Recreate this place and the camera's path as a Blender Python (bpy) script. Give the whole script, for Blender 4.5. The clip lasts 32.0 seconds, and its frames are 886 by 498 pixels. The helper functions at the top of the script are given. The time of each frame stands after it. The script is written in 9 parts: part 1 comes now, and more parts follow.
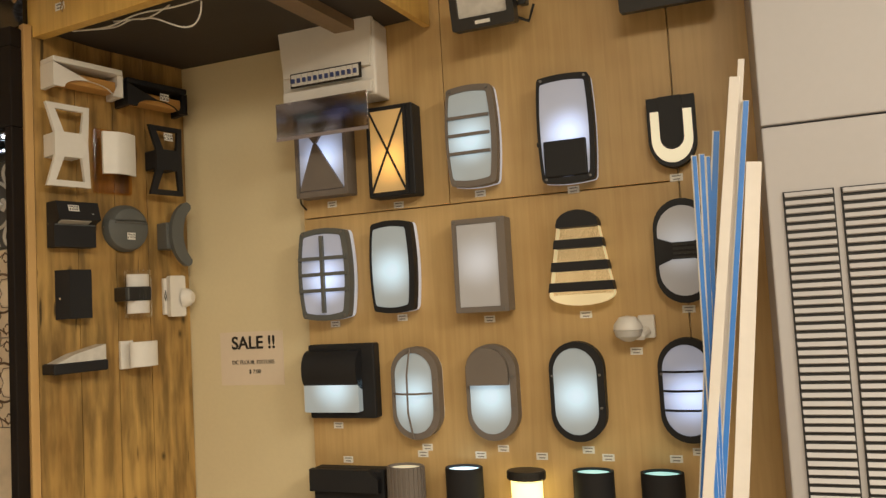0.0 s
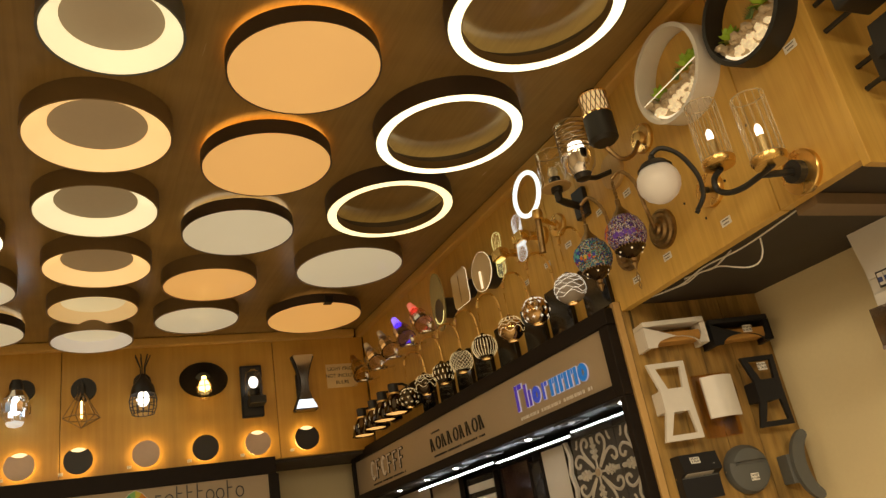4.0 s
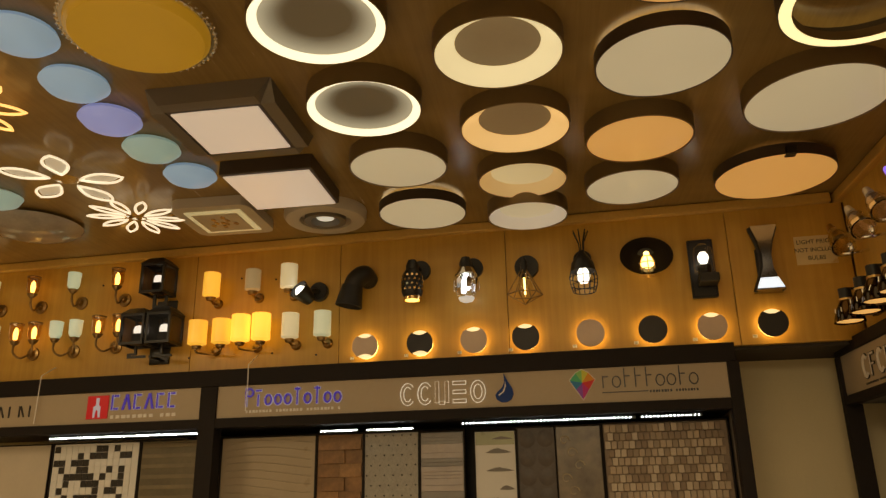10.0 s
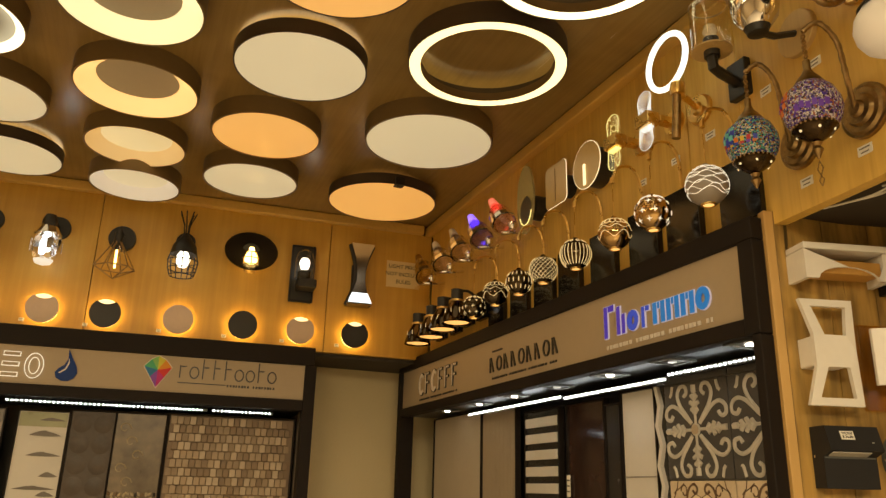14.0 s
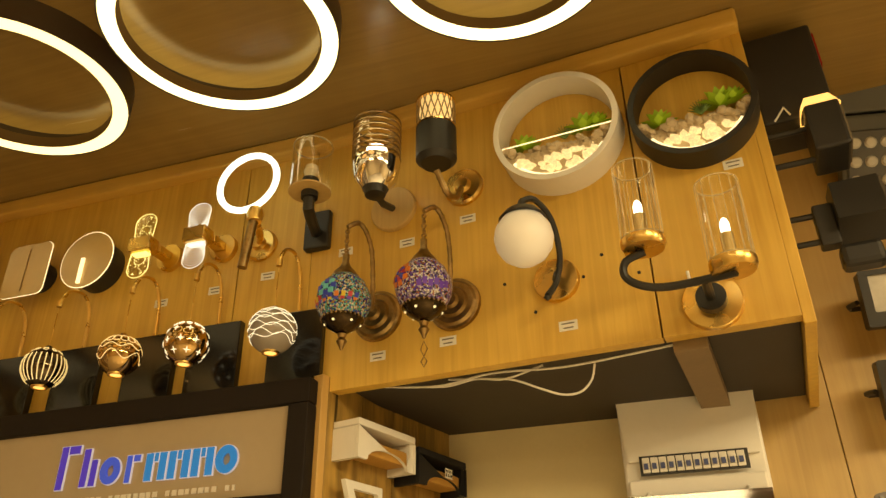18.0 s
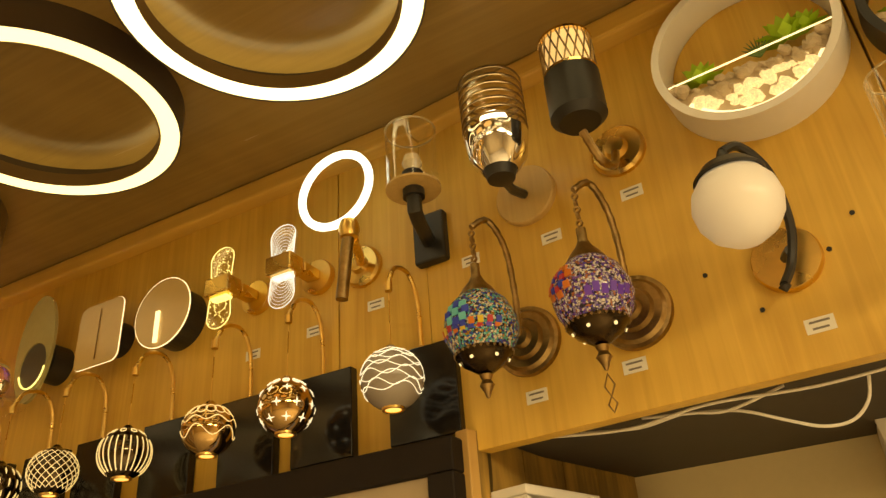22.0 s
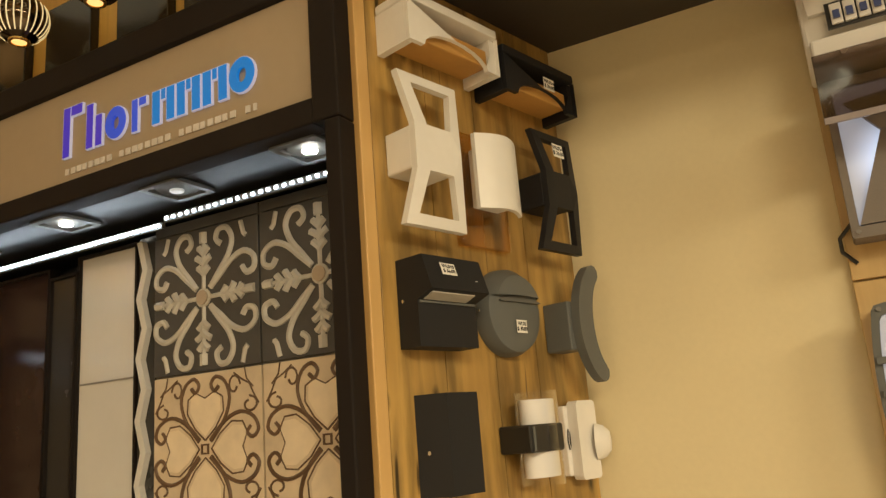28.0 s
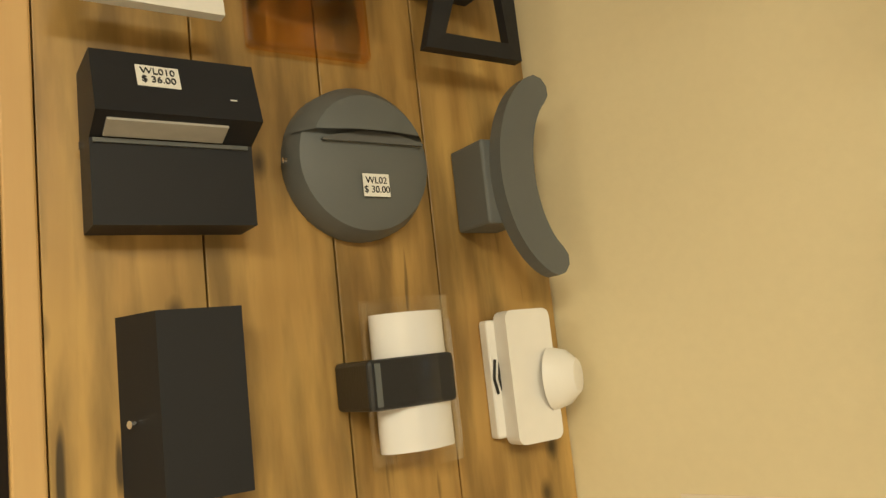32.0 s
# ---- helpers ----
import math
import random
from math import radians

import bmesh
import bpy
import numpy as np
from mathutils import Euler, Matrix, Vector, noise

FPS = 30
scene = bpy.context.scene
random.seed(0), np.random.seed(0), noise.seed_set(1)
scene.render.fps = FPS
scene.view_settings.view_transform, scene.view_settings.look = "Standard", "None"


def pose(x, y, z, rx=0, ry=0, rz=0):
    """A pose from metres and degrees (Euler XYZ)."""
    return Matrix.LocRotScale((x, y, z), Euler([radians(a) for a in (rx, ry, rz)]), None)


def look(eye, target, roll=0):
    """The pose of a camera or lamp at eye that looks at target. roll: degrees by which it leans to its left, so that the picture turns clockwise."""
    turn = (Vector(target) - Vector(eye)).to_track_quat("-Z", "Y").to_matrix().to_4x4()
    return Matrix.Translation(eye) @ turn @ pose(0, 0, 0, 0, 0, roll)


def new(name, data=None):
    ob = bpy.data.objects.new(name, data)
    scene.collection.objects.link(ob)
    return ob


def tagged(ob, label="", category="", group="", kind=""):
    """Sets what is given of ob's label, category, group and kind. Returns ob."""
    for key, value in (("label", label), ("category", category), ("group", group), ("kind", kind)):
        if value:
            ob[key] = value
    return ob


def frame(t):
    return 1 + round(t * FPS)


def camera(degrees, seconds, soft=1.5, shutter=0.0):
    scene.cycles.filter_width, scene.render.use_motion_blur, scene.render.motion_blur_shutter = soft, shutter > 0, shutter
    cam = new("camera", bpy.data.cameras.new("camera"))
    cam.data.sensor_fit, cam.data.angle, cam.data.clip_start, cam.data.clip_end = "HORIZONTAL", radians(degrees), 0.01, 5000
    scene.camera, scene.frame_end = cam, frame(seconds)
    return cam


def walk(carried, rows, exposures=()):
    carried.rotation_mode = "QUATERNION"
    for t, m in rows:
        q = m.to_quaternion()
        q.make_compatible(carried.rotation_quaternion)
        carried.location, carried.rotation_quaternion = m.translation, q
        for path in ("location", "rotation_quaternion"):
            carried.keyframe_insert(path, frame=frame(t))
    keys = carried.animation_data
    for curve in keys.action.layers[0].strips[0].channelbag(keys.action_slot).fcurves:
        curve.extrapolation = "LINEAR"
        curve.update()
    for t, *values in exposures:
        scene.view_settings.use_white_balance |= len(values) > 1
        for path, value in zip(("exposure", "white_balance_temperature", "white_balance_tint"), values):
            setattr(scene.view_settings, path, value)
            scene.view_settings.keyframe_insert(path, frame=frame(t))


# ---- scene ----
cam = camera(60.20, 32.0, soft=1.4, shutter=0.0)
FILL_POWER = 110.0
PATH = [
    (0, (-1.505, 1.110, 1.553), (-2.222, 2.972, 1.685), -3.27),
    (0.5, (-1.509, 1.104, 1.580), (-2.321, 2.917, 1.812), -4.52),
    (1, (-1.498, 1.100, 1.601), (-2.429, 2.839, 1.929), -5.89),
    (1.5, (-1.497, 1.091, 1.627), (-2.565, 2.728, 2.049), -7.37),
    (2, (-1.500, 1.080, 1.637), (-2.708, 2.584, 2.163), -8.68),
    (2.5, (-1.501, 1.063, 1.669), (-2.858, 2.404, 2.268), -9.78),
    (3, (-1.493, 1.049, 1.695), (-2.968, 2.226, 2.356), -10.47),
    (3.5, (-1.485, 1.058, 1.712), (-3.053, 2.083, 2.415), -10.51),
    (5.5, (-1.475, 1.081, 1.720), (-3.177, 1.662, 2.595), -8.53),
    (6, (-1.479, 1.090, 1.719), (-3.195, 1.558, 2.634), -8.46),
    (6.5, (-1.483, 1.090, 1.713), (-3.218, 1.448, 2.641), -8.59),
    (7, (-1.536, 1.095, 1.711), (-3.300, 1.325, 2.624), -8.41),
    (7.5, (-1.646, 1.074, 1.715), (-3.433, 1.185, 2.606), -8.33),
    (8, (-1.739, 1.076, 1.712), (-3.546, 1.048, 2.570), -7.11),
    (8.5, (-1.820, 1.181, 1.707), (-3.636, 0.991, 2.522), -5.20),
    (9, (-1.882, 1.244, 1.703), (-3.715, 0.969, 2.456), -3.50),
    (9.5, (-1.908, 1.264, 1.680), (-3.761, 0.963, 2.368), -2.26),
    (10, (-1.983, 1.260, 1.703), (-3.866, 1.004, 2.328), -1.06),
    (10.5, (-1.983, 1.279, 1.688), (-3.885, 1.117, 2.287), -0.22),
    (11, (-1.978, 1.264, 1.697), (-3.893, 1.264, 2.276), 0.09),
    (11.5, (-1.980, 1.248, 1.701), (-3.886, 1.419, 2.283), -0.01),
    (12, (-1.995, 1.242, 1.702), (-3.879, 1.550, 2.297), -0.19),
    (12.5, (-1.992, 1.268, 1.717), (-3.858, 1.666, 2.317), -0.19),
    (13, (-1.981, 1.276, 1.709), (-3.822, 1.758, 2.322), 0.19),
    (13.5, (-1.988, 1.312, 1.728), (-3.807, 1.884, 2.334), 0.61),
    (14, (-1.996, 1.307, 1.725), (-3.766, 2.013, 2.331), 1.48),
    (14.5, (-2.031, 1.278, 1.719), (-3.715, 2.155, 2.348), 2.75),
    (15, (-2.092, 1.262, 1.722), (-3.650, 2.318, 2.398), 3.92),
    (15.5, (-2.170, 1.321, 1.728), (-3.562, 2.543, 2.482), 4.72),
    (17.5, (-2.522, 1.213, 1.797), (-3.134, 2.865, 2.744), -0.11),
    (18, (-2.525, 1.212, 1.808), (-3.063, 2.879, 2.773), -0.84),
    (18.5, (-2.512, 1.217, 1.810), (-3.015, 2.883, 2.795), -1.51),
    (19, (-2.504, 1.229, 1.817), (-2.969, 2.897, 2.817), -2.50),
    (19.5, (-2.572, 1.392, 1.932), (-2.973, 3.077, 2.931), -3.83),
    (20, (-2.610, 1.501, 2.016), (-2.995, 3.200, 2.999), -4.47),
    (20.5, (-2.636, 1.520, 2.039), (-3.048, 3.219, 3.011), -4.73),
    (21, (-2.655, 1.514, 2.031), (-3.145, 3.195, 2.998), -4.76),
    (21.5, (-2.694, 1.505, 2.023), (-3.298, 3.148, 2.991), -4.93),
    (22, (-2.721, 1.531, 2.022), (-3.506, 3.093, 2.994), -4.75),
    (22.5, (-2.738, 1.539, 2.019), (-3.743, 2.980, 2.973), -3.92),
    (23, (-2.751, 1.522, 2.002), (-3.936, 2.843, 2.925), -3.71),
    (24, (-2.820, 1.505, 1.955), (-4.262, 2.578, 2.832), -1.60),
    (24.5, (-2.855, 1.485, 1.925), (-4.405, 2.442, 2.751), -0.80),
    (26.5, (-2.785, 1.632, 1.645), (-4.257, 2.699, 2.480), 1.15),
    (27, (-2.759, 1.652, 1.680), (-4.040, 3.036, 2.349), -3.44),
    (27.5, (-2.714, 1.725, 1.664), (-3.805, 3.309, 2.214), -4.62),
    (28, (-2.678, 1.755, 1.641), (-3.595, 3.471, 2.103), -4.64),
    (28.5, (-2.664, 1.782, 1.637), (-3.450, 3.581, 2.019), -4.76),
    (29, (-2.634, 1.805, 1.636), (-3.353, 3.641, 1.968), -4.63),
    (29.5, (-2.604, 1.838, 1.623), (-3.283, 3.694, 1.929), -4.59),
    (30, (-2.613, 1.905, 1.614), (-3.311, 3.756, 1.907), -4.49),
    (30.5, (-2.664, 2.013, 1.634), (-3.445, 3.834, 1.910), -4.42),
    (31, (-2.695, 2.127, 1.615), (-3.614, 3.881, 1.903), -4.83),
    (31.5, (-2.662, 2.296, 1.626), (-3.736, 3.961, 1.895), -4.93),
    (32, (-2.673, 2.388, 1.639), (-3.972, 3.884, 1.908), -6.34),
]
walk(cam, [(t, look(eye, aim, roll)) for t, eye, aim, roll in PATH], exposures=[(0.0, -0.03, 5500, 10), (2.5, 0.05, 6200, 10), (6.0, -0.1, 6900, 8), (9.0, -0.45, 7100, 9), (12.0, 0.05, 7100, 8), (15.5, 0.4, 7200, 6), (19.0, 0.63, 8500, 0), (22.0, 0.63, 8700, 2), (24.5, 0.15, 7800, 7), (28.0, 0.45, 6200, 6), (30.0, 0.33, 5900, 5), (32.0, 0.58, 5600, 1)])

# ---- small builders ----
def part(name, bm, material, parent, label="", smooth=False):
    mesh = bpy.data.meshes.new(name)
    bmesh.ops.recalc_face_normals(bm, faces=bm.faces[:])
    if smooth:
        for f in bm.faces:
            f.smooth = True
    bm.to_mesh(mesh)
    bm.free()
    mesh.materials.append(material)
    if smooth:
        mesh.set_sharp_from_angle(angle=radians(35))
    ob = new(name, mesh)
    ob.parent = parent
    if label:
        ob["label"] = label
    return ob


def thing(name, m, label="", category="", group="", kind=""):
    ob = new(name)
    ob.empty_display_size = 0.05
    ob.matrix_basis = m
    return tagged(ob, label, category, group, kind)


def solid(name, bm, material, label="", category="", group="", kind="", smooth=False):
    ob = part(name, bm, material, None, "", smooth)
    return tagged(ob, label, category, group, kind)


def box(x0, x1, y0, y1, z0, z1, bevel=0.0, bm=None):
    bm = bm or bmesh.new()
    m = Matrix.LocRotScale(((x0 + x1) / 2, (y0 + y1) / 2, (z0 + z1) / 2), None, (abs(x1 - x0), abs(y1 - y0), abs(z1 - z0)))
    made = bmesh.ops.create_cube(bm, size=1.0, matrix=m)
    if bevel:
        edges = list({e for v in made["verts"] for e in v.link_edges})
        bmesh.ops.bevel(bm, geom=edges, offset=bevel, segments=2, affect="EDGES", profile=0.5)
    return bm


def lathe(profile, seg=32, bm=None, m=None, close=False):
    """Turns (radius, height) pairs about z."""
    bm = bm or bmesh.new()
    m = m or Matrix()
    rings = []
    for r, z in profile:
        if r < 1e-5:
            rings.append([bm.verts.new(m @ Vector((0, 0, z)))])
        else:
            rings.append([bm.verts.new(m @ Vector((r * math.cos(a), r * math.sin(a), z))) for a in (2 * math.pi * k / seg for k in range(seg))])
    pairs = list(zip(rings, rings[1:]))
    if close:
        pairs.append((rings[-1], rings[0]))
    for a, b in pairs:
        for k in range(seg):
            n = (k + 1) % seg
            if len(a) == 1 and len(b) == 1:
                continue
            if len(a) == 1:
                bm.faces.new((a[0], b[k], b[n]))
            elif len(b) == 1:
                bm.faces.new((a[k], a[n], b[0]))
            else:
                bm.faces.new((a[k], a[n], b[n], b[k]))
    return bm


def disc(r, h, z=0.0, seg=32, bm=None, m=None, edge=0.0):
    if edge:
        return lathe([(0, z), (r - edge, z), (r, z + edge), (r, z + h - edge), (r - edge, z + h), (0, z + h)], seg, bm, m)
    return lathe([(0, z), (r, z), (r, z + h), (0, z + h)], seg, bm, m)


def tube(points, r, seg=8, bm=None, closed=False):
    """A round bar along points."""
    bm = bm or bmesh.new()
    pts = [Vector(p) for p in points]
    n = len(pts)
    rings, up = [], None
    for i, p in enumerate(pts):
        a = pts[(i - 1) % n] if (closed or i > 0) else p
        b = pts[(i + 1) % n] if (closed or i < n - 1) else p
        t = (b - a).normalized()
        if up is None:
            up = t.orthogonal().normalized()
        up = (up - t * up.dot(t))
        up = up.normalized() if up.length > 1e-6 else t.orthogonal().normalized()
        side = t.cross(up)
        rr = r[i] if isinstance(r, (list, tuple)) else r
        rings.append([bm.verts.new(p + rr * (math.cos(c) * up + math.sin(c) * side)) for c in (2 * math.pi * k / seg for k in range(seg))])
    last = n if closed else n - 1
    for i in range(last):
        A, B = rings[i], rings[(i + 1) % n]
        for k in range(seg):
            bm.faces.new((A[k], A[(k + 1) % seg], B[(k + 1) % seg], B[k]))
    if not closed:
        bm.faces.new(rings[0][::-1])
        bm.faces.new(rings[-1])
    return bm


def slab(outline, y0, y1, bm=None, holes=()):
    """An outline in x, z pushed from y0 (front) to y1 (back), with holes cut through by bridging."""
    bm = bm or bmesh.new()
    loops = [outline, *holes]
    fronts = []
    for loop in loops:
        f = [bm.verts.new((x, y0, z)) for x, z in loop]
        b = [bm.verts.new((x, y1, z)) for x, z in loop]
        for k in range(len(loop)):
            n = (k + 1) % len(loop)
            bm.faces.new((f[k], f[n], b[n], b[k]))
        fronts.append((f, b))
    for side in (0, 1):
        edges = []
        for pair in fronts:
            vs = pair[side]
            for k in range(len(vs)):
                edges.append(bm.edges.get((vs[k], vs[(k + 1) % len(vs)])))
        bmesh.ops.triangle_fill(bm, use_beauty=True, use_dissolve=False, edges=edges)
    return bm


def arc(cx, cz, rx, rz, a0, a1, n=16):
    return [(cx + rx * math.cos(radians(a0 + (a1 - a0) * k / n)), cz + rz * math.sin(radians(a0 + (a1 - a0) * k / n))) for k in range(n + 1)]


def rounded(x0, x1, z0, z1, r, n=4):
    return (arc(x1 - r, z1 - r, r, r, 0, 90, n) + arc(x0 + r, z1 - r, r, r, 90, 180, n)
            + arc(x0 + r, z0 + r, r, r, 180, 270, n) + arc(x1 - r, z0 + r, r, r, 270, 360, n))


def bulged(w, h, bx, bz, n=10):
    """A rectangle outline of half sizes w, h whose sides bow outward."""
    pts = []
    for (ax, az), (bx_, bz_), ox, oz in (((w, -h), (w, h), bx, 0), ((w, h), (-w, h), 0, bz), ((-w, h), (-w, -h), -bx, 0), ((-w, -h), (w, -h), 0, -bz)):
        for k in range(n + 1):
            s2 = 0.025 + 0.95 * k / n
            g = 4 * s2 * (1 - s2)
            pts.append((ax + (bx_ - ax) * s2 + ox * g, az + (bz_ - az) * s2 + oz * g))
    return pts


def words(text, size, m, material, parent, name="lettering", label="", spread=1.0, depth=0.0006, align="CENTER", bold=0.0):
    cu = bpy.data.curves.new(name, "FONT")
    cu.body, cu.size, cu.extrude, cu.align_x, cu.align_y, cu.space_character = text, size, depth, align, "CENTER", spread
    cu.offset = bold
    ob = new(name, cu)
    mesh = bpy.data.meshes.new_from_object(ob.evaluated_get(bpy.context.evaluated_depsgraph_get()))
    bpy.data.objects.remove(ob)
    bpy.data.curves.remove(cu)
    mesh.materials.clear()
    mesh.materials.append(material)
    ob = new(name, mesh)
    ob.parent, ob.matrix_basis = parent, m
    if label:
        ob["label"] = label
    return ob


FACE = pose(0, 0, 0, 90, 0, 0)  # lettering upright, facing -y


def arm_curve(points, n=8):
    """A smooth line through points."""
    pts = [Vector(p) for p in points]
    out = []
    for i in range(len(pts) - 1):
        p0, p1, p2, p3 = pts[max(i - 1, 0)], pts[i], pts[i + 1], pts[min(i + 2, len(pts) - 1)]
        for k in range(n):
            s = k / n
            out.append(0.5 * (2 * p1 + (p2 - p0) * s + (2 * p0 - 5 * p1 + 4 * p2 - p3) * s * s + (3 * p1 - p0 - 3 * p2 + p3) * s ** 3))
    return out + [pts[-1]]



# ---- world and large lights ----
world = bpy.data.worlds.new("world")
scene.world = world
world.use_nodes = True
world.node_tree.nodes["Background"].inputs[0].default_value = (0.02, 0.018, 0.015, 1)
world.node_tree.nodes["Background"].inputs[1].default_value = 1.0


def fill_light(x, y, power, sx, sy, colour):
    """An unseen fill light at ceiling height, added for the shop's other lights."""
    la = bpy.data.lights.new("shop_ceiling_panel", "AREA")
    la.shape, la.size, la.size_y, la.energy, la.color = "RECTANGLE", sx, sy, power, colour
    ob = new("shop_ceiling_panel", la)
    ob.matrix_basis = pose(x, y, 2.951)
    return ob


# unseen fill lights added to brighten the walls
fill_light(-1.0, 0.2, FILL_POWER * 0.8, 1.2, 1.2, (1.0, 0.8, 0.52))
fill_light(0.6, 1.2, FILL_POWER * 1.05, 1.2, 1.2, (1.0, 0.82, 0.55))
fill_light(-3.0, -1.9, FILL_POWER * 0.5, 1.6, 1.0, (1.0, 0.78, 0.48))

# ---- materials ----


def nodes_of(name):
    m = bpy.data.materials.new(name)
    m.use_nodes = True
    nt = m.node_tree
    return m, nt, nt.nodes["Principled BSDF"]


def mat(name, colour, rough=0.5, metal=0.0, vary=0.12, scale=8.0, bump=0.0, fine=60.0, coat=0.0, alpha=1.0, spec=0.5):
    """A surface with uneven colour and gloss at two scales."""
    m, nt, p = nodes_of(name)
    tc = nt.nodes.new("ShaderNodeTexCoord")
    big, small = nt.nodes.new("ShaderNodeTexNoise"), nt.nodes.new("ShaderNodeTexNoise")
    big.inputs["Scale"].default_value, small.inputs["Scale"].default_value = scale, fine
    big.inputs["Detail"].default_value = 4
    small.inputs["Detail"].default_value = 3
    nt.links.new(tc.outputs["Object"], big.inputs["Vector"])
    nt.links.new(tc.outputs["Object"], small.inputs["Vector"])
    add = nt.nodes.new("ShaderNodeMath")
    add.operation = "MULTIPLY_ADD"
    add.inputs[1].default_value = 0.35
    nt.links.new(small.outputs["Fac"], add.inputs[0])
    nt.links.new(big.outputs["Fac"], add.inputs[2])
    ramp = nt.nodes.new("ShaderNodeMapRange")
    ramp.inputs[1].default_value, ramp.inputs[2].default_value = 0.4, 0.95
    ramp.inputs[3].default_value, ramp.inputs[4].default_value = 1 - vary, 1 + vary
    nt.links.new(add.outputs[0], ramp.inputs[0])
    mul = nt.nodes.new("ShaderNodeVectorMath")
    mul.operation = "SCALE"
    mul.inputs[0].default_value = colour
    nt.links.new(ramp.outputs[0], mul.inputs["Scale"])
    nt.links.new(mul.outputs[0], p.inputs["Base Color"])
    rr = nt.nodes.new("ShaderNodeMapRange")
    rr.inputs[3].default_value, rr.inputs[4].default_value = max(0.02, rough - 0.08), min(1, rough + 0.08)
    nt.links.new(big.outputs["Fac"], rr.inputs[0])
    nt.links.new(rr.outputs[0], p.inputs["Roughness"])
    p.inputs["Metallic"].default_value = metal
    p.inputs["Coat Weight"].default_value = coat
    p.inputs["Alpha"].default_value = alpha
    p.inputs["Specular IOR Level"].default_value = spec
    if bump:
        b = nt.nodes.new("ShaderNodeBump")
        b.inputs["Strength"].default_value, b.inputs["Distance"].default_value = bump, 0.002
        nt.links.new(small.outputs["Fac"], b.inputs["Height"])
        nt.links.new(b.outputs[0], p.inputs["Normal"])
    return m


def wood(name, light, dark, strip=0.045, rough=0.42, knots=0.0, grain=1.0, along="Z", coat=0.0):
    """Boards glued from strips: strip tone, long grain, a few knots and cracks."""
    m, nt, p = nodes_of(name)
    L = nt.links.new
    tc = nt.nodes.new("ShaderNodeTexCoord")
    sep = nt.nodes.new("ShaderNodeSeparateXYZ")
    L(tc.outputs["Object"], sep.inputs[0])
    add = nt.nodes.new("ShaderNodeMath")
    add.operation = "ADD"
    a, b = {"Z": ("X", "Y"), "X": ("Y", "Z"), "Y": ("X", "Z")}[along]
    L(sep.outputs[a], add.inputs[0])
    L(sep.outputs[b], add.inputs[1])
    snap = nt.nodes.new("ShaderNodeMath")
    snap.operation = "SNAP"
    snap.inputs[1].default_value = strip
    L(add.outputs[0], snap.inputs[0])
    length = nt.nodes.new("ShaderNodeMath")
    length.operation = "MULTIPLY"
    length.inputs[1].default_value = 1.3
    L(sep.outputs[along], length.inputs[0])
    comb = nt.nodes.new("ShaderNodeCombineXYZ")
    L(snap.outputs[0], comb.inputs[0])
    L(length.outputs[0], comb.inputs[2])
    tone = nt.nodes.new("ShaderNodeTexNoise")
    tone.inputs["Scale"].default_value, tone.inputs["Detail"].default_value = 9.0, 1.0
    L(comb.outputs[0], tone.inputs["Vector"])
    stretch = nt.nodes.new("ShaderNodeMapping")
    s = {"Z": (70, 70, 3.0), "X": (3.0, 70, 70), "Y": (70, 3.0, 70)}[along]
    stretch.inputs["Scale"].default_value = s
    L(tc.outputs["Object"], stretch.inputs["Vector"])
    fibre = nt.nodes.new("ShaderNodeTexNoise")
    fibre.inputs["Scale"].default_value, fibre.inputs["Detail"].default_value = 1.0 * grain, 5.0
    fibre.inputs["Distortion"].default_value = 0.6
    L(stretch.outputs[0], fibre.inputs["Vector"])
    wide = nt.nodes.new("ShaderNodeTexNoise")
    wide.inputs["Scale"].default_value, wide.inputs["Detail"].default_value = 2.2, 4.0
    L(tc.outputs["Object"], wide.inputs["Vector"])
    mix1 = nt.nodes.new("ShaderNodeMath")
    mix1.operation = "MULTIPLY_ADD"
    mix1.inputs[1].default_value = 0.5
    L(fibre.outputs["Fac"], mix1.inputs[0])
    half = nt.nodes.new("ShaderNodeMath")
    half.operation = "MULTIPLY"
    half.inputs[1].default_value = 0.26
    L(tone.outputs["Fac"], half.inputs[0])
    L(half.outputs[0], mix1.inputs[2])
    mix2 = nt.nodes.new("ShaderNodeMath")
    mix2.operation = "MULTIPLY_ADD"
    mix2.inputs[1].default_value = 0.6
    L(wide.outputs["Fac"], mix2.inputs[0])
    L(mix1.outputs[0], mix2.inputs[2])
    ramp = nt.nodes.new("ShaderNodeMapRange")
    ramp.inputs[1].default_value, ramp.inputs[2].default_value = 0.44, 0.9
    L(mix2.outputs[0], ramp.inputs[0])
    col = nt.nodes.new("ShaderNodeMix")
    col.data_type = "RGBA"
    col.inputs["A"].default_value, col.inputs["B"].default_value = (*dark, 1), (*light, 1)
    L(ramp.outputs[0], col.inputs["Factor"])
    out = col.outputs["Result"]
    if knots:
        # dark eyes with rings round them, and thin drying cracks along the grain
        def scaled(v):
            vm = nt.nodes.new("ShaderNodeMapping")
            vm.inputs["Scale"].default_value = v
            L(tc.outputs["Object"], vm.inputs["Vector"])
            return vm.outputs[0]

        def darken(value, lo, hi, low):
            mr, sc = nt.nodes.new("ShaderNodeMapRange"), nt.nodes.new("ShaderNodeVectorMath")
            mr.inputs[1].default_value, mr.inputs[2].default_value, mr.inputs[3].default_value = lo, hi, low
            sc.operation = "SCALE"
            L(value, mr.inputs[0])
            L(out, sc.inputs[0])
            L(mr.outputs[0], sc.inputs["Scale"])
            return sc.outputs[0]
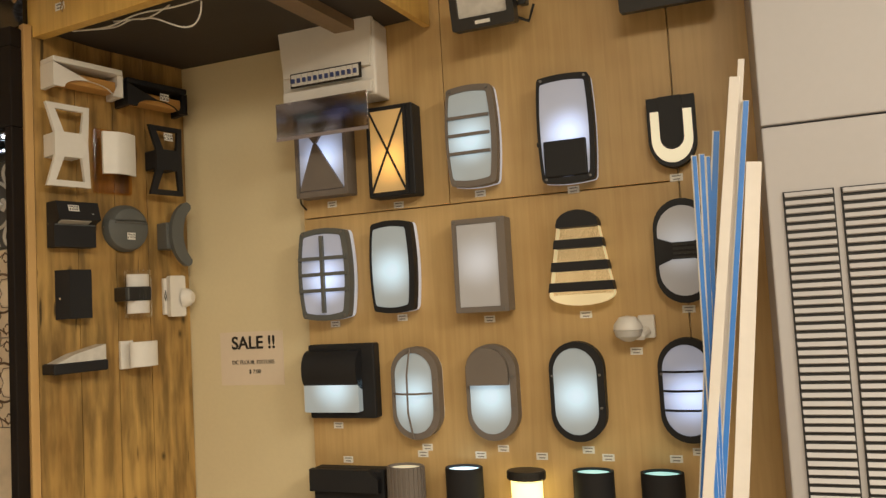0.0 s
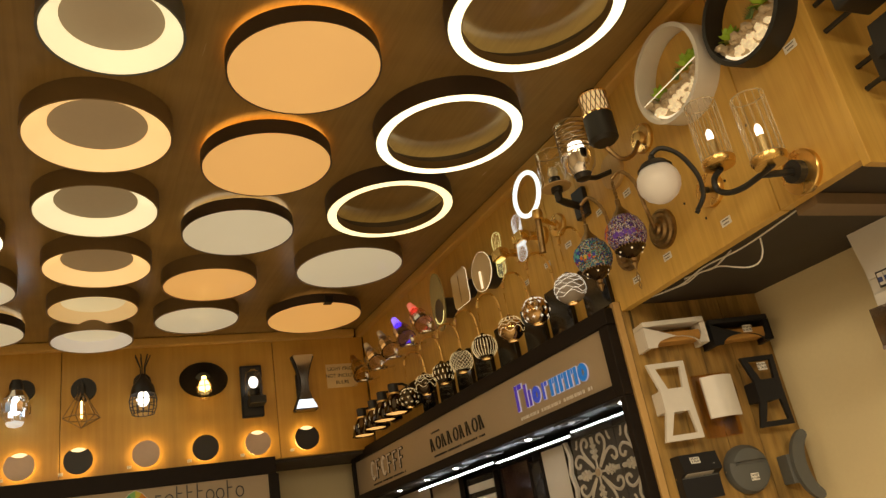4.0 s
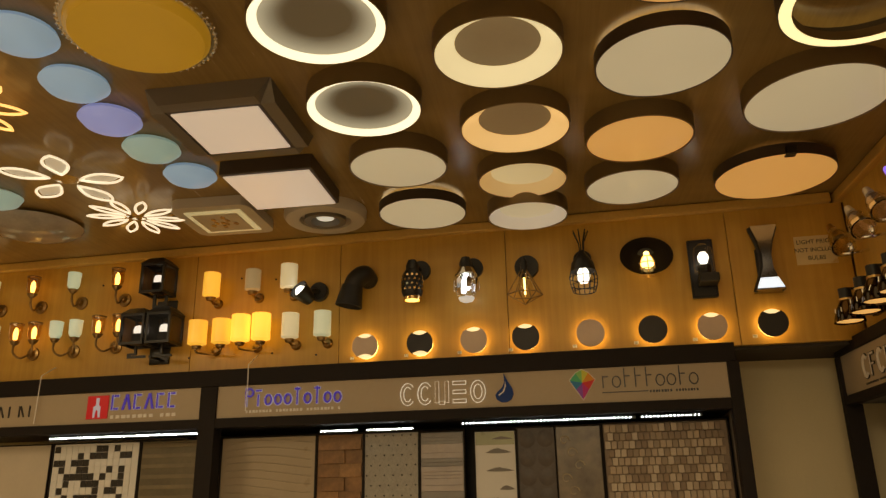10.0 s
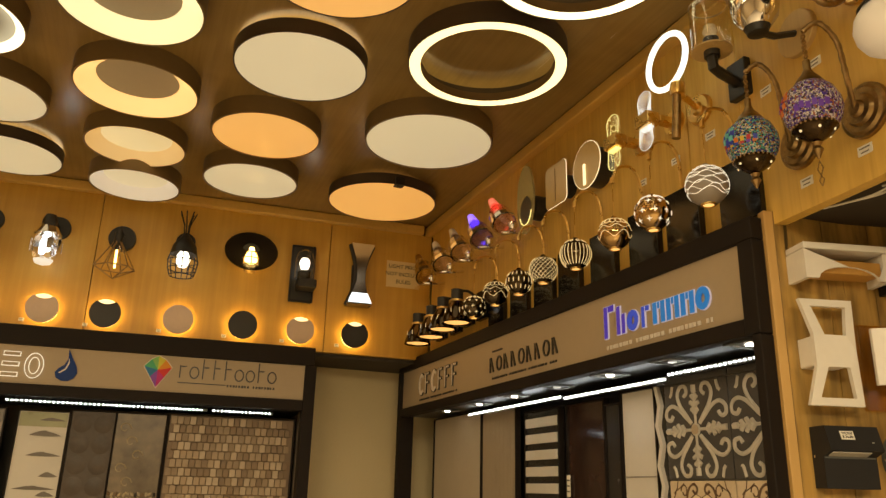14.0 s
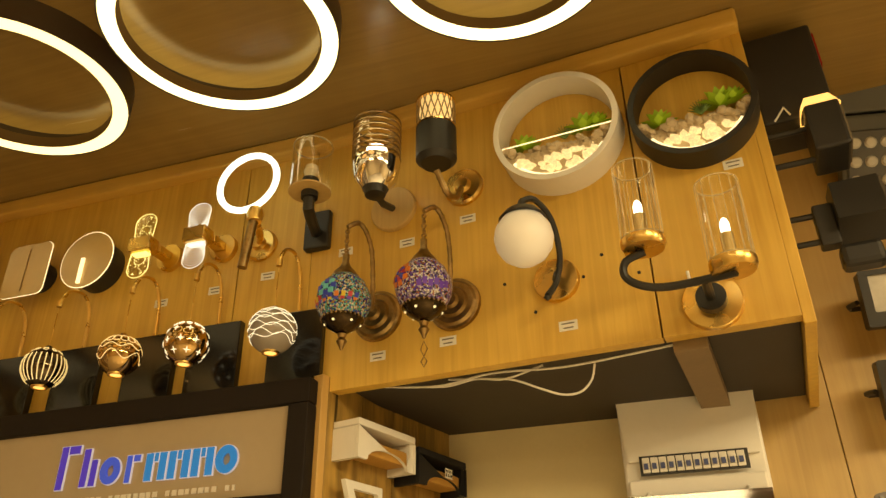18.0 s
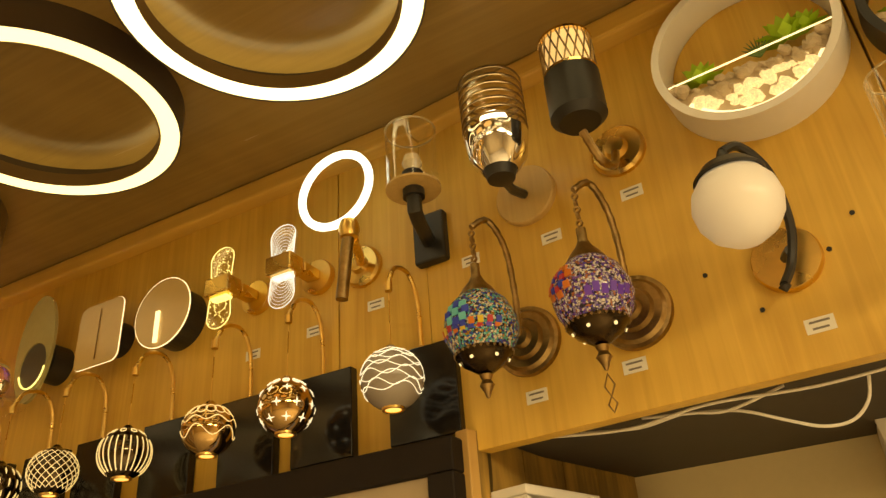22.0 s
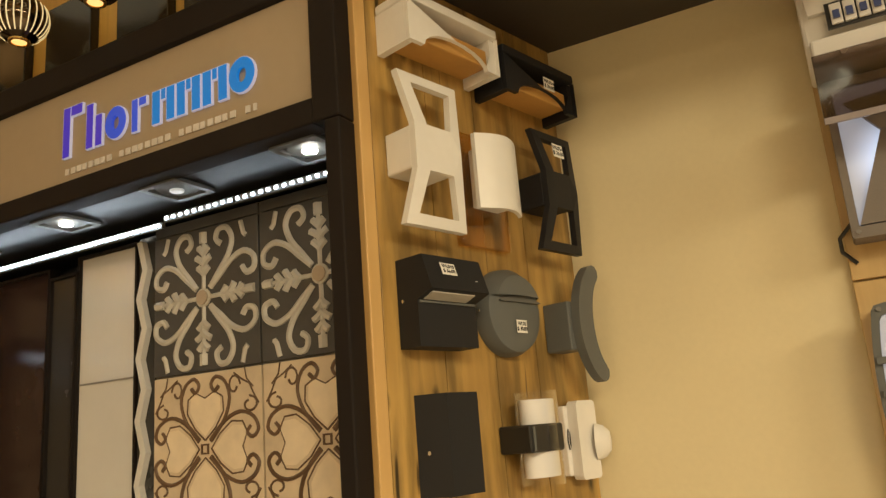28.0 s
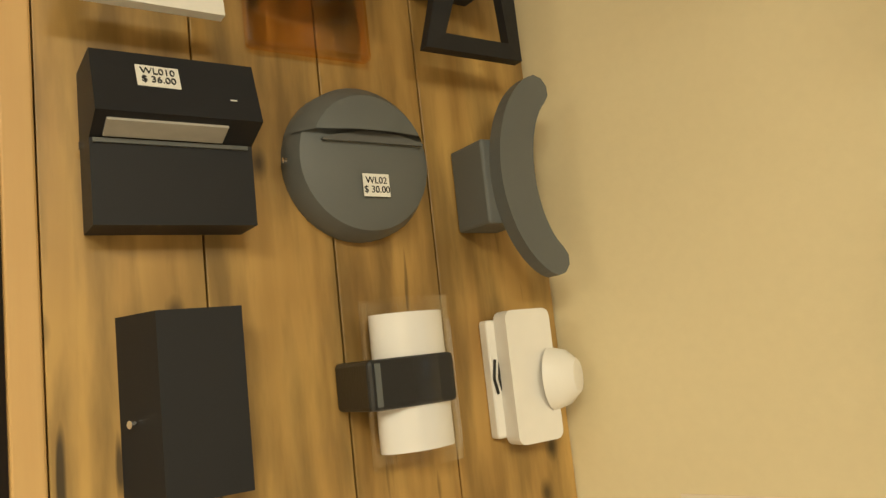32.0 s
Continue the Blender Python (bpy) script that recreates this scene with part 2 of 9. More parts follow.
        vor = nt.nodes.new("ShaderNodeTexVoronoi")
        vor.voronoi_dimensions = "2D"
        vor.inputs["Scale"].default_value = 1.0
        sp, cb = nt.nodes.new("ShaderNodeSeparateXYZ"), nt.nodes.new("ShaderNodeCombineXYZ")
        L(scaled((11.0, 0.0, 6.0)), sp.inputs[0])
        L(sp.outputs["X"], cb.inputs["X"])
        L(sp.outputs["Z"], cb.inputs["Y"])
        L(cb.outputs[0], vor.inputs["Vector"])
        pick, miss, far = nt.nodes.new("ShaderNodeSeparateColor"), nt.nodes.new("ShaderNodeMath"), nt.nodes.new("ShaderNodeMath")
        miss.operation, far.operation = "LESS_THAN", "ADD"
        miss.inputs[1].default_value = 0.72
        L(vor.outputs["Color"], pick.inputs[0])
        L(pick.outputs[0], miss.inputs[0])
        L(miss.outputs[0], far.inputs[0])
        L(vor.outputs["Distance"], far.inputs[1])
        out = darken(far.outputs[0], 0.02, 0.1, 1 - knots)
        crack = nt.nodes.new("ShaderNodeTexNoise")
        crack.inputs["Scale"].default_value, crack.inputs["Detail"].default_value = 1.0, 2.0
        L(scaled((55, 0.0, 5.5)), crack.inputs["Vector"])
        flip = nt.nodes.new("ShaderNodeMath")
        flip.operation = "SUBTRACT"
        flip.inputs[0].default_value = 1.0
        L(crack.outputs["Fac"], flip.inputs[1])
        out = darken(flip.outputs[0], 0.27, 0.33, 0.2)
        blot = nt.nodes.new("ShaderNodeTexNoise")
        blot.inputs["Scale"].default_value, blot.inputs["Detail"].default_value = 1.0, 5.0
        L(scaled((34, 0.0, 5)), blot.inputs["Vector"])
        out = darken(blot.outputs["Fac"], 0.38, 0.6, 0.5)
    L(out, p.inputs["Base Color"])
    rr = nt.nodes.new("ShaderNodeMapRange")
    rr.inputs[3].default_value, rr.inputs[4].default_value = rough - 0.07, rough + 0.1
    L(fibre.outputs["Fac"], rr.inputs[0])
    L(rr.outputs[0], p.inputs["Roughness"])
    p.inputs["Coat Weight"].default_value = coat
    bu = nt.nodes.new("ShaderNodeBump")
    bu.inputs["Strength"].default_value, bu.inputs["Distance"].default_value = 0.12, 0.001
    L(fibre.outputs["Fac"], bu.inputs["Height"])
    L(bu.outputs[0], p.inputs["Normal"])
    return m


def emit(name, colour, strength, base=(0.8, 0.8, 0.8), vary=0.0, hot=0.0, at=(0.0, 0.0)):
    """A lit face; hot sets the bulb's bright spot, painted into emission at x, z."""
    m, nt, p = nodes_of(name)
    p.inputs["Base Color"].default_value = (*base, 1)
    p.inputs["Roughness"].default_value = 0.32
    p.inputs["Emission Color"].default_value = (*colour, 1)
    p.inputs["Emission Strength"].default_value = strength
    if vary or hot:
        tc, no = nt.nodes.new("ShaderNodeTexCoord"), nt.nodes.new("ShaderNodeTexNoise")
        no.inputs["Scale"].default_value, no.inputs["Detail"].default_value = 5.0, 2.0
        nt.links.new(tc.outputs["Object"], no.inputs["Vector"])
        mr = nt.nodes.new("ShaderNodeMapRange")
        mr.inputs[1].default_value, mr.inputs[2].default_value = 0.3, 0.7
        mr.inputs[3].default_value, mr.inputs[4].default_value = strength * (1 - vary), strength * (1 + vary)
        nt.links.new(no.outputs["Fac"], mr.inputs[0])
        out = mr.outputs[0]
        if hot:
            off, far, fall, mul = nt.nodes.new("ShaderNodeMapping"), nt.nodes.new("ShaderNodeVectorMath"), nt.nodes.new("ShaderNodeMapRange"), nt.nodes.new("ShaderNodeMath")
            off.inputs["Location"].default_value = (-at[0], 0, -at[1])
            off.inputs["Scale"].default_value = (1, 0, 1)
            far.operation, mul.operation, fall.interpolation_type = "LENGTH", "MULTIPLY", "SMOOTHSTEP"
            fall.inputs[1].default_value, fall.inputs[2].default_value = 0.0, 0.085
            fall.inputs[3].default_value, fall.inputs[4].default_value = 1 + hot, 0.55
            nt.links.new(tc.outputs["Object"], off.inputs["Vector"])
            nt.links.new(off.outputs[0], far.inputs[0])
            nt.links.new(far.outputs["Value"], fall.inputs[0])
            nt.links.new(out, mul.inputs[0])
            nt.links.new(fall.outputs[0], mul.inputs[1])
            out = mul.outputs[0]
        nt.links.new(out, p.inputs["Emission Strength"])
    return m


def glass(name, tint=(1, 1, 1), rough=0.03, mixin=0.02, colour=None):
    """Thin clear glass: mostly see-through, with a gloss that grows at the edges."""
    m, nt, p = nodes_of(name)
    nt.nodes.remove(p)
    tr, gl, lw = nt.nodes.new("ShaderNodeBsdfTransparent"), nt.nodes.new("ShaderNodeBsdfGlossy"), nt.nodes.new("ShaderNodeLayerWeight")
    tr.inputs[0].default_value = (*tint, 1)
    gl.inputs[0].default_value = (1, 1, 1, 1)
    gl.inputs["Roughness"].default_value = rough
    mx = nt.nodes.new("ShaderNodeMixShader")
    power, add = nt.nodes.new("ShaderNodeMath"), nt.nodes.new("ShaderNodeMath")
    power.operation, add.operation = "POWER", "MULTIPLY_ADD"
    power.inputs[1].default_value = 3.0
    add.use_clamp = True
    add.inputs[1].default_value, add.inputs[2].default_value = 0.85, mixin
    nt.links.new(lw.outputs["Facing"], power.inputs[0])
    nt.links.new(power.outputs[0], add.inputs[0])
    nt.links.new(add.outputs[0], mx.inputs[0])
    nt.links.new(tr.outputs[0], mx.inputs[1])
    nt.links.new(gl.outputs[0], mx.inputs[2])
    nt.links.new(mx.outputs[0], nt.nodes["Material Output"].inputs[0])
    return m


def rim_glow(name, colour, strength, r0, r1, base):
    """A dish whose rim light is painted in: emission fades towards the middle."""
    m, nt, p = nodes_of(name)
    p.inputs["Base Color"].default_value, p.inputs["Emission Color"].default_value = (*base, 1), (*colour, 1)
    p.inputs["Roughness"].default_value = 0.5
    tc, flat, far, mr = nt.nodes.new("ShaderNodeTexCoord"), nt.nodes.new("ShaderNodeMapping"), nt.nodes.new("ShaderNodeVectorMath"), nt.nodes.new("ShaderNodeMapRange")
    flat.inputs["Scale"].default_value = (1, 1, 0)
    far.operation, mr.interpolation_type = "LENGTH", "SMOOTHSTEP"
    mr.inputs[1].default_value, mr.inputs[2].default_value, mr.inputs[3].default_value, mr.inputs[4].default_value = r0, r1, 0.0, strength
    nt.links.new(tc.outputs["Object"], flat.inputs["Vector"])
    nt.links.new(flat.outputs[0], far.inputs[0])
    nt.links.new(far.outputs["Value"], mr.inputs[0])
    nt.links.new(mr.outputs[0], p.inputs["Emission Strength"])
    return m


M_BOARD = wood("honey_board", (0.76, 0.5, 0.125), (0.5, 0.28, 0.05), 0.05, 0.4)
M_BOARD_W = wood("honey_board_west", (0.68, 0.41, 0.085), (0.5, 0.27, 0.046), 0.3, 0.38, grain=0.6)
M_PLY = wood("pale_board", (0.62, 0.43, 0.18), (0.44, 0.28, 0.1), 0.07, 0.45)
M_RUSTIC = wood("rustic_plank", (0.61, 0.395, 0.115), (0.24, 0.122, 0.028), 0.13, 0.4, knots=0.75, grain=0.45)
M_CEIL = wood("ceiling_veneer", (0.33, 0.215, 0.075), (0.235, 0.15, 0.052), 0.4, 0.22, along="X")
M_BEIGE = mat("beige_paint", (0.7, 0.6, 0.37), 0.75, vary=0.05, scale=2.5, bump=0.15, fine=90)
M_DARKFRAME = mat("dark_frame", (0.014, 0.01, 0.008), 0.65, vary=0.2, spec=0.2)
M_SIGN = mat("sign_face", (0.4, 0.32, 0.22), 0.55, vary=0.05, scale=3)
# near-black base colour carries the unlit look of the undersides
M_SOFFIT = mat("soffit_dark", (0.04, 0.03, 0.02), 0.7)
M_BLACK = mat("black_plastic", (0.018, 0.017, 0.016), 0.42, vary=0.2, bump=0.1, fine=300)
M_BLACKG = mat("black_gloss", (0.012, 0.011, 0.011), 0.12, vary=0.2)
M_CHAR = mat("charcoal_cast", (0.016, 0.016, 0.018), 0.55, vary=0.12, bump=0.08, fine=900, spec=0.3)
M_GREYC = mat("grey_cast", (0.115, 0.12, 0.115), 0.5, vary=0.08, bump=0.08, fine=900, spec=0.4)
M_BROWNG = mat("taupe_cast", (0.17, 0.145, 0.125), 0.5, vary=0.08, bump=0.2, fine=400)
M_WHITE = mat("white_plastic", (0.78, 0.75, 0.7), 0.4, vary=0.04)
M_WHITEM = mat("white_metal", (0.8, 0.78, 0.74), 0.35, vary=0.04, bump=0.05)
M_BRASS = mat("brass", (0.75, 0.5, 0.17), 0.28, metal=1.0, vary=0.15, scale=20)
M_BRONZE = mat("antique_bronze", (0.33, 0.22, 0.1), 0.34, metal=1.0, vary=0.35, scale=30, bump=0.2, fine=120)
M_GOLD = mat("gold_chrome", (0.95, 0.68, 0.32), 0.1, metal=1.0, vary=0.05)
M_CHROME = mat("chrome", (0.85, 0.83, 0.8), 0.06, metal=1.0, vary=0.04)
M_SMOKE = mat("smoked_mirror", (0.32, 0.25, 0.18), 0.05, metal=1.0, vary=0.05)
M_RIM = mat("lamp_rim", (0.06, 0.042, 0.028), 0.45, vary=0.15)
M_RIMC = mat("brown_rim", (0.17, 0.11, 0.045), 0.5, vary=0.1)
M_RIMW = mat("grey_rim", (0.17, 0.145, 0.115), 0.45, vary=0.05)
M_GREYD = mat("lamp_recess", (0.5, 0.44, 0.35), 0.6, vary=0.04)
# edge light on the dishes is painted as emission
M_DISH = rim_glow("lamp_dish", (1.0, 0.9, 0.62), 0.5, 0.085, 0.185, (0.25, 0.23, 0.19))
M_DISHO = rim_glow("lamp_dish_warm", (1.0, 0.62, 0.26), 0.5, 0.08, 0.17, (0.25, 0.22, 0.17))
M_PAPER = mat("paper", (0.72, 0.61, 0.47), 0.7, vary=0.03)
M_TAGW = mat("price_tag", (0.8, 0.78, 0.72), 0.6, vary=0.03)
M_INK = mat("ink", (0.015, 0.014, 0.014), 0.6, vary=0.05)
M_FLOOR = mat("floor_tile", (0.5, 0.45, 0.38), 0.25, vary=0.08, scale=2)
M_OUTER = mat("shop_wall", (0.5, 0.4, 0.26), 0.7, vary=0.06, scale=1.5)
M_GLASS = glass("clear_glass")
M_SMOKEG = glass("smoked_flap", (0.45, 0.4, 0.38), 0.06, 0.1)
M_AMBERG = glass("amber_plastic", (0.96, 0.82, 0.55), 0.1, 0.06)
E_WARM = emit("warm_disc", (1.0, 0.46, 0.1), 0.52, base=(0.7, 0.6, 0.45), vary=0.04)
E_CREAM = emit("cream_disc", (1.0, 0.86, 0.56), 0.33, base=(0.7, 0.68, 0.6), vary=0.03)
E_RING = emit("ring_light", (1.0, 0.8, 0.4), 1.5)
E_RINGW = emit("ring_light_white", (1.0, 0.86, 0.5), 2.0)
E_BAND = emit("bowl_band", (1.0, 0.84, 0.46), 0.72)
E_BANDO = emit("bowl_band_warm", (1.0, 0.57, 0.18), 0.72)
E_THIN = emit("thin_edge", (1.0, 0.9, 0.62), 1.5)
E_THINO = emit("thin_edge_warm", (1.0, 0.6, 0.25), 1.0)
E_HALO = emit("halo_warm", (1.0, 0.42, 0.06), 5.0)
E_HALOW = emit("halo_white", (1.0, 0.8, 0.5), 2.2)
E_BLUE = emit("milk_blue", (0.35, 0.56, 0.82), 0.4, base=(0.35, 0.5, 0.6), vary=0.1)
E_LILAC = emit("milk_lilac", (0.36, 0.42, 0.95), 0.42, base=(0.35, 0.4, 0.65), vary=0.1)
E_MINT = emit("milk_mint", (0.4, 0.62, 0.58), 0.36, base=(0.4, 0.55, 0.5), vary=0.1)
E_PINK = emit("square_panel", (0.95, 0.76, 0.62), 0.45, vary=0.03)
E_MUST = emit("mustard_disc", (0.7, 0.36, 0.02), 0.3, base=(0.45, 0.27, 0.04), vary=0.06)
# no bulbs stand behind these lenses; hot paints their bright spots
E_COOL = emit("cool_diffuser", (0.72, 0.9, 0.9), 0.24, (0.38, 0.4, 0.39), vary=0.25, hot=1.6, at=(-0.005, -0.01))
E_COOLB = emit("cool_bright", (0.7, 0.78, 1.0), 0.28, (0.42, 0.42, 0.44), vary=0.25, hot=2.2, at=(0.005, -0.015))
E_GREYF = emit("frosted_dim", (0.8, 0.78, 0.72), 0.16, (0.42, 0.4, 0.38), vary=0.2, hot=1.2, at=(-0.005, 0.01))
E_SIDE = emit("milky_side", (0.86, 0.92, 1.0), 0.22, (0.6, 0.6, 0.6), vary=0.1)
E_WARMF = emit("warm_frosted", (1.0, 0.78, 0.42), 0.6, (0.5, 0.45, 0.35), vary=0.15)
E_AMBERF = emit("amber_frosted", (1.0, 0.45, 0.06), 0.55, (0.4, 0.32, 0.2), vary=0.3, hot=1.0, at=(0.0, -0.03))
E_BULB = emit("bulb_white", (1.0, 0.93, 0.8), 3.2)
E_BULBW = emit("bulb_warm", (1.0, 0.62, 0.18), 6.0)
E_STRIP = emit("led_strip", (0.85, 0.93, 1.0), 17.0)
E_SPOTL = emit("downlight", (1.0, 0.9, 0.76), 13.0)
E_OPAL = emit("opal_globe", (1.0, 0.9, 0.78), 0.06, base=(0.8, 0.76, 0.7))
E_GLOW = emit("amber_glow", (1.0, 0.5, 0.12), 0.9, vary=0.2)
E_PURPLE = emit("purple_cap", (0.2, 0.1, 1.0), 1.2)
E_RED = emit("red_cap", (0.9, 0.05, 0.04), 0.6)
E_EDGE = emit("acrylic_edge", (1.0, 0.8, 0.5), 0.9)
E_EDGEW = emit("acrylic_edge_white", (0.9, 0.97, 1.0), 0.6)
E_EDGEY = emit("acrylic_edge_yellow", (1.0, 0.85, 0.25), 0.9)
E_DOT = emit("dot_glow", (1.0, 0.6, 0.17), 5.5)
E_MINTB = emit("mint_glow", (0.4, 0.8, 0.62), 0.9)
E_YELL = emit("yellow_glow", (1.0, 0.75, 0.2), 2.2)
E_SHADE = emit("lit_shade", (1.0, 0.5, 0.05), 0.95, base=(0.55, 0.33, 0.1), vary=0.2)
E_SHADEC = emit("lit_shade_cream", (1.0, 0.8, 0.4), 0.38, vary=0.12)
E_SHADEG = emit("lit_shade_green", (0.75, 0.85, 0.5), 0.34, vary=0.12)
# sign blocks: faint emission put into the colour so they read brighter
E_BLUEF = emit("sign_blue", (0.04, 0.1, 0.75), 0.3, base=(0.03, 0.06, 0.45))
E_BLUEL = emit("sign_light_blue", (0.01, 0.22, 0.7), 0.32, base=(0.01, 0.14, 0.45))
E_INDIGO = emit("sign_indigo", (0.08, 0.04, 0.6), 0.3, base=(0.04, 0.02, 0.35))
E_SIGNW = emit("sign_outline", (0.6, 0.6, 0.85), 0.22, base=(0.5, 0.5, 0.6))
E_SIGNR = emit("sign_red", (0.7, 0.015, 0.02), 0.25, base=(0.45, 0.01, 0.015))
E_FLOWER = emit("flower_glow", (1.0, 0.84, 0.6), 1.1)
E_FLOWERO = emit("flower_glow_warm", (1.0, 0.5, 0.12), 1.8)
# pebbles are no lamps; the lamplight on them is painted as emission
E_PEBBLE = emit("pebble_glow", (1.0, 0.76, 0.4), 0.5, base=(0.6, 0.48, 0.34), vary=0.5)
E_LED = emit("led_dot", (0.9, 0.95, 1.0), 3.0)

# ---- setting ----
YB, YS, YP, YK = 2.61, 2.56, 3.042, 3.057   # north lamp board, sign face, fixture board, beige wall behind it
XW, XS, XP = -5.487, -5.39, -3.22          # west lamp board, west sign face, side panel face
ZC = 2.996
WEST = pose(-5.480, 1.593, -0.02, 0, 0, -3.65) @ pose(5.487, -1.5895, 0)   # the west side stands a little askew
BULK = pose(-3.3, YB, 0, 0, 0, -5.5) @ pose(3.3, -YB, 0)   # the bulkhead over the alcove swings forward

solid("floor", box(-6.6, 3.2, -4.2, 4.0, -0.1, 0.0), M_FLOOR, "pale glossy shop floor tiles", "floor", kind="structure")
solid("ceiling", box(-6.6, 3.2, -4.2, 4.0, ZC, ZC + 0.12), M_CEIL, "dark brown wood veneer ceiling", "ceiling", kind="structure")
solid("wall_south", box(-6.6, 3.2, -4.2, -4.0, 0.004, ZC - 0.004), M_OUTER, "plain beige shop wall", "wall", kind="structure")
solid("wall_east", box(3.0, 3.2, -3.99, 3.4, 0.004, ZC - 0.004), M_OUTER, "plain beige shop wall", "wall", kind="structure")
solid("wall_north", box(-6.0, 2.99, YK, YK + 0.15, 0.004, ZC - 0.004), M_BEIGE, "cream painted wall of the alcove", "wall", kind="structure")
solid("wall_west", box(-6.2, -6.0, -3.99, YK, 0.004, ZC - 0.004), M_BEIGE, "cream painted wall behind the displays", "wall", kind="structure")

# north lamp board: boards side by side with thin dark joints
def boards(name, spans, make, material, label):
    root = thing(name, Matrix(), label, "wall panel", kind="structure")
    for a, b in spans:
        part("panel", make(a, b), material, root)
    return root


boards("wall_panel_north", [(-5.4, -4.72), (-4.717, -3.495), (-3.492, -3.3)],
       lambda a, b: box(a, b, YB, YB + 0.03, 2.34, 2.95, 0.0015), M_BOARD, "honey coloured glued wood board above the displays")
bulk_boards = boards("wall_panel_bulkhead", [(-3.299, -2.543), (-2.54, -2.312)],
                     lambda a, b: box(a, b, YB, YB + 0.03, 2.32, 2.95, 0.0015), M_BOARD, "honey coloured glued wood board of the bulkhead")
bulk_boards.matrix_basis = BULK
solid("bulkhead_end_panel", box(-2.312, -2.292, YB, YP + 0.09, 2.305, ZC - 0.002, 0.0015), M_BOARD, "honey wood end panel of the bulkhead", "wall panel", kind="structure").matrix_basis = BULK
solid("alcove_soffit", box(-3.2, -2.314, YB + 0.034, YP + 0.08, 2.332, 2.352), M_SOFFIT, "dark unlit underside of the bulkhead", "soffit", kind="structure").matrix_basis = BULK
solid("soffit_batten", box(-2.53, -2.47, YB + 0.034, YP + 0.02, 2.302, 2.33), mat("raw_batten", (0.22, 0.15, 0.08), 0.7), "raw timber batten under the bulkhead", "batten", kind="structure").matrix_basis = BULK
west_boards = boards("wall_panel_west", [(-3.9, -0.547), (-0.544, 0.243), (0.246, 1.078), (1.081, 2.098), (2.101, YB - 0.003)],
       lambda a, b: box(XW - 0.03, XW, a, b, 2.345, 2.97, 0.0015), M_BOARD_W, "honey coloured veneer board above the west displays")
west_boards.matrix_basis = WEST
M_TRIM = wood("trim_wood", (0.7, 0.45, 0.12), (0.56, 0.33, 0.08), 0.3, 0.4, along="X")
solid("cornice_north", box(XW + 0.06, -3.302, YB - 0.035, YB + 0.03, 2.95, ZC - 0.002, 0.006), M_TRIM, "narrow wooden cornice along the ceiling", "trim", kind="structure")
solid("cornice_bulkhead", box(-3.3, -2.292, YB - 0.035, YB + 0.03, 2.95, ZC - 0.002, 0.006), M_TRIM, "narrow wooden cornice along the ceiling", "trim", kind="structure").matrix_basis = BULK
solid("cornice_west", box(XW - 0.03, XW + 0.03, -3.9, YB - 0.05, 2.97, ZC + 0.018, 0.006), M_TRIM, "narrow wooden cornice along the ceiling", "trim", kind="structure").matrix_basis = WEST

# fixture board: upper and lower sheets with a long joint, right-hand sheet
boards("wall_panel_fixtures", [((-2.678, -1.626), (0.0, 1.808)), ((-2.22, -1.626), (1.811, ZC - 0.003)), ((-2.678, -2.222), (1.811, 2.5)), ((-1.623, -1.3), (0.0, ZC - 0.003))],
       lambda a, b: box(a[0], a[1], YP, YK - 0.002, b[0], b[1], 0.0015), M_PLY, "pale glued wood board carrying outdoor lamps")

# side panel of planks, splayed a little
SIDE = pose(-3.228, 2.60, 0, 0, 0, 75.4)
side = thing("wall_panel_side", SIDE, "rustic knotty planks on the side of the display", "wall panel", kind="structure")
for i, (a, b) in enumerate(((0.001, 0.114), (0.1155, 0.226), (0.2275, 0.33), (0.3315, 0.468))):
    part("plank", box(a, b, 0.0, 0.022, 0.0, 2.352, 0.0008), M_RUSTIC, side).location.z = 0.0
strip = solid("panel_edge_strip", box(-0.022, 0.0, -0.001, 0.024, 0.0, 2.352, 0.002), wood("raw_edge", (0.62, 0.4, 0.15), (0.5, 0.3, 0.1), 0.02, 0.5), "pale sawn front edge of the side panel", "trim", kind="structure")
strip.matrix_basis = SIDE


# ---- sign fascias and display niches ----
def fascia_north():
    root = thing("display_canopy", Matrix(), "dark framed sign canopy over the north tile display", "canopy", kind="structure")
    part("sign_board", box(-5.62, -3.29, YS, YS + 0.02, 2.11, 2.285), M_SIGN, root, "grey-beige sign face")
    part("top_rail", box(-5.66, -3.244, YS - 0.012, YB + 0.03, 2.286, 2.338, 0.003), M_DARKFRAME, root)
    part("bottom_rail", box(-5.66, -3.29, YS - 0.012, YS + 0.03, 2.07, 2.109, 0.003), M_DARKFRAME, root)
    part("post", box(-3.29, -3.244, YS - 0.014, YS + 0.06, 2.07, 2.285, 0.003), M_DARKFRAME, root)
    part("post", box(-3.27, -3.244, YS - 0.014, YS + 0.06, 0.0, 2.069, 0.003), M_DARKFRAME, root)
    part("post", box(-5.66, -5.62, YS - 0.014, YS + 0.06, 0.0, 2.285, 0.003), M_DARKFRAME, root)
    part("soffit", box(-5.62, -3.245, YS + 0.032, YK - 0.01, 2.075, 2.1), M_BLACK, root)
    part("back", box(-5.64, -3.245, 2.86, 2.9, 0.004, 2.074), M_BLACK, root)
    return root


fascia_north()


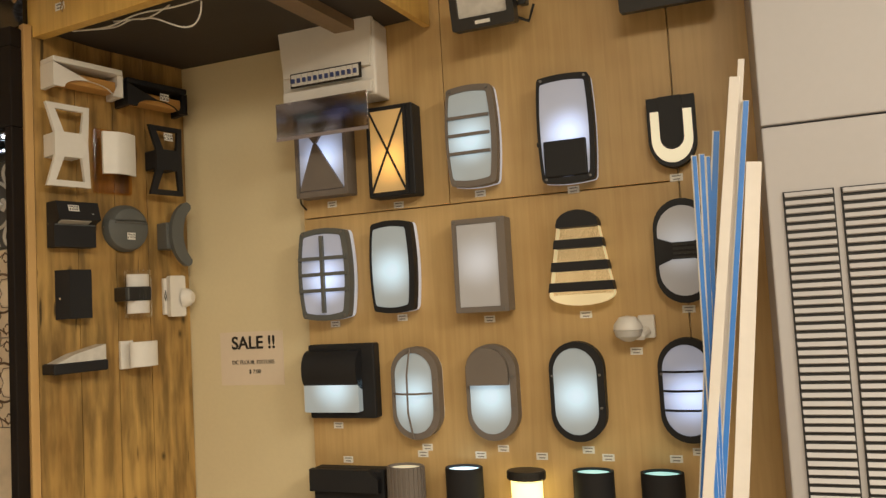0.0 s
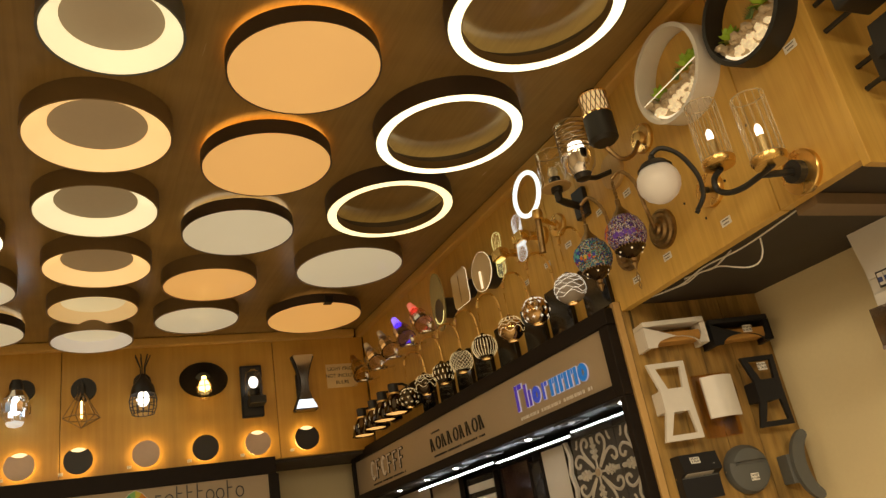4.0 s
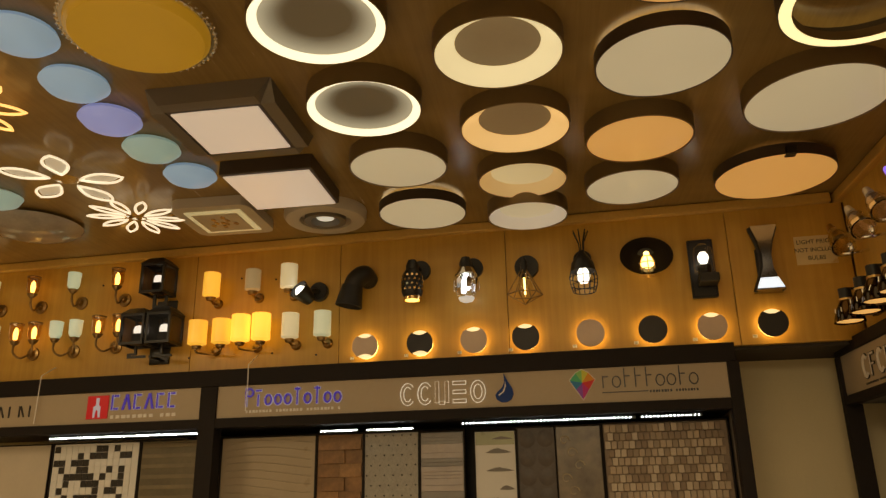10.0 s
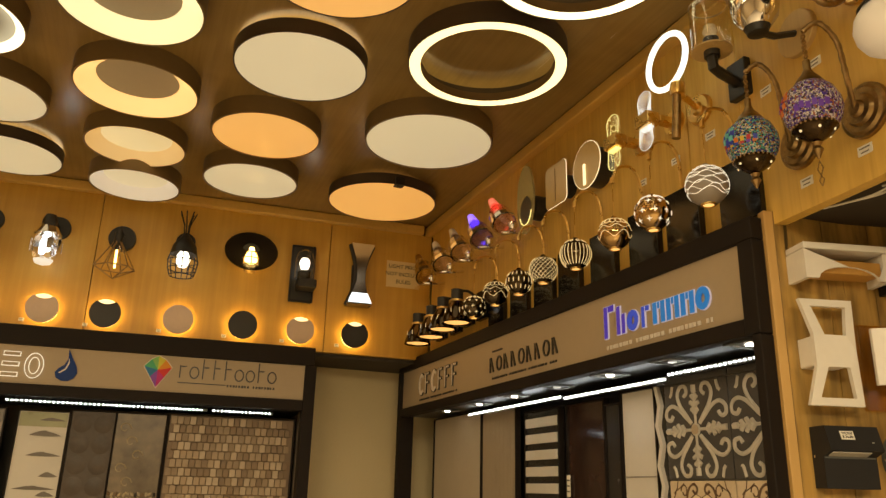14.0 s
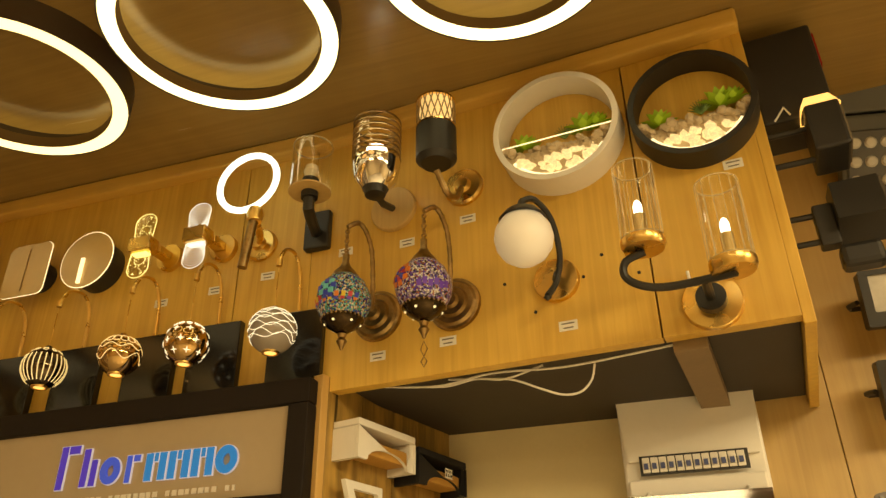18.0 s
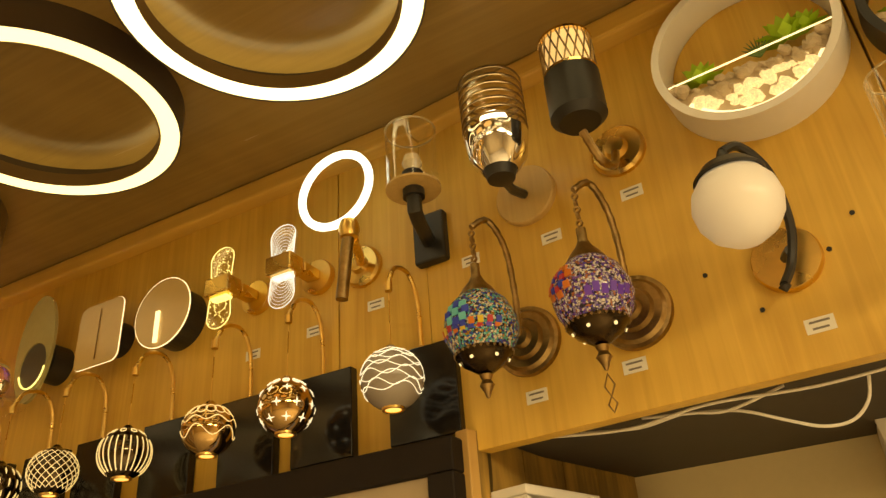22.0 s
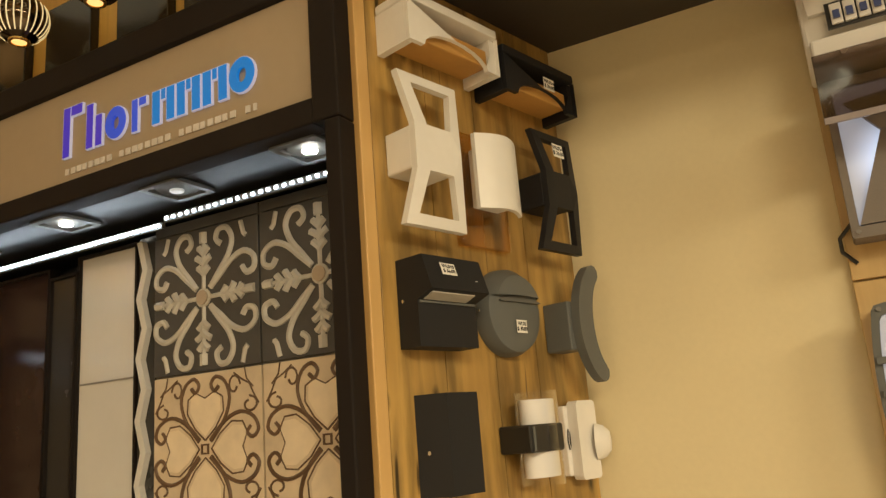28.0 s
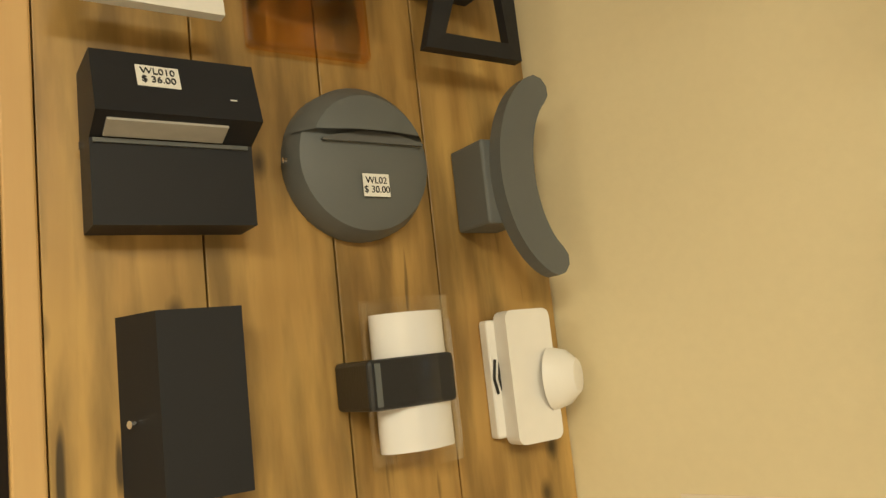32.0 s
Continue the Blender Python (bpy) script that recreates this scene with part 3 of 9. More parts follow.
def fascia_west():
    root = thing("display_canopy", WEST, "dark framed sign canopy over the west tile displays", "canopy", kind="structure")
    for a, b in ((-0.325, 2.01), (-2.7, -0.41)):
        part("sign_board", box(XS - 0.02, XS, a, b, 2.112, 2.262), M_SIGN, root, "grey-beige sign face")
    part("top_rail", box(XW - 0.03, XS + 0.012, -3.9, 2.05, 2.263, 2.343, 0.003), M_DARKFRAME, root)
    part("bottom_rail", box(XS - 0.03, XS + 0.012, -3.9, 2.01, 2.066, 2.111, 0.003), M_DARKFRAME, root)
    for a, b in ((2.01, 2.06), (-0.41, -0.325)):
        part("post", box(XS - 0.06, XS + 0.014, a, b, 0.0, 2.262, 0.003), M_DARKFRAME, root)
    part("soffit", box(-5.98, XS - 0.032, -3.9, 2.05, 2.072, 2.1), M_BLACK, root)
    part("return_panel", box(-5.98, XS - 0.062, 2.02, 2.05, 0.0, 2.07), mat("grey_return", (0.25, 0.21, 0.16), 0.6), root)
    part("back", box(-5.9, -5.86, -3.9, 2.01, 0.004, 2.07), M_BLACK, root)
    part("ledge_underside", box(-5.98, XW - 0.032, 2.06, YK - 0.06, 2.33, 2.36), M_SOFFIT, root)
    return root


fascia_west()
solid("corner_wall", box(-5.9, -5.8, 2.06, 2.9, 0.004, 2.328), M_BEIGE, "cream painted corner between the displays", "wall", kind="structure")

# ---- ceiling lamps ----
FLAT = Matrix.Diagonal((1, 1, 0.765, 1))


def halo_disc(x, y, r, face, halo, label, h=0.06, lift=0.022, tab=False):
    t = thing("ceiling_lamp", pose(x, y, ZC) @ FLAT, label, "ceiling lamp", "round ceiling lamps")
    part("rim", lathe([(r - 0.004, -lift - h), (r, -lift - h), (r, -lift), (r - 0.05, -lift), (r - 0.05, -lift - 0.004), (r - 0.004, -lift - 0.004)], 56, close=True), M_RIM, t, smooth=True)
    part("diffuser", disc(r - 0.005, 0.006, -lift - h + 0.001, 56), face, t)
    part("mount", disc(0.07, lift, -lift + 0.0, 24), M_WHITEM, t)
    if halo:
        part("halo_light", lathe([(r - 0.035, -lift + 0.002), (r - 0.012, -lift + 0.002), (r - 0.012, -lift + 0.004), (r - 0.035, -lift + 0.004)], 48, close=True), halo, t)
    if tab:
        part("loose_end", box(r - 0.03, r + 0.012, -0.02, 0.02, -lift - h - 0.006, -lift - 0.02, 0.004), M_BLACK, t, "dark loose end of the rim")
    return t


def flat_disc(x, y, r, face, label):
    t = thing("ceiling_lamp", pose(x, y, ZC) @ FLAT, label, "ceiling lamp", "round ceiling lamps")
    part("rim", lathe([(r - 0.006, -0.085), (r, -0.083), (r, 0.0), (r - 0.006, 0.0)], 56, close=True), M_RIMC, t, smooth=True)
    part("diffuser", lathe([(0, -0.087), (r - 0.02, -0.086), (r - 0.007, -0.08), (r - 0.007, -0.07), (0, -0.07)], 56), face, t, smooth=True)
    return t


def ring_lamp(x, y, r, face, label, w=0.04):
    t = thing("ceiling_lamp", pose(x, y, ZC) @ FLAT, label, "ceiling lamp", "ring ceiling lamps")
    part("outer_band", lathe([(r - 0.003, -0.085), (r, -0.085), (r, 0.0), (r - 0.003, 0.0)], 64, close=True), M_RIM, t, smooth=True)
    part("inner_band", lathe([(r - w, -0.085), (r - w + 0.003, -0.085), (r - w + 0.003, -0.05), (r - w, -0.05)], 64, close=True), M_RIMC, t, smooth=True)
    part("light_ring", lathe([(r - w + 0.004, -0.084), (r - 0.004, -0.084), (r - 0.004, -0.07), (r - w + 0.004, -0.07)], 64, close=True), face, t)
    return t


def bowl_lamp(x, y, r, band, label, inner=0.68, recess=None, rim=None):
    """A wide luminous cone round a recessed plate."""
    t = thing("ceiling_lamp", pose(x, y, ZC) @ FLAT, label, "ceiling lamp", "bowl ceiling lamps")
    part("rim", lathe([(r, -0.085), (r + 0.006, -0.085), (r + 0.006, 0.0), (r, 0.0)], 56, close=True), rim or M_RIMC, t, smooth=True)
    part("light_cone", lathe([(r - 0.001, -0.084), (r * inner, -0.03), (r * inner, -0.026), (r - 0.001, -0.06)], 56, close=True), band, t, smooth=True)
    part("recess_plate", disc(r * inner, 0.004, -0.03, 48), recess or M_GREYD, t)
    return t


def thin_lamp(x, y, r, edge, label):
    """A bright narrow edge round a wide shallow dish."""
    t = thing("ceiling_lamp", pose(x, y, ZC) @ FLAT, label, "ceiling lamp", "dish ceiling lamps")
    part("rim", lathe([(r, -0.085), (r + 0.004, -0.085), (r + 0.004, 0.0), (r, 0.0)], 56, close=True), M_RIMC, t, smooth=True)
    part("light_edge", lathe([(r - 0.001, -0.085), (r - 0.026, -0.066), (r - 0.026, -0.062), (r - 0.001, -0.07)], 56, close=True), edge, t, smooth=True)
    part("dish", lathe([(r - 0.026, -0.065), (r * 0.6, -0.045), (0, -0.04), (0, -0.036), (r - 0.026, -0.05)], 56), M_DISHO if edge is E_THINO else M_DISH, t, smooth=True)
    return t


for x, y in ((-2.717, 0.656), (-3.210, 0.674), (-3.704, 0.691), (-4.184, 0.706)):
    thin_lamp(x, y, 0.187, E_THIN, "white edged dish ceiling lamp, lit round its rim")
flat_disc(-4.662, 0.727, 0.192, E_CREAM, "round cream lit flush ceiling lamp")
halo_disc(-5.177, 0.736, 0.197, E_CREAM, E_HALOW, "black rimmed cream disc ceiling lamp with a pale halo")
bowl_lamp(-2.565, 1.165, 0.191, E_BANDO, "bowl ceiling lamp with an amber lit cone")
bowl_lamp(-3.010, 1.162, 0.153, E_BAND, "bowl ceiling lamp with a cream lit cone", 0.74, rim=M_GREYC)
bowl_lamp(-3.466, 1.153, 0.189, E_BANDO, "bowl ceiling lamp with an amber lit cone")
bowl_lamp(-3.926, 1.168, 0.186, E_BAND, "bowl ceiling lamp with a cream lit cone")
bowl_lamp(-4.407, 1.193, 0.187, E_BANDO, "bowl ceiling lamp with an amber lit cone")
bowl_lamp(-4.874, 1.199, 0.176, emit("dim_amber_band", (0.8, 0.42, 0.1), 0.42), "bowl ceiling lamp with an amber lit plate", 0.72, E_SHADEC)
t = bowl_lamp(-5.209, 1.207, 0.173, emit("dim_grey_band", (0.7, 0.62, 0.5), 0.38), "bowl ceiling lamp with a white lit plate", 0.72, E_CREAM)
t.matrix_basis = pose(-5.209, 1.207, ZC - 0.03) @ FLAT
part("mount", disc(0.07, 0.058, 0.0, 24), M_WHITEM, t)
bowl_lamp(-2.551, 1.648, 0.190, E_BAND, "bowl ceiling lamp with a cream lit cone", 0.72)
halo_disc(-3.058, 1.625, 0.201, E_WARM, E_HALO, "black rimmed amber disc ceiling lamp with an orange halo")
halo_disc(-3.557, 1.642, 0.201, E_WARM, E_HALO, "black rimmed amber disc ceiling lamp with an orange halo")
halo_disc(-4.058, 1.651, 0.200, E_CREAM, E_HALOW, "black rimmed cream disc ceiling lamp with a pale halo")
flat_disc(-4.574, 1.635, 0.194, E_WARM, "round amber lit flush ceiling lamp")
flat_disc(-5.032, 1.650, 0.193, E_CREAM, "round cream lit flush ceiling lamp")
ring_lamp(-2.716, 2.131, 0.232, E_RINGW, "large black ring ceiling lamp lit bright white")
ring_lamp(-3.292, 2.158, 0.237, E_RINGW, "large black ring ceiling lamp lit bright white")
ring_lamp(-3.814, 2.160, 0.237, E_RING, "large black ring ceiling lamp lit warm white")
flat_disc(-4.375, 2.189, 0.233, E_CREAM, "wide round cream lit flush ceiling lamp")
halo_disc(-5.028, 2.222, 0.236, E_WARM, None, "black rimmed amber disc ceiling lamp with a loose rim end", tab=True)
thin_lamp(-3.170, 0.206, 0.175, E_THINO, "amber edged dish ceiling lamp, lit round its rim")


def crystal_lamp(x, y, r):
    t = thing("ceiling_lamp", pose(x, y, ZC) @ FLAT, "mustard disc ceiling lamp in a crystal studded rim", "ceiling lamp")
    part("rim", lathe([(r - 0.015, -0.05), (r, -0.05), (r, 0.0), (r - 0.015, 0.0)], 48, close=True), M_CHROME, t)
    part("diffuser", lathe([(0, -0.085), (r - 0.03, -0.08), (r - 0.016, -0.06), (r - 0.016, -0.04), (0, -0.04)], 48), E_MUST, t, smooth=True)
    bead = bmesh.new()
    bmesh.ops.create_icosphere(bead, subdivisions=1, radius=0.0065)
    first = part("crystal", bead, glass("crystal", (0.9, 0.85, 0.75), 0.02, 0.45), t)
    n = 110
    for k in range(n):
        a = 2 * math.pi * k / n
        ob = first if k == 0 else new("crystal", first.data)
        ob.parent = t
        ob.matrix_basis = pose((r - 0.002) * math.cos(a), (r - 0.002) * math.sin(a), -0.052 if k % 2 else -0.038, 20 * k, 0, 33 * k)
    return t


crystal_lamp(-3.682, 0.184, 0.210)


def square_lamp(x, y, s, framed, label):
    t = thing("ceiling_lamp", pose(x, y, ZC, 0, 0, -1) @ FLAT, label, "ceiling lamp", "square ceiling lamps")
    if framed:
        o = s + 0.05
        for a in range(4):
            ob = part("frame_side", slab([(-o, 0), (o, 0), (s, -0.085), (-s, -0.085)], -o, -s - 0.002), M_RIMW, t)
            ob.matrix_basis = pose(0, 0, 0, 0, 0, 90 * a)
    part("trim_band", box(-s, s, -s, s, -0.08, 0.0, 0.004), M_RIM, t)
    part("diffuser", box(-s + 0.012, s - 0.012, -s + 0.012, s - 0.012, -0.09, -0.081, 0.004), E_PINK, t)
    return t


square_lamp(-4.25, 0.225, 0.165, True, "square pinkish panel ceiling lamp in a stepped frame")
square_lamp(-4.79, 0.21, 0.19, False, "square pinkish flush panel ceiling lamp")


def deco_square(x, y, s):
    t = thing("ceiling_lamp", pose(x, y, ZC) @ FLAT, "square ceiling lamp with a leafy ornament", "ceiling lamp")
    part("body", slab(rounded(-s, s, -s, s, 0.05), 0, 0.06), M_GREYD, t).matrix_basis = pose(0, 0, -0.002, -90, 0, 0)
    part("glow_frame", box(-s * 0.72, s * 0.72, -s * 0.72, s * 0.72, -0.07, -0.0605, 0.004), emit("olive_glow", (0.75, 0.65, 0.3), 0.4), t)
    part("plate", box(-s * 0.58, s * 0.58, -s * 0.58, s * 0.58, -0.074, -0.0705, 0.002), M_GREYD, t)
    for k in range(9):
        a = 2.4 * k
        b = disc(0.018, 0.002, -0.0765, 10)
        part("leaf", b, M_BRONZE, t).matrix_basis = pose(0.02 * k ** 0.6 * math.cos(a), 0.02 * k ** 0.6 * math.sin(a), 0) @ Matrix.Diagonal((1, 0.6, 1, 1))
    return t


deco_square(-5.13, -0.19, 0.185)


def spot_round(x, y, r):
    t = thing("ceiling_lamp", pose(x, y, ZC) @ FLAT, "round grey ceiling lamp with stepped rings and an eye", "ceiling lamp")
    part("body", lathe([(0, -0.03), (r * 0.6, -0.03), (r * 0.62, -0.07), (r * 0.95, -0.07), (r, -0.05), (r, 0), (0, 0)], 48), M_GREYD, t, smooth=True)
    part("step_ring", lathe([(r * 0.36, -0.075), (r * 0.5, -0.075), (r * 0.5, -0.03), (r * 0.36, -0.03)], 40, close=True), M_RIMW, t, smooth=True)
    part("eye", lathe([(0, -0.06), (r * 0.2, -0.055), (r * 0.25, -0.035), (0, -0.035)], 32), emit("dim_eye", (0.8, 0.8, 0.7), 0.7), t, smooth=True)
    return t


spot_round(-5.2, 0.275, 0.19)

for i, (x, y, e) in enumerate(((-3.40, -0.15, E_LILAC), (-3.663, -0.166, E_BLUE), (-3.935, -0.171, E_BLUE), (-4.175, -0.192, E_LILAC), (-4.415, -0.167, E_MINT), (-4.669, -0.135, E_BLUE))):
    t = thing("ceiling_lamp", pose(x, y, ZC) @ FLAT, "small milky blue glass dome ceiling lamp", "ceiling lamp", "small dome ceiling lamps")
    r = 0.106
    part("dome", lathe([(0, -0.085), (r * 0.45, -0.078), (r * 0.8, -0.058), (r, -0.03), (r * 0.93, -0.012), (0, -0.012)], 40), e, t, smooth=True)
    part("mount", disc(0.08, 0.012, -0.012, 24), M_WHITEM, t)


def petal(length, width, n=10):
    return [(length * (0.25 + 0.75 * s), width * math.sin(math.pi * s) ** 0.8 * (0.6 + 0.4 * s)) for s in (k / n for k in range(n + 1))]


def flower_lamp(x, y, r, petals, light, width, label, turn=0):
    t = thing("ceiling_lamp", pose(x, y, ZC, 0, 0, turn) @ FLAT, label, "ceiling lamp", "flower ceiling lamps")
    part("hub", disc(0.05, 0.05, -0.05, 24), M_CHROME, t)
    for k in range(petals):
        pts = petal(r, width)
        loop = [(a, b, -0.06) for a, b in pts] + [(a, -b, -0.06) for a, b in pts[-2:0:-1]]
        ob = part("petal", tube(loop, 0.006, 6, closed=True), light, t)
        ob.matrix_basis = pose(0, 0, 0, 0, 0, 360 * k / petals)
    return t


flower_lamp(-3.92, -0.617, 0.24, 9, E_FLOWERO, 0.04, "nine petalled flower ceiling lamp glowing warm")
t = flower_lamp(-4.58, -0.62, 0.24, 5, E_FLOWER, 0.055, "five petalled flower ceiling lamp outlined in white light", 20)
for k in range(5):
    pts = petal(0.225, 0.045)
    part("petal_plate", slab([(a, b) for a, b in pts] + [(a, -b) for a, b in pts[-2:0:-1]], 0.052, 0.056), emit("petal_plate", (1.0, 0.85, 0.6), 0.25) if k == 0 else bpy.data.materials["petal_plate"], t).matrix_basis = pose(0, 0, 0, 0, 0, 72 * k) @ pose(0, 0, 0, -90, 0, 0)
flower_lamp(-5.02, -0.56, 0.21, 10, E_FLOWER, 0.026, "ten petalled star ceiling lamp glowing white")
t = thing("ceiling_lamp", pose(-5.11, -1.14, ZC) @ FLAT, "wide unlit glass dish ceiling lamp", "ceiling lamp")
part("dish", lathe([(0, -0.09), (0.12, -0.08), (0.2, -0.05), (0.225, -0.02), (0.2, -0.018), (0, -0.018)], 40), mat("grey_glass", (0.4, 0.36, 0.32), 0.15, vary=0.2), t, smooth=True)
part("mount", disc(0.1, 0.018, -0.018, 24), M_WHITEM, t)
for x, y, r, e in ((-4.75, -1.05, 0.1, E_MINT), (-4.98, -1.55, 0.12, emit("pink_dome", (0.9, 0.55, 0.45), 0.4))):
    t = thing("ceiling_lamp", pose(x, y, ZC) @ FLAT, "small tinted glass dome ceiling lamp", "ceiling lamp", "small dome ceiling lamps")
    part("dome", lathe([(0, -0.085), (r * 0.5, -0.078), (r * 0.85, -0.055), (r, -0.02), (0, -0.012)], 32), e, t, smooth=True)
    part("mount", disc(0.07, 0.012, -0.012, 24), M_WHITEM, t)

# added panel housings, out of view behind the walker, round the fill lights
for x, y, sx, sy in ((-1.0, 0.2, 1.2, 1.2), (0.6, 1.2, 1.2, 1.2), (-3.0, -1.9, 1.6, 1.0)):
    t = thing("panel_light", pose(x, y, ZC), "added white backing and frame round an unseen fill light", "ceiling light", "shop panel lights")
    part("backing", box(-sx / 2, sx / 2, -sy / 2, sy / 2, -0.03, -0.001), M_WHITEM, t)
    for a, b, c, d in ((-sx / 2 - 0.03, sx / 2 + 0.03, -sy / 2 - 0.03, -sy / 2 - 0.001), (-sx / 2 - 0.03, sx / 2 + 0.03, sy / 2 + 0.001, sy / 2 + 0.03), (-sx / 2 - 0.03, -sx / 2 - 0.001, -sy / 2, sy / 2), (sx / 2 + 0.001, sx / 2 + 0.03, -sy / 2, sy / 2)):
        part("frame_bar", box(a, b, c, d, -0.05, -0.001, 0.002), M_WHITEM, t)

# ---- outdoor lamps on the fixture board ----
def wall_lamp(x, z, label, group="outdoor bulkhead lamps", y=YP, name="bulkhead_lamp", turn=0, category="wall lamp"):
    return thing(name, pose(x, y, z, 0, 0, turn) @ Matrix.Diagonal((1, 0.72, 1, 1)), label, category, group)


def grown(points, f, fz=None):
    return [(x * f, z * (fz or f)) for x, z in points]


M_SCREW = mat("screw_steel", (0.2, 0.19, 0.18), 0.4, metal=0.6)


def screws(root, spots, y, r=0.0035):
    for x, z in spots:
        part("screw", disc(r, 0.004, 0, 8, m=pose(x, y, z, 90, 0, 0)), M_SCREW, root)


M_INKG = mat("faded_ink", (0.2, 0.18, 0.16), 0.6, vary=0.1)


def price(root, text, x, z, y=0.0, w=0.03, h=0.018):
    """A small price tag with printed lines."""
    tag = part("price_tag", box(x - w / 2, x + w / 2, y - 0.001, y, z - h / 2, z + h / 2), M_TAGW, root, "small printed price tag")
    for k, (dz, f) in enumerate(((0.22, 0.7), (-0.22, 0.55))):
        part("print_line", box(x - w * f / 2, x + w * f / 2, y - 0.0016, y - 0.0011, z + h * (dz - 0.07), z + h * (dz + 0.07)), M_INKG, tag)
    return tag


def bulkhead(x, z, w, h, outline, body, lens, label, lens_scale=(0.8, 0.86), depth=0.075, lens_dx=0.0, lens_dz=0.0, wrap=True):
    """A cast body with a lens let into its front."""
    t = wall_lamp(x, z, label)
    inner = [(a * lens_scale[0] + lens_dx, b * lens_scale[1] + lens_dz) for a, b in outline]
    back = -0.036 if wrap else -0.012
    part("body", slab(outline, -depth, back, holes=(inner,)), body, t)
    if wrap:
        part("side_diffuser", slab(grown(outline, 1.0), back + 0.0005, -0.012), E_SIDE, t, "milky diffuser showing behind the cage")
    part("back_plate", slab(grown(outline, 0.97), -0.0115, 0.0), M_WHITE, t)
    part("lens", slab(grown(inner, 0.995), -depth + 0.004, -0.02), lens, t)
    return t


# pyramid lamp
t = wall_lamp(-2.583, 1.985, "grey square lamp with a pyramid shade, lit cool white")
part("body", slab(rounded(-0.083, 0.083, -0.122, 0.122, 0.004), -0.06, 0.0), M_BROWNG, t)
part("rim", slab(rounded(-0.083, 0.083, -0.122, 0.122, 0.004), -0.077, -0.061, holes=(rounded(-0.072, 0.072, -0.105, 0.108, 0.003),)), M_BROWNG, t)
part("lens", slab(rounded(-0.0715, 0.0715, -0.1045, 0.1075, 0.003), -0.068, -0.0605), E_COOLB, t)
part("lower_shade", slab([(-0.07, -0.104), (0.07, -0.104), (-0.012, 0.03), (-0.02, 0.03)], -0.082, -0.07), M_BROWNG, t)
part("upper_shade", slab([(-0.06, 0.082), (-0.02, 0.031), (-0.012, 0.031), (0.03, 0.09)], -0.082, -0.07), M_BROWNG, t)
screws(t, ((-0.074, -0.113), (0.074, -0.113)), -0.077)
price(t, "", 0.0, -0.14)
part("cable", tube([(-0.08, -0.02, -0.09), (-0.1, -0.012, -0.11), (-0.1, -0.006, -0.13), (-0.083, -0.004, -0.15)], 0.003, 6), M_BLACK, t)
# crossed lamp, amber
t = wall_lamp(-2.363, 1.965, "black box lamp with crossed bars over amber glass")
part("body", box(-0.07, 0.07, -0.085, 0.0, -0.125, 0.125, 0.004), M_CHAR, t)
part("lens", box(-0.057, 0.045, -0.09, -0.086, -0.112, 0.112, 0.002), E_AMBERF, t)
for a, b in (((-0.057, -0.112), (0.045, 0.112)), ((-0.057, 0.112), (0.045, -0.112))):
    part("bar", tube([(a[0], -0.093, a[1]), (b[0], -0.093, b[1])], 0.0035, 6), M_CHAR, t)
for a in (-0.06, 0.048):
    part("frame_bar", box(a - 0.004, a + 0.004, -0.096, -0.0855, -0.12, 0.12, 0.001), M_CHAR, t)
price(t, "", -0.01, -0.142)
# three-bar bulged lamp
o = bulged(0.062, 0.128, 0.009, 0.007)
t = bulkhead(-2.133, 1.978, 0.13, 0.27, o, M_BROWNG, E_COOL, "grey bulged lamp with three cross bars", (0.84, 0.88), lens_dx=-0.004)
for dz in (0.05, 0.003, -0.045):
    part("bar", box(-0.062, 0.052, -0.083, -0.07, dz - 0.004, dz + 0.004, 0.001), M_BROWNG, t)
screws(t, ((-0.05, 0.122), (0.05, 0.122), (-0.05, -0.122), (0.05, -0.122)), -0.076)
price(t, "", 0.0, -0.148)
# half black lamp
t = bulkhead(-1.883, 1.964, 0.13, 0.28, bulged(0.066, 0.132, 0.006, 0.006), M_CHAR, E_COOLB, "black bulged lamp with a bright upper window", (0.86, 0.89), lens_dx=-0.003)
part("lower_cover", box(-0.058, 0.05, -0.082, -0.07, -0.122, -0.03, 0.004), M_CHAR, t)
screws(t, ((-0.055, 0.126), (0.055, 0.126), (-0.055, -0.126), (0.055, -0.126)), -0.076)
part("side_knob", disc(0.006, 0.012, 0, 10, m=pose(-0.068, -0.04, -0.03, 0, -90, 0)), M_BLACK, t)
price(t, "", 0.0, -0.15)
# U lamp
t = wall_lamp(-1.63, 1.925, "black lamp with a U shaped cream lens")
uo = [(-0.056, 0.085), (0.056, 0.085)] + arc(0, -0.02, 0.056, 0.066, 0, -180, 14)
part("body", slab(uo, -0.05, 0.0), M_CHAR, t)
part("lens", slab([(0.048, 0.05), (0.048, -0.02)] + arc(0, -0.02, 0.048, 0.056, 0, -180, 14) + [(-0.048, 0.05), (-0.028, 0.05), (-0.028, -0.015)] + arc(0, -0.015, 0.028, 0.03, 180, 360, 10) + [(0.028, 0.05)], -0.058, -0.051), E_WARMF, t)
part("shield", slab([(-0.027, 0.084), (0.027, 0.084), (0.027, -0.014)] + arc(0, -0.014, 0.027, 0.028, 0, -180, 10), -0.064, -0.0515), M_CHAR, t)
price(t, "", 0.0, -0.108)
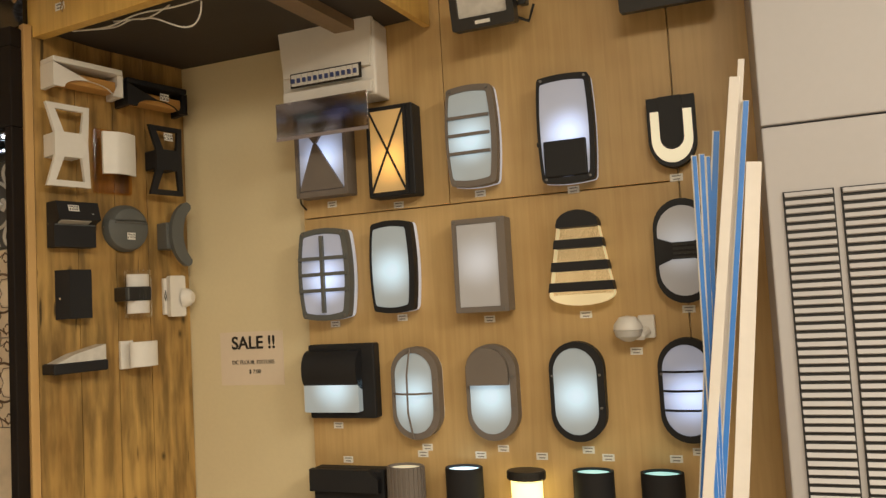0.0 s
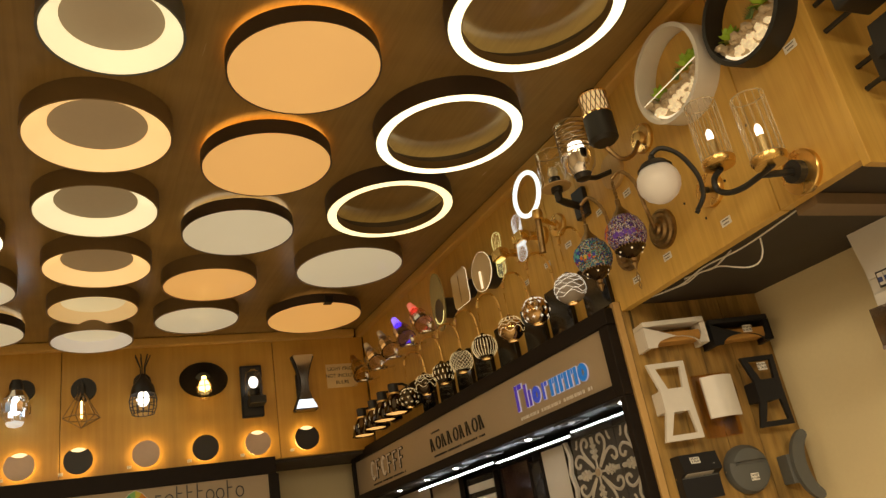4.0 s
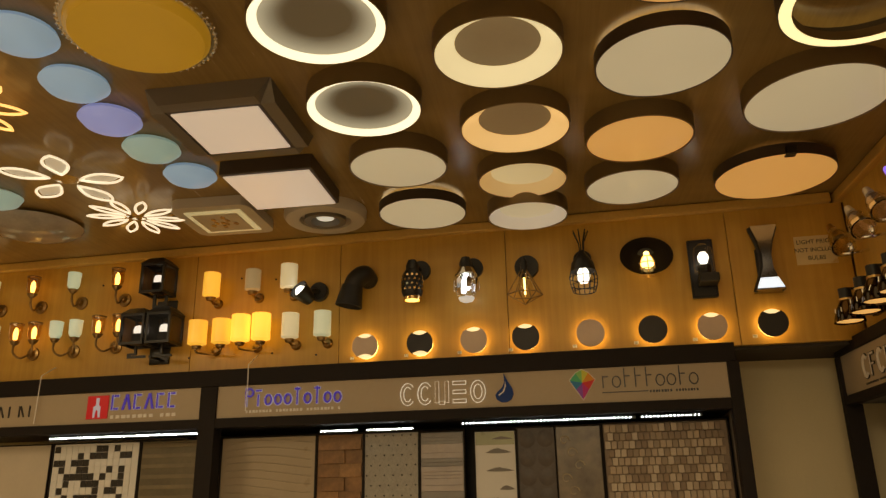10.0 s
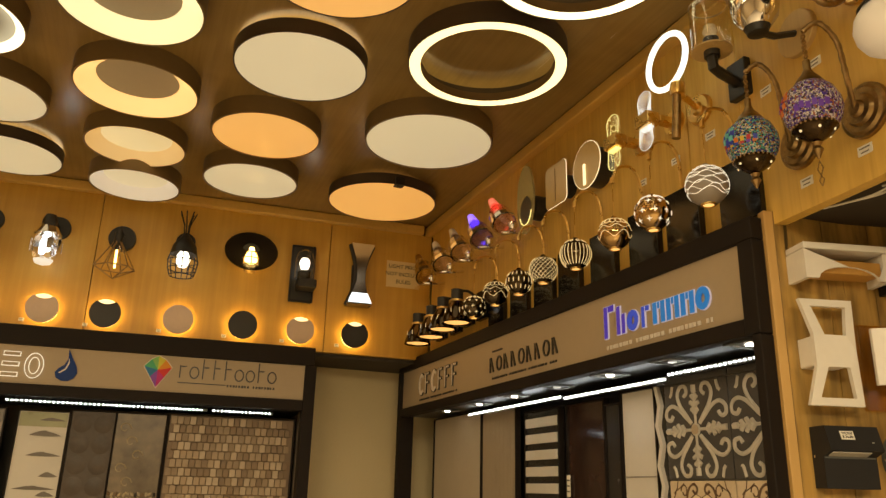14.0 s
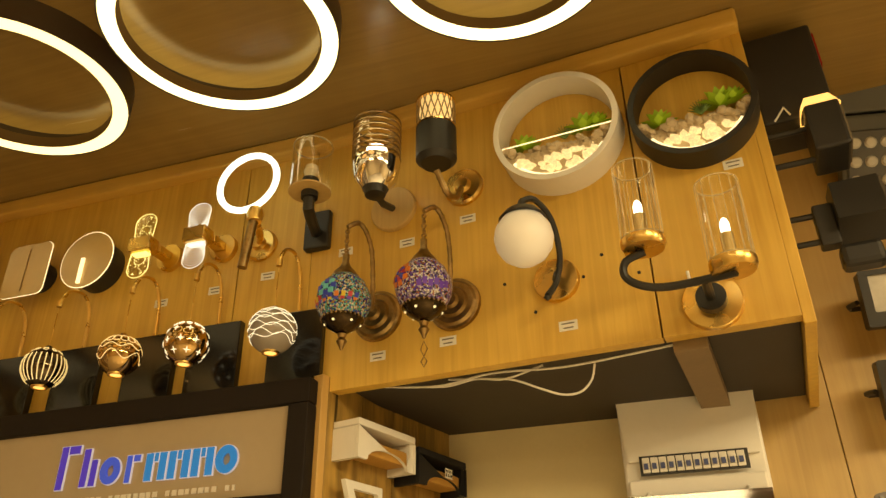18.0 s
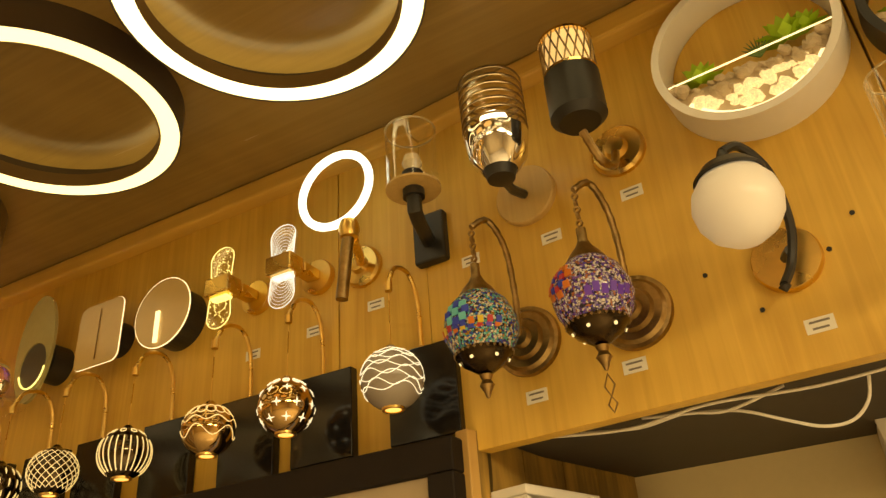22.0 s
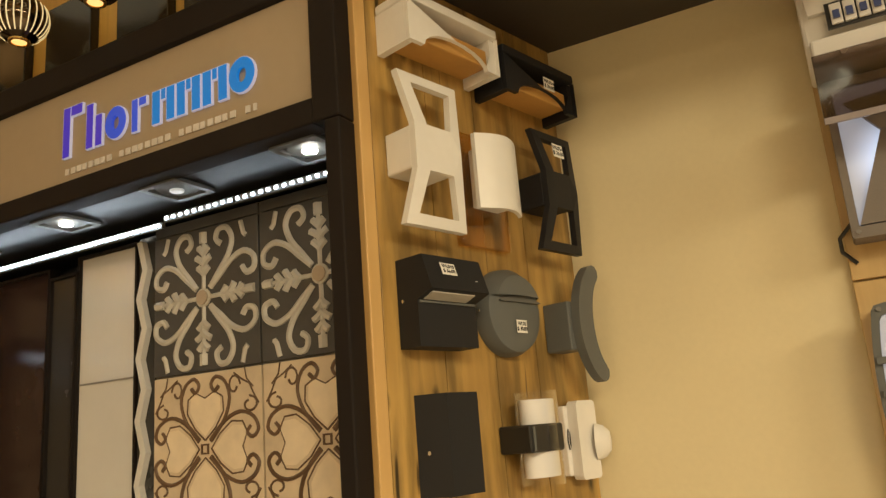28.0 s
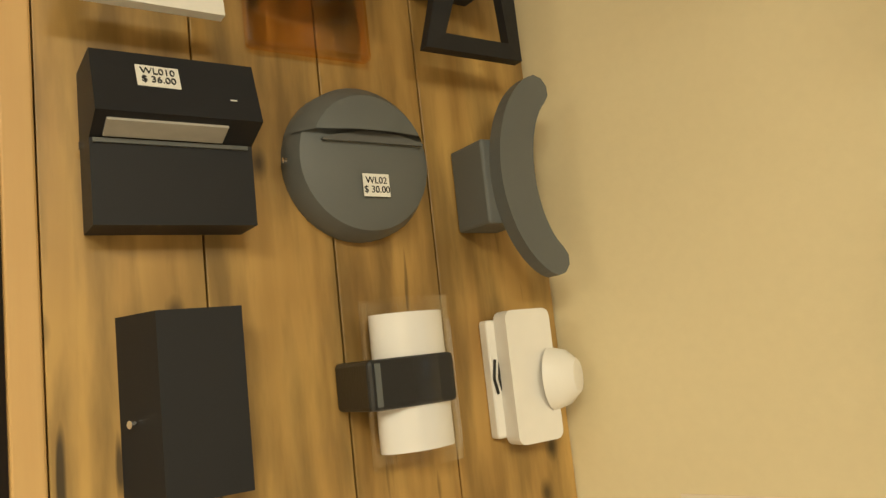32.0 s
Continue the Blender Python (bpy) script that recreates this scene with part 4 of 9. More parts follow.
# grid lamp
o = bulged(0.071, 0.121, 0.011, 0.009)
t = bulkhead(-2.591, 1.643, 0.13, 0.25, o, M_GREYC, E_COOLB, "grey bulged lamp with a grid of bars", (0.84, 0.88), lens_dx=-0.003)
part("upright_bar", box(-0.007, 0.003, -0.086, -0.068, -0.108, 0.108, 0.001), M_GREYC, t)
for dz in (0.045, 0.0, -0.045):
    part("bar", box(-0.078, 0.074, -0.084, -0.07, dz - 0.005, dz + 0.005, 0.001), M_GREYC, t)
screws(t, ((-0.062, 0.116), (0.062, 0.116), (-0.062, -0.116), (0.062, -0.116)), -0.076)
price(t, "", 0.0, -0.142)
# plain bulged, black
t = bulkhead(-2.38, 1.65, 0.13, 0.25, bulged(0.058, 0.118, 0.008, 0.008), M_CHAR, E_COOL, "black bulged lamp with a plain lit lens", (0.84, 0.88), lens_dx=-0.005)
price(t, "", 0.0, -0.14)
# taupe rectangle
t = wall_lamp(-2.128, 1.637, "taupe rectangular lamp with a dim frosted lens")
part("body", slab(rounded(-0.072, 0.072, -0.122, 0.122, 0.004), -0.08, 0.0, holes=(rounded(-0.06, 0.05, -0.108, 0.108, 0.003),)), M_BROWNG, t)
part("lens", box(-0.0595, 0.0495, -0.076, -0.03, -0.1075, 0.1075), E_GREYF, t)
screws(t, ((-0.065, 0.115), (0.06, 0.115), (0.06, -0.115)), -0.08)
price(t, "", 0.0, -0.142)
# bee lamp
t = wall_lamp(-1.873, 1.637, "beehive shaped lamp with dark bands over a warm lens")
hive = [(-0.08, -0.09), (-0.05, 0.085)] + arc(0, 0.085, 0.05, 0.033, 180, 0, 8) + [(0.08, -0.09)] + arc(0, -0.09, 0.08, 0.028, 0, -180, 12)
part("lens", slab(hive, -0.062, 0.0), emit("hive_lens", (1.0, 0.72, 0.3), 0.5, (0.5, 0.4, 0.24), vary=0.25), t)


def hive_w(z):
    return 0.08 - 0.03 * (z + 0.09) / 0.175


part("cap", slab([(-0.053, 0.078)] + arc(0, 0.085, 0.053, 0.036, 180, 0, 8) + [(0.053, 0.078)], -0.067, -0.002), M_CHAR, t)
for z0, z1 in ((0.026, 0.048), (-0.031, -0.008), (-0.082, -0.059)):
    part("band", slab([(-hive_w(z0) - 0.003, z0), (-hive_w(z1) - 0.003, z1), (hive_w(z1) + 0.003, z1), (hive_w(z0) + 0.003, z0)], -0.067, -0.002), M_CHAR, t)
price(t, "", 0.0, -0.142)
# slotted oval
t = wall_lamp(-1.625, 1.637, "dark oval lamp with a slotted waist")
oo = arc(0, 0.055, 0.066, 0.07, 0, 180, 14) + arc(0, -0.055, 0.066, 0.07, 180, 360, 14)
part("body", slab(oo, -0.06, 0.0), M_CHAR, t)
part("lens", slab(grown(oo, 0.86), -0.066, -0.061), E_GREYF, t)
part("waist", slab([(-0.062, 0.035), (-0.025, 0.02), (0.025, 0.02), (0.062, 0.035), (0.062, -0.035), (0.025, -0.02), (-0.025, -0.02), (-0.062, -0.035)], -0.073, -0.067), M_CHAR, t)
for k in range(4):
    part("slot", box(-0.022, 0.03, -0.076, -0.0735, 0.016 - 0.011 * k - 0.003, 0.016 - 0.011 * k + 0.003), M_BLACK, t)
price(t, "", 0.0, -0.14)
# presence sensor
t = thing("presence_sensor", pose(-1.755, YP, 1.46), "small grey presence sensor on a short arm", "sensor")
part("wall_plate", box(0.01, 0.05, -0.02, 0.0, -0.028, 0.028, 0.004), M_WHITE, t)
part("arm", tube([(0.03, -0.02, -0.01), (0.02, -0.04, -0.02), (0, -0.045, -0.018)], 0.012, 8), M_WHITE, t)
part("head", lathe([(0, 0.03), (0.02, 0.026), (0.034, 0.008), (0.035, -0.004), (0, -0.004)], 20, m=pose(-0.01, -0.05, 0.0)), M_WHITE, t, smooth=True)
part("eye", lathe([(0.035, -0.005), (0.03, -0.02), (0.012, -0.032), (0, -0.034)], 20, m=pose(-0.01, -0.05, 0.0)), mat("sensor_eye", (0.55, 0.53, 0.5), 0.2), t, smooth=True)
price(t, "", 0.0, -0.06)
# eyelid
t = wall_lamp(-2.566, 1.34, "black box lamp with a hooded cool lens")
part("body", box(-0.098, 0.11, -0.05, 0.0, -0.1, 0.105, 0.005), M_CHAR, t)
part("hood", lathe([(0.0, -0.085), (0.055, -0.085), (0.055, 0.085), (0.0, 0.085)], 24, m=pose(-0.015, -0.048, 0.035, 0, 90, 0)), M_CHAR, t, smooth=True)
part("lens", slab(rounded(-0.1, 0.07, -0.08, 0.01, 0.004), -0.085, -0.051), E_COOL, t)
price(t, "", -0.03, -0.125)
# oval with cross
oo = arc(0, 0.055, 0.068, 0.068, 0, 180, 16) + arc(0, -0.055, 0.068, 0.068, 180, 360, 16)
for x, kind, body, lens, label in ((-2.336, "cross", M_BROWNG, E_COOL, "taupe oval lamp with crossed wires"), (-2.122, "half", M_BROWNG, E_COOL, "taupe oval lamp with a half hood"),
                                   (-1.9, "plain", M_CHAR, E_COOL, "charcoal oval lamp with a plain lens"), (-1.636, "cage", M_CHAR, E_COOLB, "charcoal oval lamp with three cross wires")):
    t = bulkhead(x, 1.308, 0.13, 0.24, oo, body, lens, label, (0.8, 0.87), 0.06, -0.004, wrap=False)
    if kind == "cross":
        part("wire", tube([(-0.008, -0.066, 0.12), (-0.014, -0.085, 0.05), (-0.014, -0.088, -0.05), (-0.008, -0.066, -0.12)], 0.003, 6), body, t)
        part("wire", tube([(-0.06, -0.066, 0.0), (-0.03, -0.086, 0.0), (0.01, -0.086, 0.0), (0.05, -0.066, 0.0)], 0.003, 6), body, t)
    if kind == "half":
        part("hood", slab([(-0.06, 0.02), (0.05, 0.02)] + arc(-0.005, 0.055, 0.056, 0.06, 0, 180, 12), -0.082, -0.0605), body, t)
    if kind == "cage":
        for dz in (0.045, 0.0, -0.045):
            part("wire", tube([(-0.06, -0.064, dz), (-0.03, -0.08, dz), (0.015, -0.08, dz), (0.048, -0.064, dz)], 0.003, 6), body, t)
    screws(t, ((0.058, 0.04), (0.058, -0.04), (-0.06, 0.04)), -0.061)
    price(t, "", 0.01, -0.15)
# lower row of tubes
t = wall_lamp(-2.55, 1.045, "charcoal rectangular lamp with a sloped hood")
part("body", box(-0.11, 0.11, -0.06, 0.0, -0.09, 0.06, 0.006), M_CHAR, t)
part("hood", slab([(-0.11, 0.06), (0.07, 0.06), (0.1, 0.035), (0.1, 0.0), (-0.11, 0.0)], -0.09, -0.061), M_CHAR, t)
price(t, "", -0.02, 0.075)
E_TUBEC = emit("tube_cool", (0.7, 0.92, 0.95), 1.6)
for x, body, glow, label in ((-2.37, M_BROWNG, E_WARMF, "ribbed taupe tube lamp open at the top"), (-2.205, M_CHAR, E_TUBEC, "black tube lamp glowing cool at the top"), (-2.04, M_BLACK, E_YELL, "amber glowing tube lamp with a black lid"),
                            (-1.872, M_CHAR, E_MINTB, "black tube lamp glowing mint at the top"), (-1.71, M_CHAR, E_MINTB, "black tube lamp glowing mint at the top")):
    t = wall_lamp(x, 1.04, label, "tube lamps", name="tube_lamp")
    lid = glow is E_YELL
    part("bracket", box(-0.02, 0.02, -0.03, 0.0, -0.04, 0.02, 0.003), body, t)
    if lid:
        part("glass", disc(0.04, 0.14, -0.09, 24, m=pose(0, -0.075, 0)), glow, t, smooth=True)
        part("lid", disc(0.05, 0.022, 0.055, 28, m=pose(0, -0.075, 0), edge=0.003), body, t)
        part("base", disc(0.05, 0.02, -0.115, 28, m=pose(0, -0.075, 0)), body, t)
    else:
        part("tube", lathe([(0.044, -0.12), (0.05, -0.12), (0.05, 0.08), (0.044, 0.08)], 28, m=pose(0, -0.075, 0), close=True), body, t, smooth=True)
        part("light", disc(0.043, 0.006, 0.068, 24, m=pose(0, -0.075, 0)), glow, t)
        if body is M_BROWNG:
            for k in range(24):
                a = 2 * math.pi * k / 24
                part("rib", box(-0.003, 0.003, -0.053, -0.049, -0.12, 0.078), body, t).matrix_basis = pose(0, -0.075, 0, 0, 0, 15 * k)
    price(t, "", 0.03, 0.1)

# ---- floodlights ----


def flood(x, z, w, h, roll, label, lens, text=""):
    t = thing("floodlight", pose(x, YP - 0.12, z, 12, 0, 0) @ pose(0, 0, 0, 0, roll, 0), label, "floodlight", "floodlights")
    part("housing", slab(rounded(-w, w, -h, h, 0.006), -0.012, 0.03, holes=(rounded(-w * 0.78, w * 0.78, -h * 0.5, h * 0.82, 0.004),)), M_BLACK, t)
    part("lens", slab(rounded(-w * 0.775, w * 0.775, -h * 0.495, h * 0.815, 0.004), -0.004, 0.0), lens, t)
    for k in range(5):
        part("fin", box(-w * 0.8, w * 0.8, 0.031, 0.055, -h * 0.7 + k * h * 0.35 - 0.002, -h * 0.7 + k * h * 0.35 + 0.002), M_BLACK, t)
    part("bracket", tube([(w + 0.006, 0.02, 0), (w + 0.016, 0.06, 0), (w + 0.006, 0.1, 0), (-w - 0.006, 0.1, 0), (-w - 0.016, 0.06, 0), (-w - 0.006, 0.02, 0)], 0.006, 6), M_BLACK, t)
    part("cable", tube([(w * 0.6, 0.05, -h * 0.5), (w * 1.2, 0.07, -h * 0.9), (w * 1.35, 0.09, -h * 0.2)], 0.004, 6), M_BLACK, t)
    part("plug_block", box(w * 1.05, w * 1.3, 0.02, 0.06, -h * 0.3, h * 0.2, 0.004), M_BLACK, t)
    return t


M_FLENS = mat("flood_lens", (0.62, 0.6, 0.56), 0.2, vary=0.15, scale=40)
t = flood(-2.045, 2.495, 0.083, 0.062, 0, "small black floodlight with a frosted window", M_FLENS)
part("mark", box(-0.025, 0.025, -0.0135, -0.0125, -0.052, -0.042), M_TAGW, t, "short white mark")
t = flood(-2.06, 2.295, 0.083, 0.06, 0, "small black floodlight with a frosted window", M_FLENS)
part("mark", box(-0.02, 0.02, -0.0135, -0.0125, -0.05, -0.041), M_TAGW, t, "short white mark")
t = flood(-1.615, 2.375, 0.11, 0.165, 0, "large black floodlight marked 50W IP65", M_FLENS)
part("reflector", slab([(-0.075, -0.07), (0.075, -0.07), (0.05, 0.0), (-0.04, 0.0)], -0.01, -0.0045), M_WHITEM, t)
words("50W", 0.03, pose(-0.07, -0.0135, -0.12) @ FACE, M_TAGW, t)
words("IP65", 0.03, pose(0.06, -0.0135, -0.095) @ FACE, M_TAGW, t)
part("price_tag", box(0.04, 0.085, -0.0135, -0.0125, -0.14, -0.118), M_TAGW, t)
t = thing("led_floodlight", pose(-2.0, YP - 0.1, 2.86, 25, 8, 0), "grey cast floodlight with a grid of round lenses", "floodlight", "floodlights")
part("housing", box(-0.08, 0.08, -0.02, 0.05, -0.1, 0.1, 0.008), M_GREYC, t)
part("face_plate", box(-0.068, 0.068, -0.026, -0.0205, -0.085, 0.06, 0.004), mat("flood_face", (0.1, 0.1, 0.1), 0.4), t)
for i in range(4):
    for k in range(3):
        part("led_lens", lathe([(0.014, 0), (0.01, 0.006), (0, 0.008)], 12, m=pose(-0.05 + 0.033 * i, -0.026, -0.06 + 0.045 * k, 90, 0, 0)), M_FLENS, t, smooth=True)
part("driver_box", box(-0.1, 0.1, -0.02, 0.05, 0.105, 0.2, 0.006), M_GREYC, t)
part("bracket", tube([(-0.085, 0.03, 0), (-0.085, 0.1, 0), (0.085, 0.1, 0), (0.085, 0.03, 0)], 0.007, 6), M_BRONZE, t)

# fittings on the end face of the bulkhead
XE = -2.292
t = thing("flood_lantern", BULK @ pose(XE, 2.64, 2.67, 0, 0, 90), "black floodlight with an amber glowing back", "floodlight")
for dz in (0.03, -0.04):
    part("arm", tube([(0, 0, dz), (0, -0.07, dz)], 0.006, 8), M_BLACK, t)
part("head", box(-0.05, 0.05, -0.13, -0.07, -0.05, 0.05, 0.005), M_BLACK, t)
part("lens", box(-0.04, 0.04, -0.134, -0.1305, -0.04, 0.04), mat("dull_glass", (0.2, 0.17, 0.13), 0.1), t)
part("glow", lathe([(0.05, 0.0), (0.03, 0.035), (0, 0.036)], 4, m=pose(0, -0.1, 0.051, 0, 0, 45)), E_GLOW, t)
part("stub_wire", tube([(-0.02, -0.02, 0.05), (-0.03, -0.04, 0.07), (-0.01, -0.05, 0.065)], 0.002, 6), M_WHITE, t)
t = thing("sensor_floodlight", BULK @ pose(XE, 2.69, 2.52, 0, 0, 90), "black floodlight with a presence sensor hung under it", "floodlight")
for dz in (0.02, -0.035):
    part("arm", tube([(0, 0, dz), (0, -0.05, dz)], 0.006, 8), M_BLACK, t)
part("knuckle", box(-0.016, 0.016, -0.08, -0.045, -0.05, 0.035, 0.004), M_BLACK, t)
part("head", slab([(-0.05, -0.02), (-0.04, 0.06), (0.04, 0.075), (0.05, -0.03)], -0.16, -0.08), M_BLACK, t)
part("lens", box(-0.04, 0.04, -0.165, -0.1605, -0.015, 0.055), mat("dull_glass_dark", (0.09, 0.08, 0.07), 0.1), t)
part("sensor_body", box(-0.022, 0.022, -0.14, -0.07, -0.1, -0.055, 0.01), M_BLACK, t)
part("sensor_eye", box(-0.02, 0.02, -0.156, -0.1405, -0.11, -0.075, 0.005), M_GREYC, t)
t = thing("box_lantern", BULK @ pose(XE, 2.70, 2.84, 0, 0, 90), "black box lantern with a red and gold panel", "lantern")
part("body", box(-0.06, 0.06, -0.13, 0.0, -0.11, 0.11, 0.006), M_BLACK, t)
part("red_panel", box(-0.05, 0.05, -0.134, -0.1305, 0.01, 0.09), mat("red_glass", (0.3, 0.02, 0.02), 0.15), t)
part("gold_strip", box(-0.03, 0.03, -0.137, -0.1345, 0.06, 0.085), M_BRASS, t)

# ---- distribution board ----
t = thing("distribution_board", pose(-2.53, YP, 2.18), "cream breaker box with its smoked flap hanging open", "breaker box")
part("case", box(-0.148, 0.148, -0.085, 0.0, -0.06, 0.15, 0.006), M_WHITE, t)
part("hood", slab([(-0.148, 0.155), (0.148, 0.155), (0.135, 0.02), (-0.135, 0.02)], -0.098, -0.0855), M_WHITE, t)
part("breaker_window", box(-0.112, 0.112, -0.1, -0.0985, -0.012, 0.03), M_BLACK, t)
part("lower_lip", box(-0.14, 0.14, -0.099, -0.0855, -0.055, -0.02, 0.004), M_WHITE, t)
for k in range(12):
    br = part("breaker", box(-0.106 + 0.0177 * k, -0.0905 + 0.0177 * k, -0.106, -0.1005, -0.007, 0.025, 0.001), M_WHITE, t)
    part("lever", box(-0.103 + 0.0177 * k, -0.094 + 0.0177 * k, -0.111, -0.1065, 0.0, 0.012), mat("blue_lever", (0.05, 0.07, 0.2), 0.4) if k == 0 else bpy.data.materials["blue_lever"], br)
part("flap", box(-0.142, 0.142, -0.135, -0.131, -0.165, -0.06, 0.001), M_SMOKEG, t, "clear smoked plastic flap")
part("flap_edge", box(-0.142, 0.142, -0.138, -0.1355, -0.166, -0.156, 0.001), mat("flap_edge", (0.28, 0.24, 0.24), 0.2), t)
for dx in (-0.1, 0.1):
    part("hinge", tube([(dx, -0.1, -0.05), (dx, -0.133, -0.062)], 0.005, 6), M_WHITE, t)

# wires under the bulkhead
for k, pts in enumerate(([(-3.14, 2.65, 2.346), (-3.02, 2.66, 2.334), (-2.9, 2.655, 2.341), (-2.76, 2.66, 2.333), (-2.62, 2.66, 2.338), (-2.5, 2.65, 2.342)],
                         [(-3.0, 2.665, 2.346), (-2.9, 2.67, 2.334), (-2.86, 2.675, 2.326), (-2.81, 2.675, 2.302), (-2.77, 2.68, 2.286), (-2.735, 2.68, 2.286), (-2.71, 2.675, 2.305), (-2.7, 2.67, 2.334)],
                         [(-3.1, 2.67, 2.347), (-3.01, 2.675, 2.336), (-2.94, 2.67, 2.34), (-2.88, 2.668, 2.33), (-2.8, 2.665, 2.345)])):
    bm = bmesh.new()
    tube(arm_curve(pts, 6), 0.0022, 6, bm)
    solid("loose_cable", bm, M_WHITE, "loose white cable hanging in a loop under the bulkhead" if k == 1 else "loose white cable under the bulkhead", "cable", "loose cables", smooth=True).matrix_basis = BULK @ pose(0.02, 0, -0.02)

# ---- sale notice ----
t = thing("sale_notice", pose(-2.89, YK, 1.41), "sheet of paper with a printed sale notice", "notice")
part("paper", box(-0.112, 0.112, -0.001, 0.0, -0.08, 0.08), M_PAPER, t)
words("SALE !!", 0.0535, pose(0.008, -0.0016, 0.045) @ FACE, M_INK, t, bold=0.0011)
words("DC FLOUR. FIXTURE", 0.0165, pose(0.005, -0.0016, -0.012) @ FACE, M_INK, t)
words("$ 7.00", 0.0165, pose(0.01, -0.0016, -0.04) @ FACE, M_INK, t)

# ---- grey louvred cabinet and leaning boards ----
M_CAB = mat("grey_cabinet", (0.42, 0.4, 0.4), 0.45, vary=0.04, scale=3)
t = thing("air_conditioner_cabinet", pose(0, 0, 0), "tall grey metal cabinet with two louvred vents", "cabinet")
part("lower_panel", box(-1.445, -0.75, 2.7, 3.06, 0.05, 1.848, 0.003), M_CAB, t)
part("upper_panel", box(-1.445, -0.75, 2.7, 3.06, 1.852, 2.99, 0.003), M_CAB, t)
part("plinth", box(-1.43, -0.76, 2.715, 3.05, 0.0, 0.049), M_BLACK, t)
# flat near-black sheet stands in for the shaded gap behind the slats
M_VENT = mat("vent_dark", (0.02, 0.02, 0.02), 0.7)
slat = box(-0.041, 0.041, -0.004, 0.0, -0.0045, 0.0045)
for j, x0 in enumerate((-1.415, -1.316, -1.217)):
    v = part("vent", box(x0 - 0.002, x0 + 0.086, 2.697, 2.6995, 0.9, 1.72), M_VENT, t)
    for k in range(52):
        if j == 0 and k == 0:
            first = part("slat", slat, M_CAB, v)
            ob = first
        else:
            ob = new("slat", first.data)
            ob.parent = v
        ob.matrix_basis = pose(x0 + 0.042, 2.697, 1.712 - 0.0157 * k, -28, 0, 0)

M_LATH = mat("pale_lath", (0.74, 0.69, 0.63), 0.6, vary=0.06)
M_BLUEP = mat("blue_film", (0.05, 0.2, 0.62), 0.45, vary=0.12)
for x0, x1, top, w, y, blue in ((-1.57, -1.577, 1.803, 0.011, 2.66, 2), (-1.556, -1.572, 1.805, 0.011, 2.664, 2), (-1.545, -1.567, 1.80, 0.01, 2.668, 2), (-1.526, -1.6, 1.848, 0.014, 2.672, 2), (-1.485, -1.59, 1.943, 0.019, 2.652, 0),
                                (-1.47, -1.575, 1.985, 0.012, 2.69, 0), (-1.469, -1.566, 1.9, 0.013, 2.676, 2), (-1.463, -1.533, 1.782, 0.028, 2.684, 0)):
    lean = (x0 - x1) / (top - 1.17)
    a, b = Vector((x0 - lean * top, y - 0.1, 0.0)), Vector((x0, y, top))
    d_ = (b - a).normalized()
    side_ = d_.cross(Vector((0, 1, 0))).normalized()
    m = Matrix((side_, side_.cross(d_) * -1, d_)).transposed().to_4x4()
    m.translation = a
    t = thing("leaning_board", m, "narrow pale board faced with blue film, leaning on the cabinet" if blue else "narrow pale board leaning on the cabinet", "board", "leaning boards")
    ln = (b - a).length
    part("core", box(-w / 2, w / 2, -0.006, 0.006, 0, ln, 0.001), M_LATH, t)
    if blue:
        for y0 in (-0.0078, 0.0063):
            part("film", box(-w / 2 + 0.0005, w / 2 - 0.003, y0, y0 + 0.0015, 0.0, ln - 0.002), M_BLUEP, t, "blue plastic film")

# ---- lamps on the side panel (they face +x) ----


def panel_lamp(y, z, label, name="wall_lamp", category="wall lamp", deep=0.62):
    m = SIDE @ pose(y, 0, z) @ Matrix.Diagonal((1, deep, 1, 1))
    return thing(name, m, label, category, "lamps on the side panel")


def tag_on(root, lines, m, w=0.034, h=0.022):
    tag = part("price_tag", box(-w / 2, w / 2, -0.0008, 0.0, -h / 2, h / 2), M_TAGW, root, "small printed price tag")
    tag.matrix_basis = m
    for k, s in enumerate(lines):
        words(s, h * 0.42, pose(0, -0.0012, h * (0.2 - 0.4 * k)) @ FACE, M_INK, tag)


# hooded box, dark
t = panel_lamp(0.087, 1.812, "dark box step lamp with a hooded slot, tagged WL010")
prof = [(0.0, -0.061), (-0.062, -0.061), (-0.062, 0.001), (-0.107, 0.012), (-0.082, 0.061), (0.0, 0.061)]
bm = bmesh.new()
for sx in (-0.058, 0.058):
    vs = [bm.verts.new((sx, a, b)) for a, b in prof]
    bm.faces.new(vs)
bm.verts.ensure_lookup_table()
n_ = len(prof)
for k in range(n_):
    bm.faces.new((bm.verts[k], bm.verts[(k + 1) % n_], bm.verts[n_ + (k + 1) % n_], bm.verts[n_ + k]))
part("body", bm, M_CHAR, t)
part("slot_lens", box(-0.05, 0.034, -0.012, 0.017, -0.0015, 0.001, 0.0006), mat("dull_lens", (0.4, 0.38, 0.34), 0.3, vary=0.2), t, "dull frosted lens under the hood").matrix_basis = pose(0, -0.0845, 0.0062, -13.7, 0, 0)
part("slot_rim", box(-0.056, 0.054, -0.0655, -0.0622, -0.0025, 0.0005), M_GREYC, t)
part("screw", disc(0.0028, 0.003, 0, 8, m=pose(-0.0578, -0.02, 0.002, 90, 0, -90)), M_CHROME, t)
part("scratch", box(0.036, 0.041, -0.0004, 0.0004, -0.0005, 0.0005), M_TAGW, t).matrix_basis = pose(0, -0.0985, 0.0285, -27, 0, 0)
tag_on(t, ("WL010", "$ 36.00"), pose(-0.014, -0.0925, 0.042, -27, 0, 3), 0.03, 0.019)
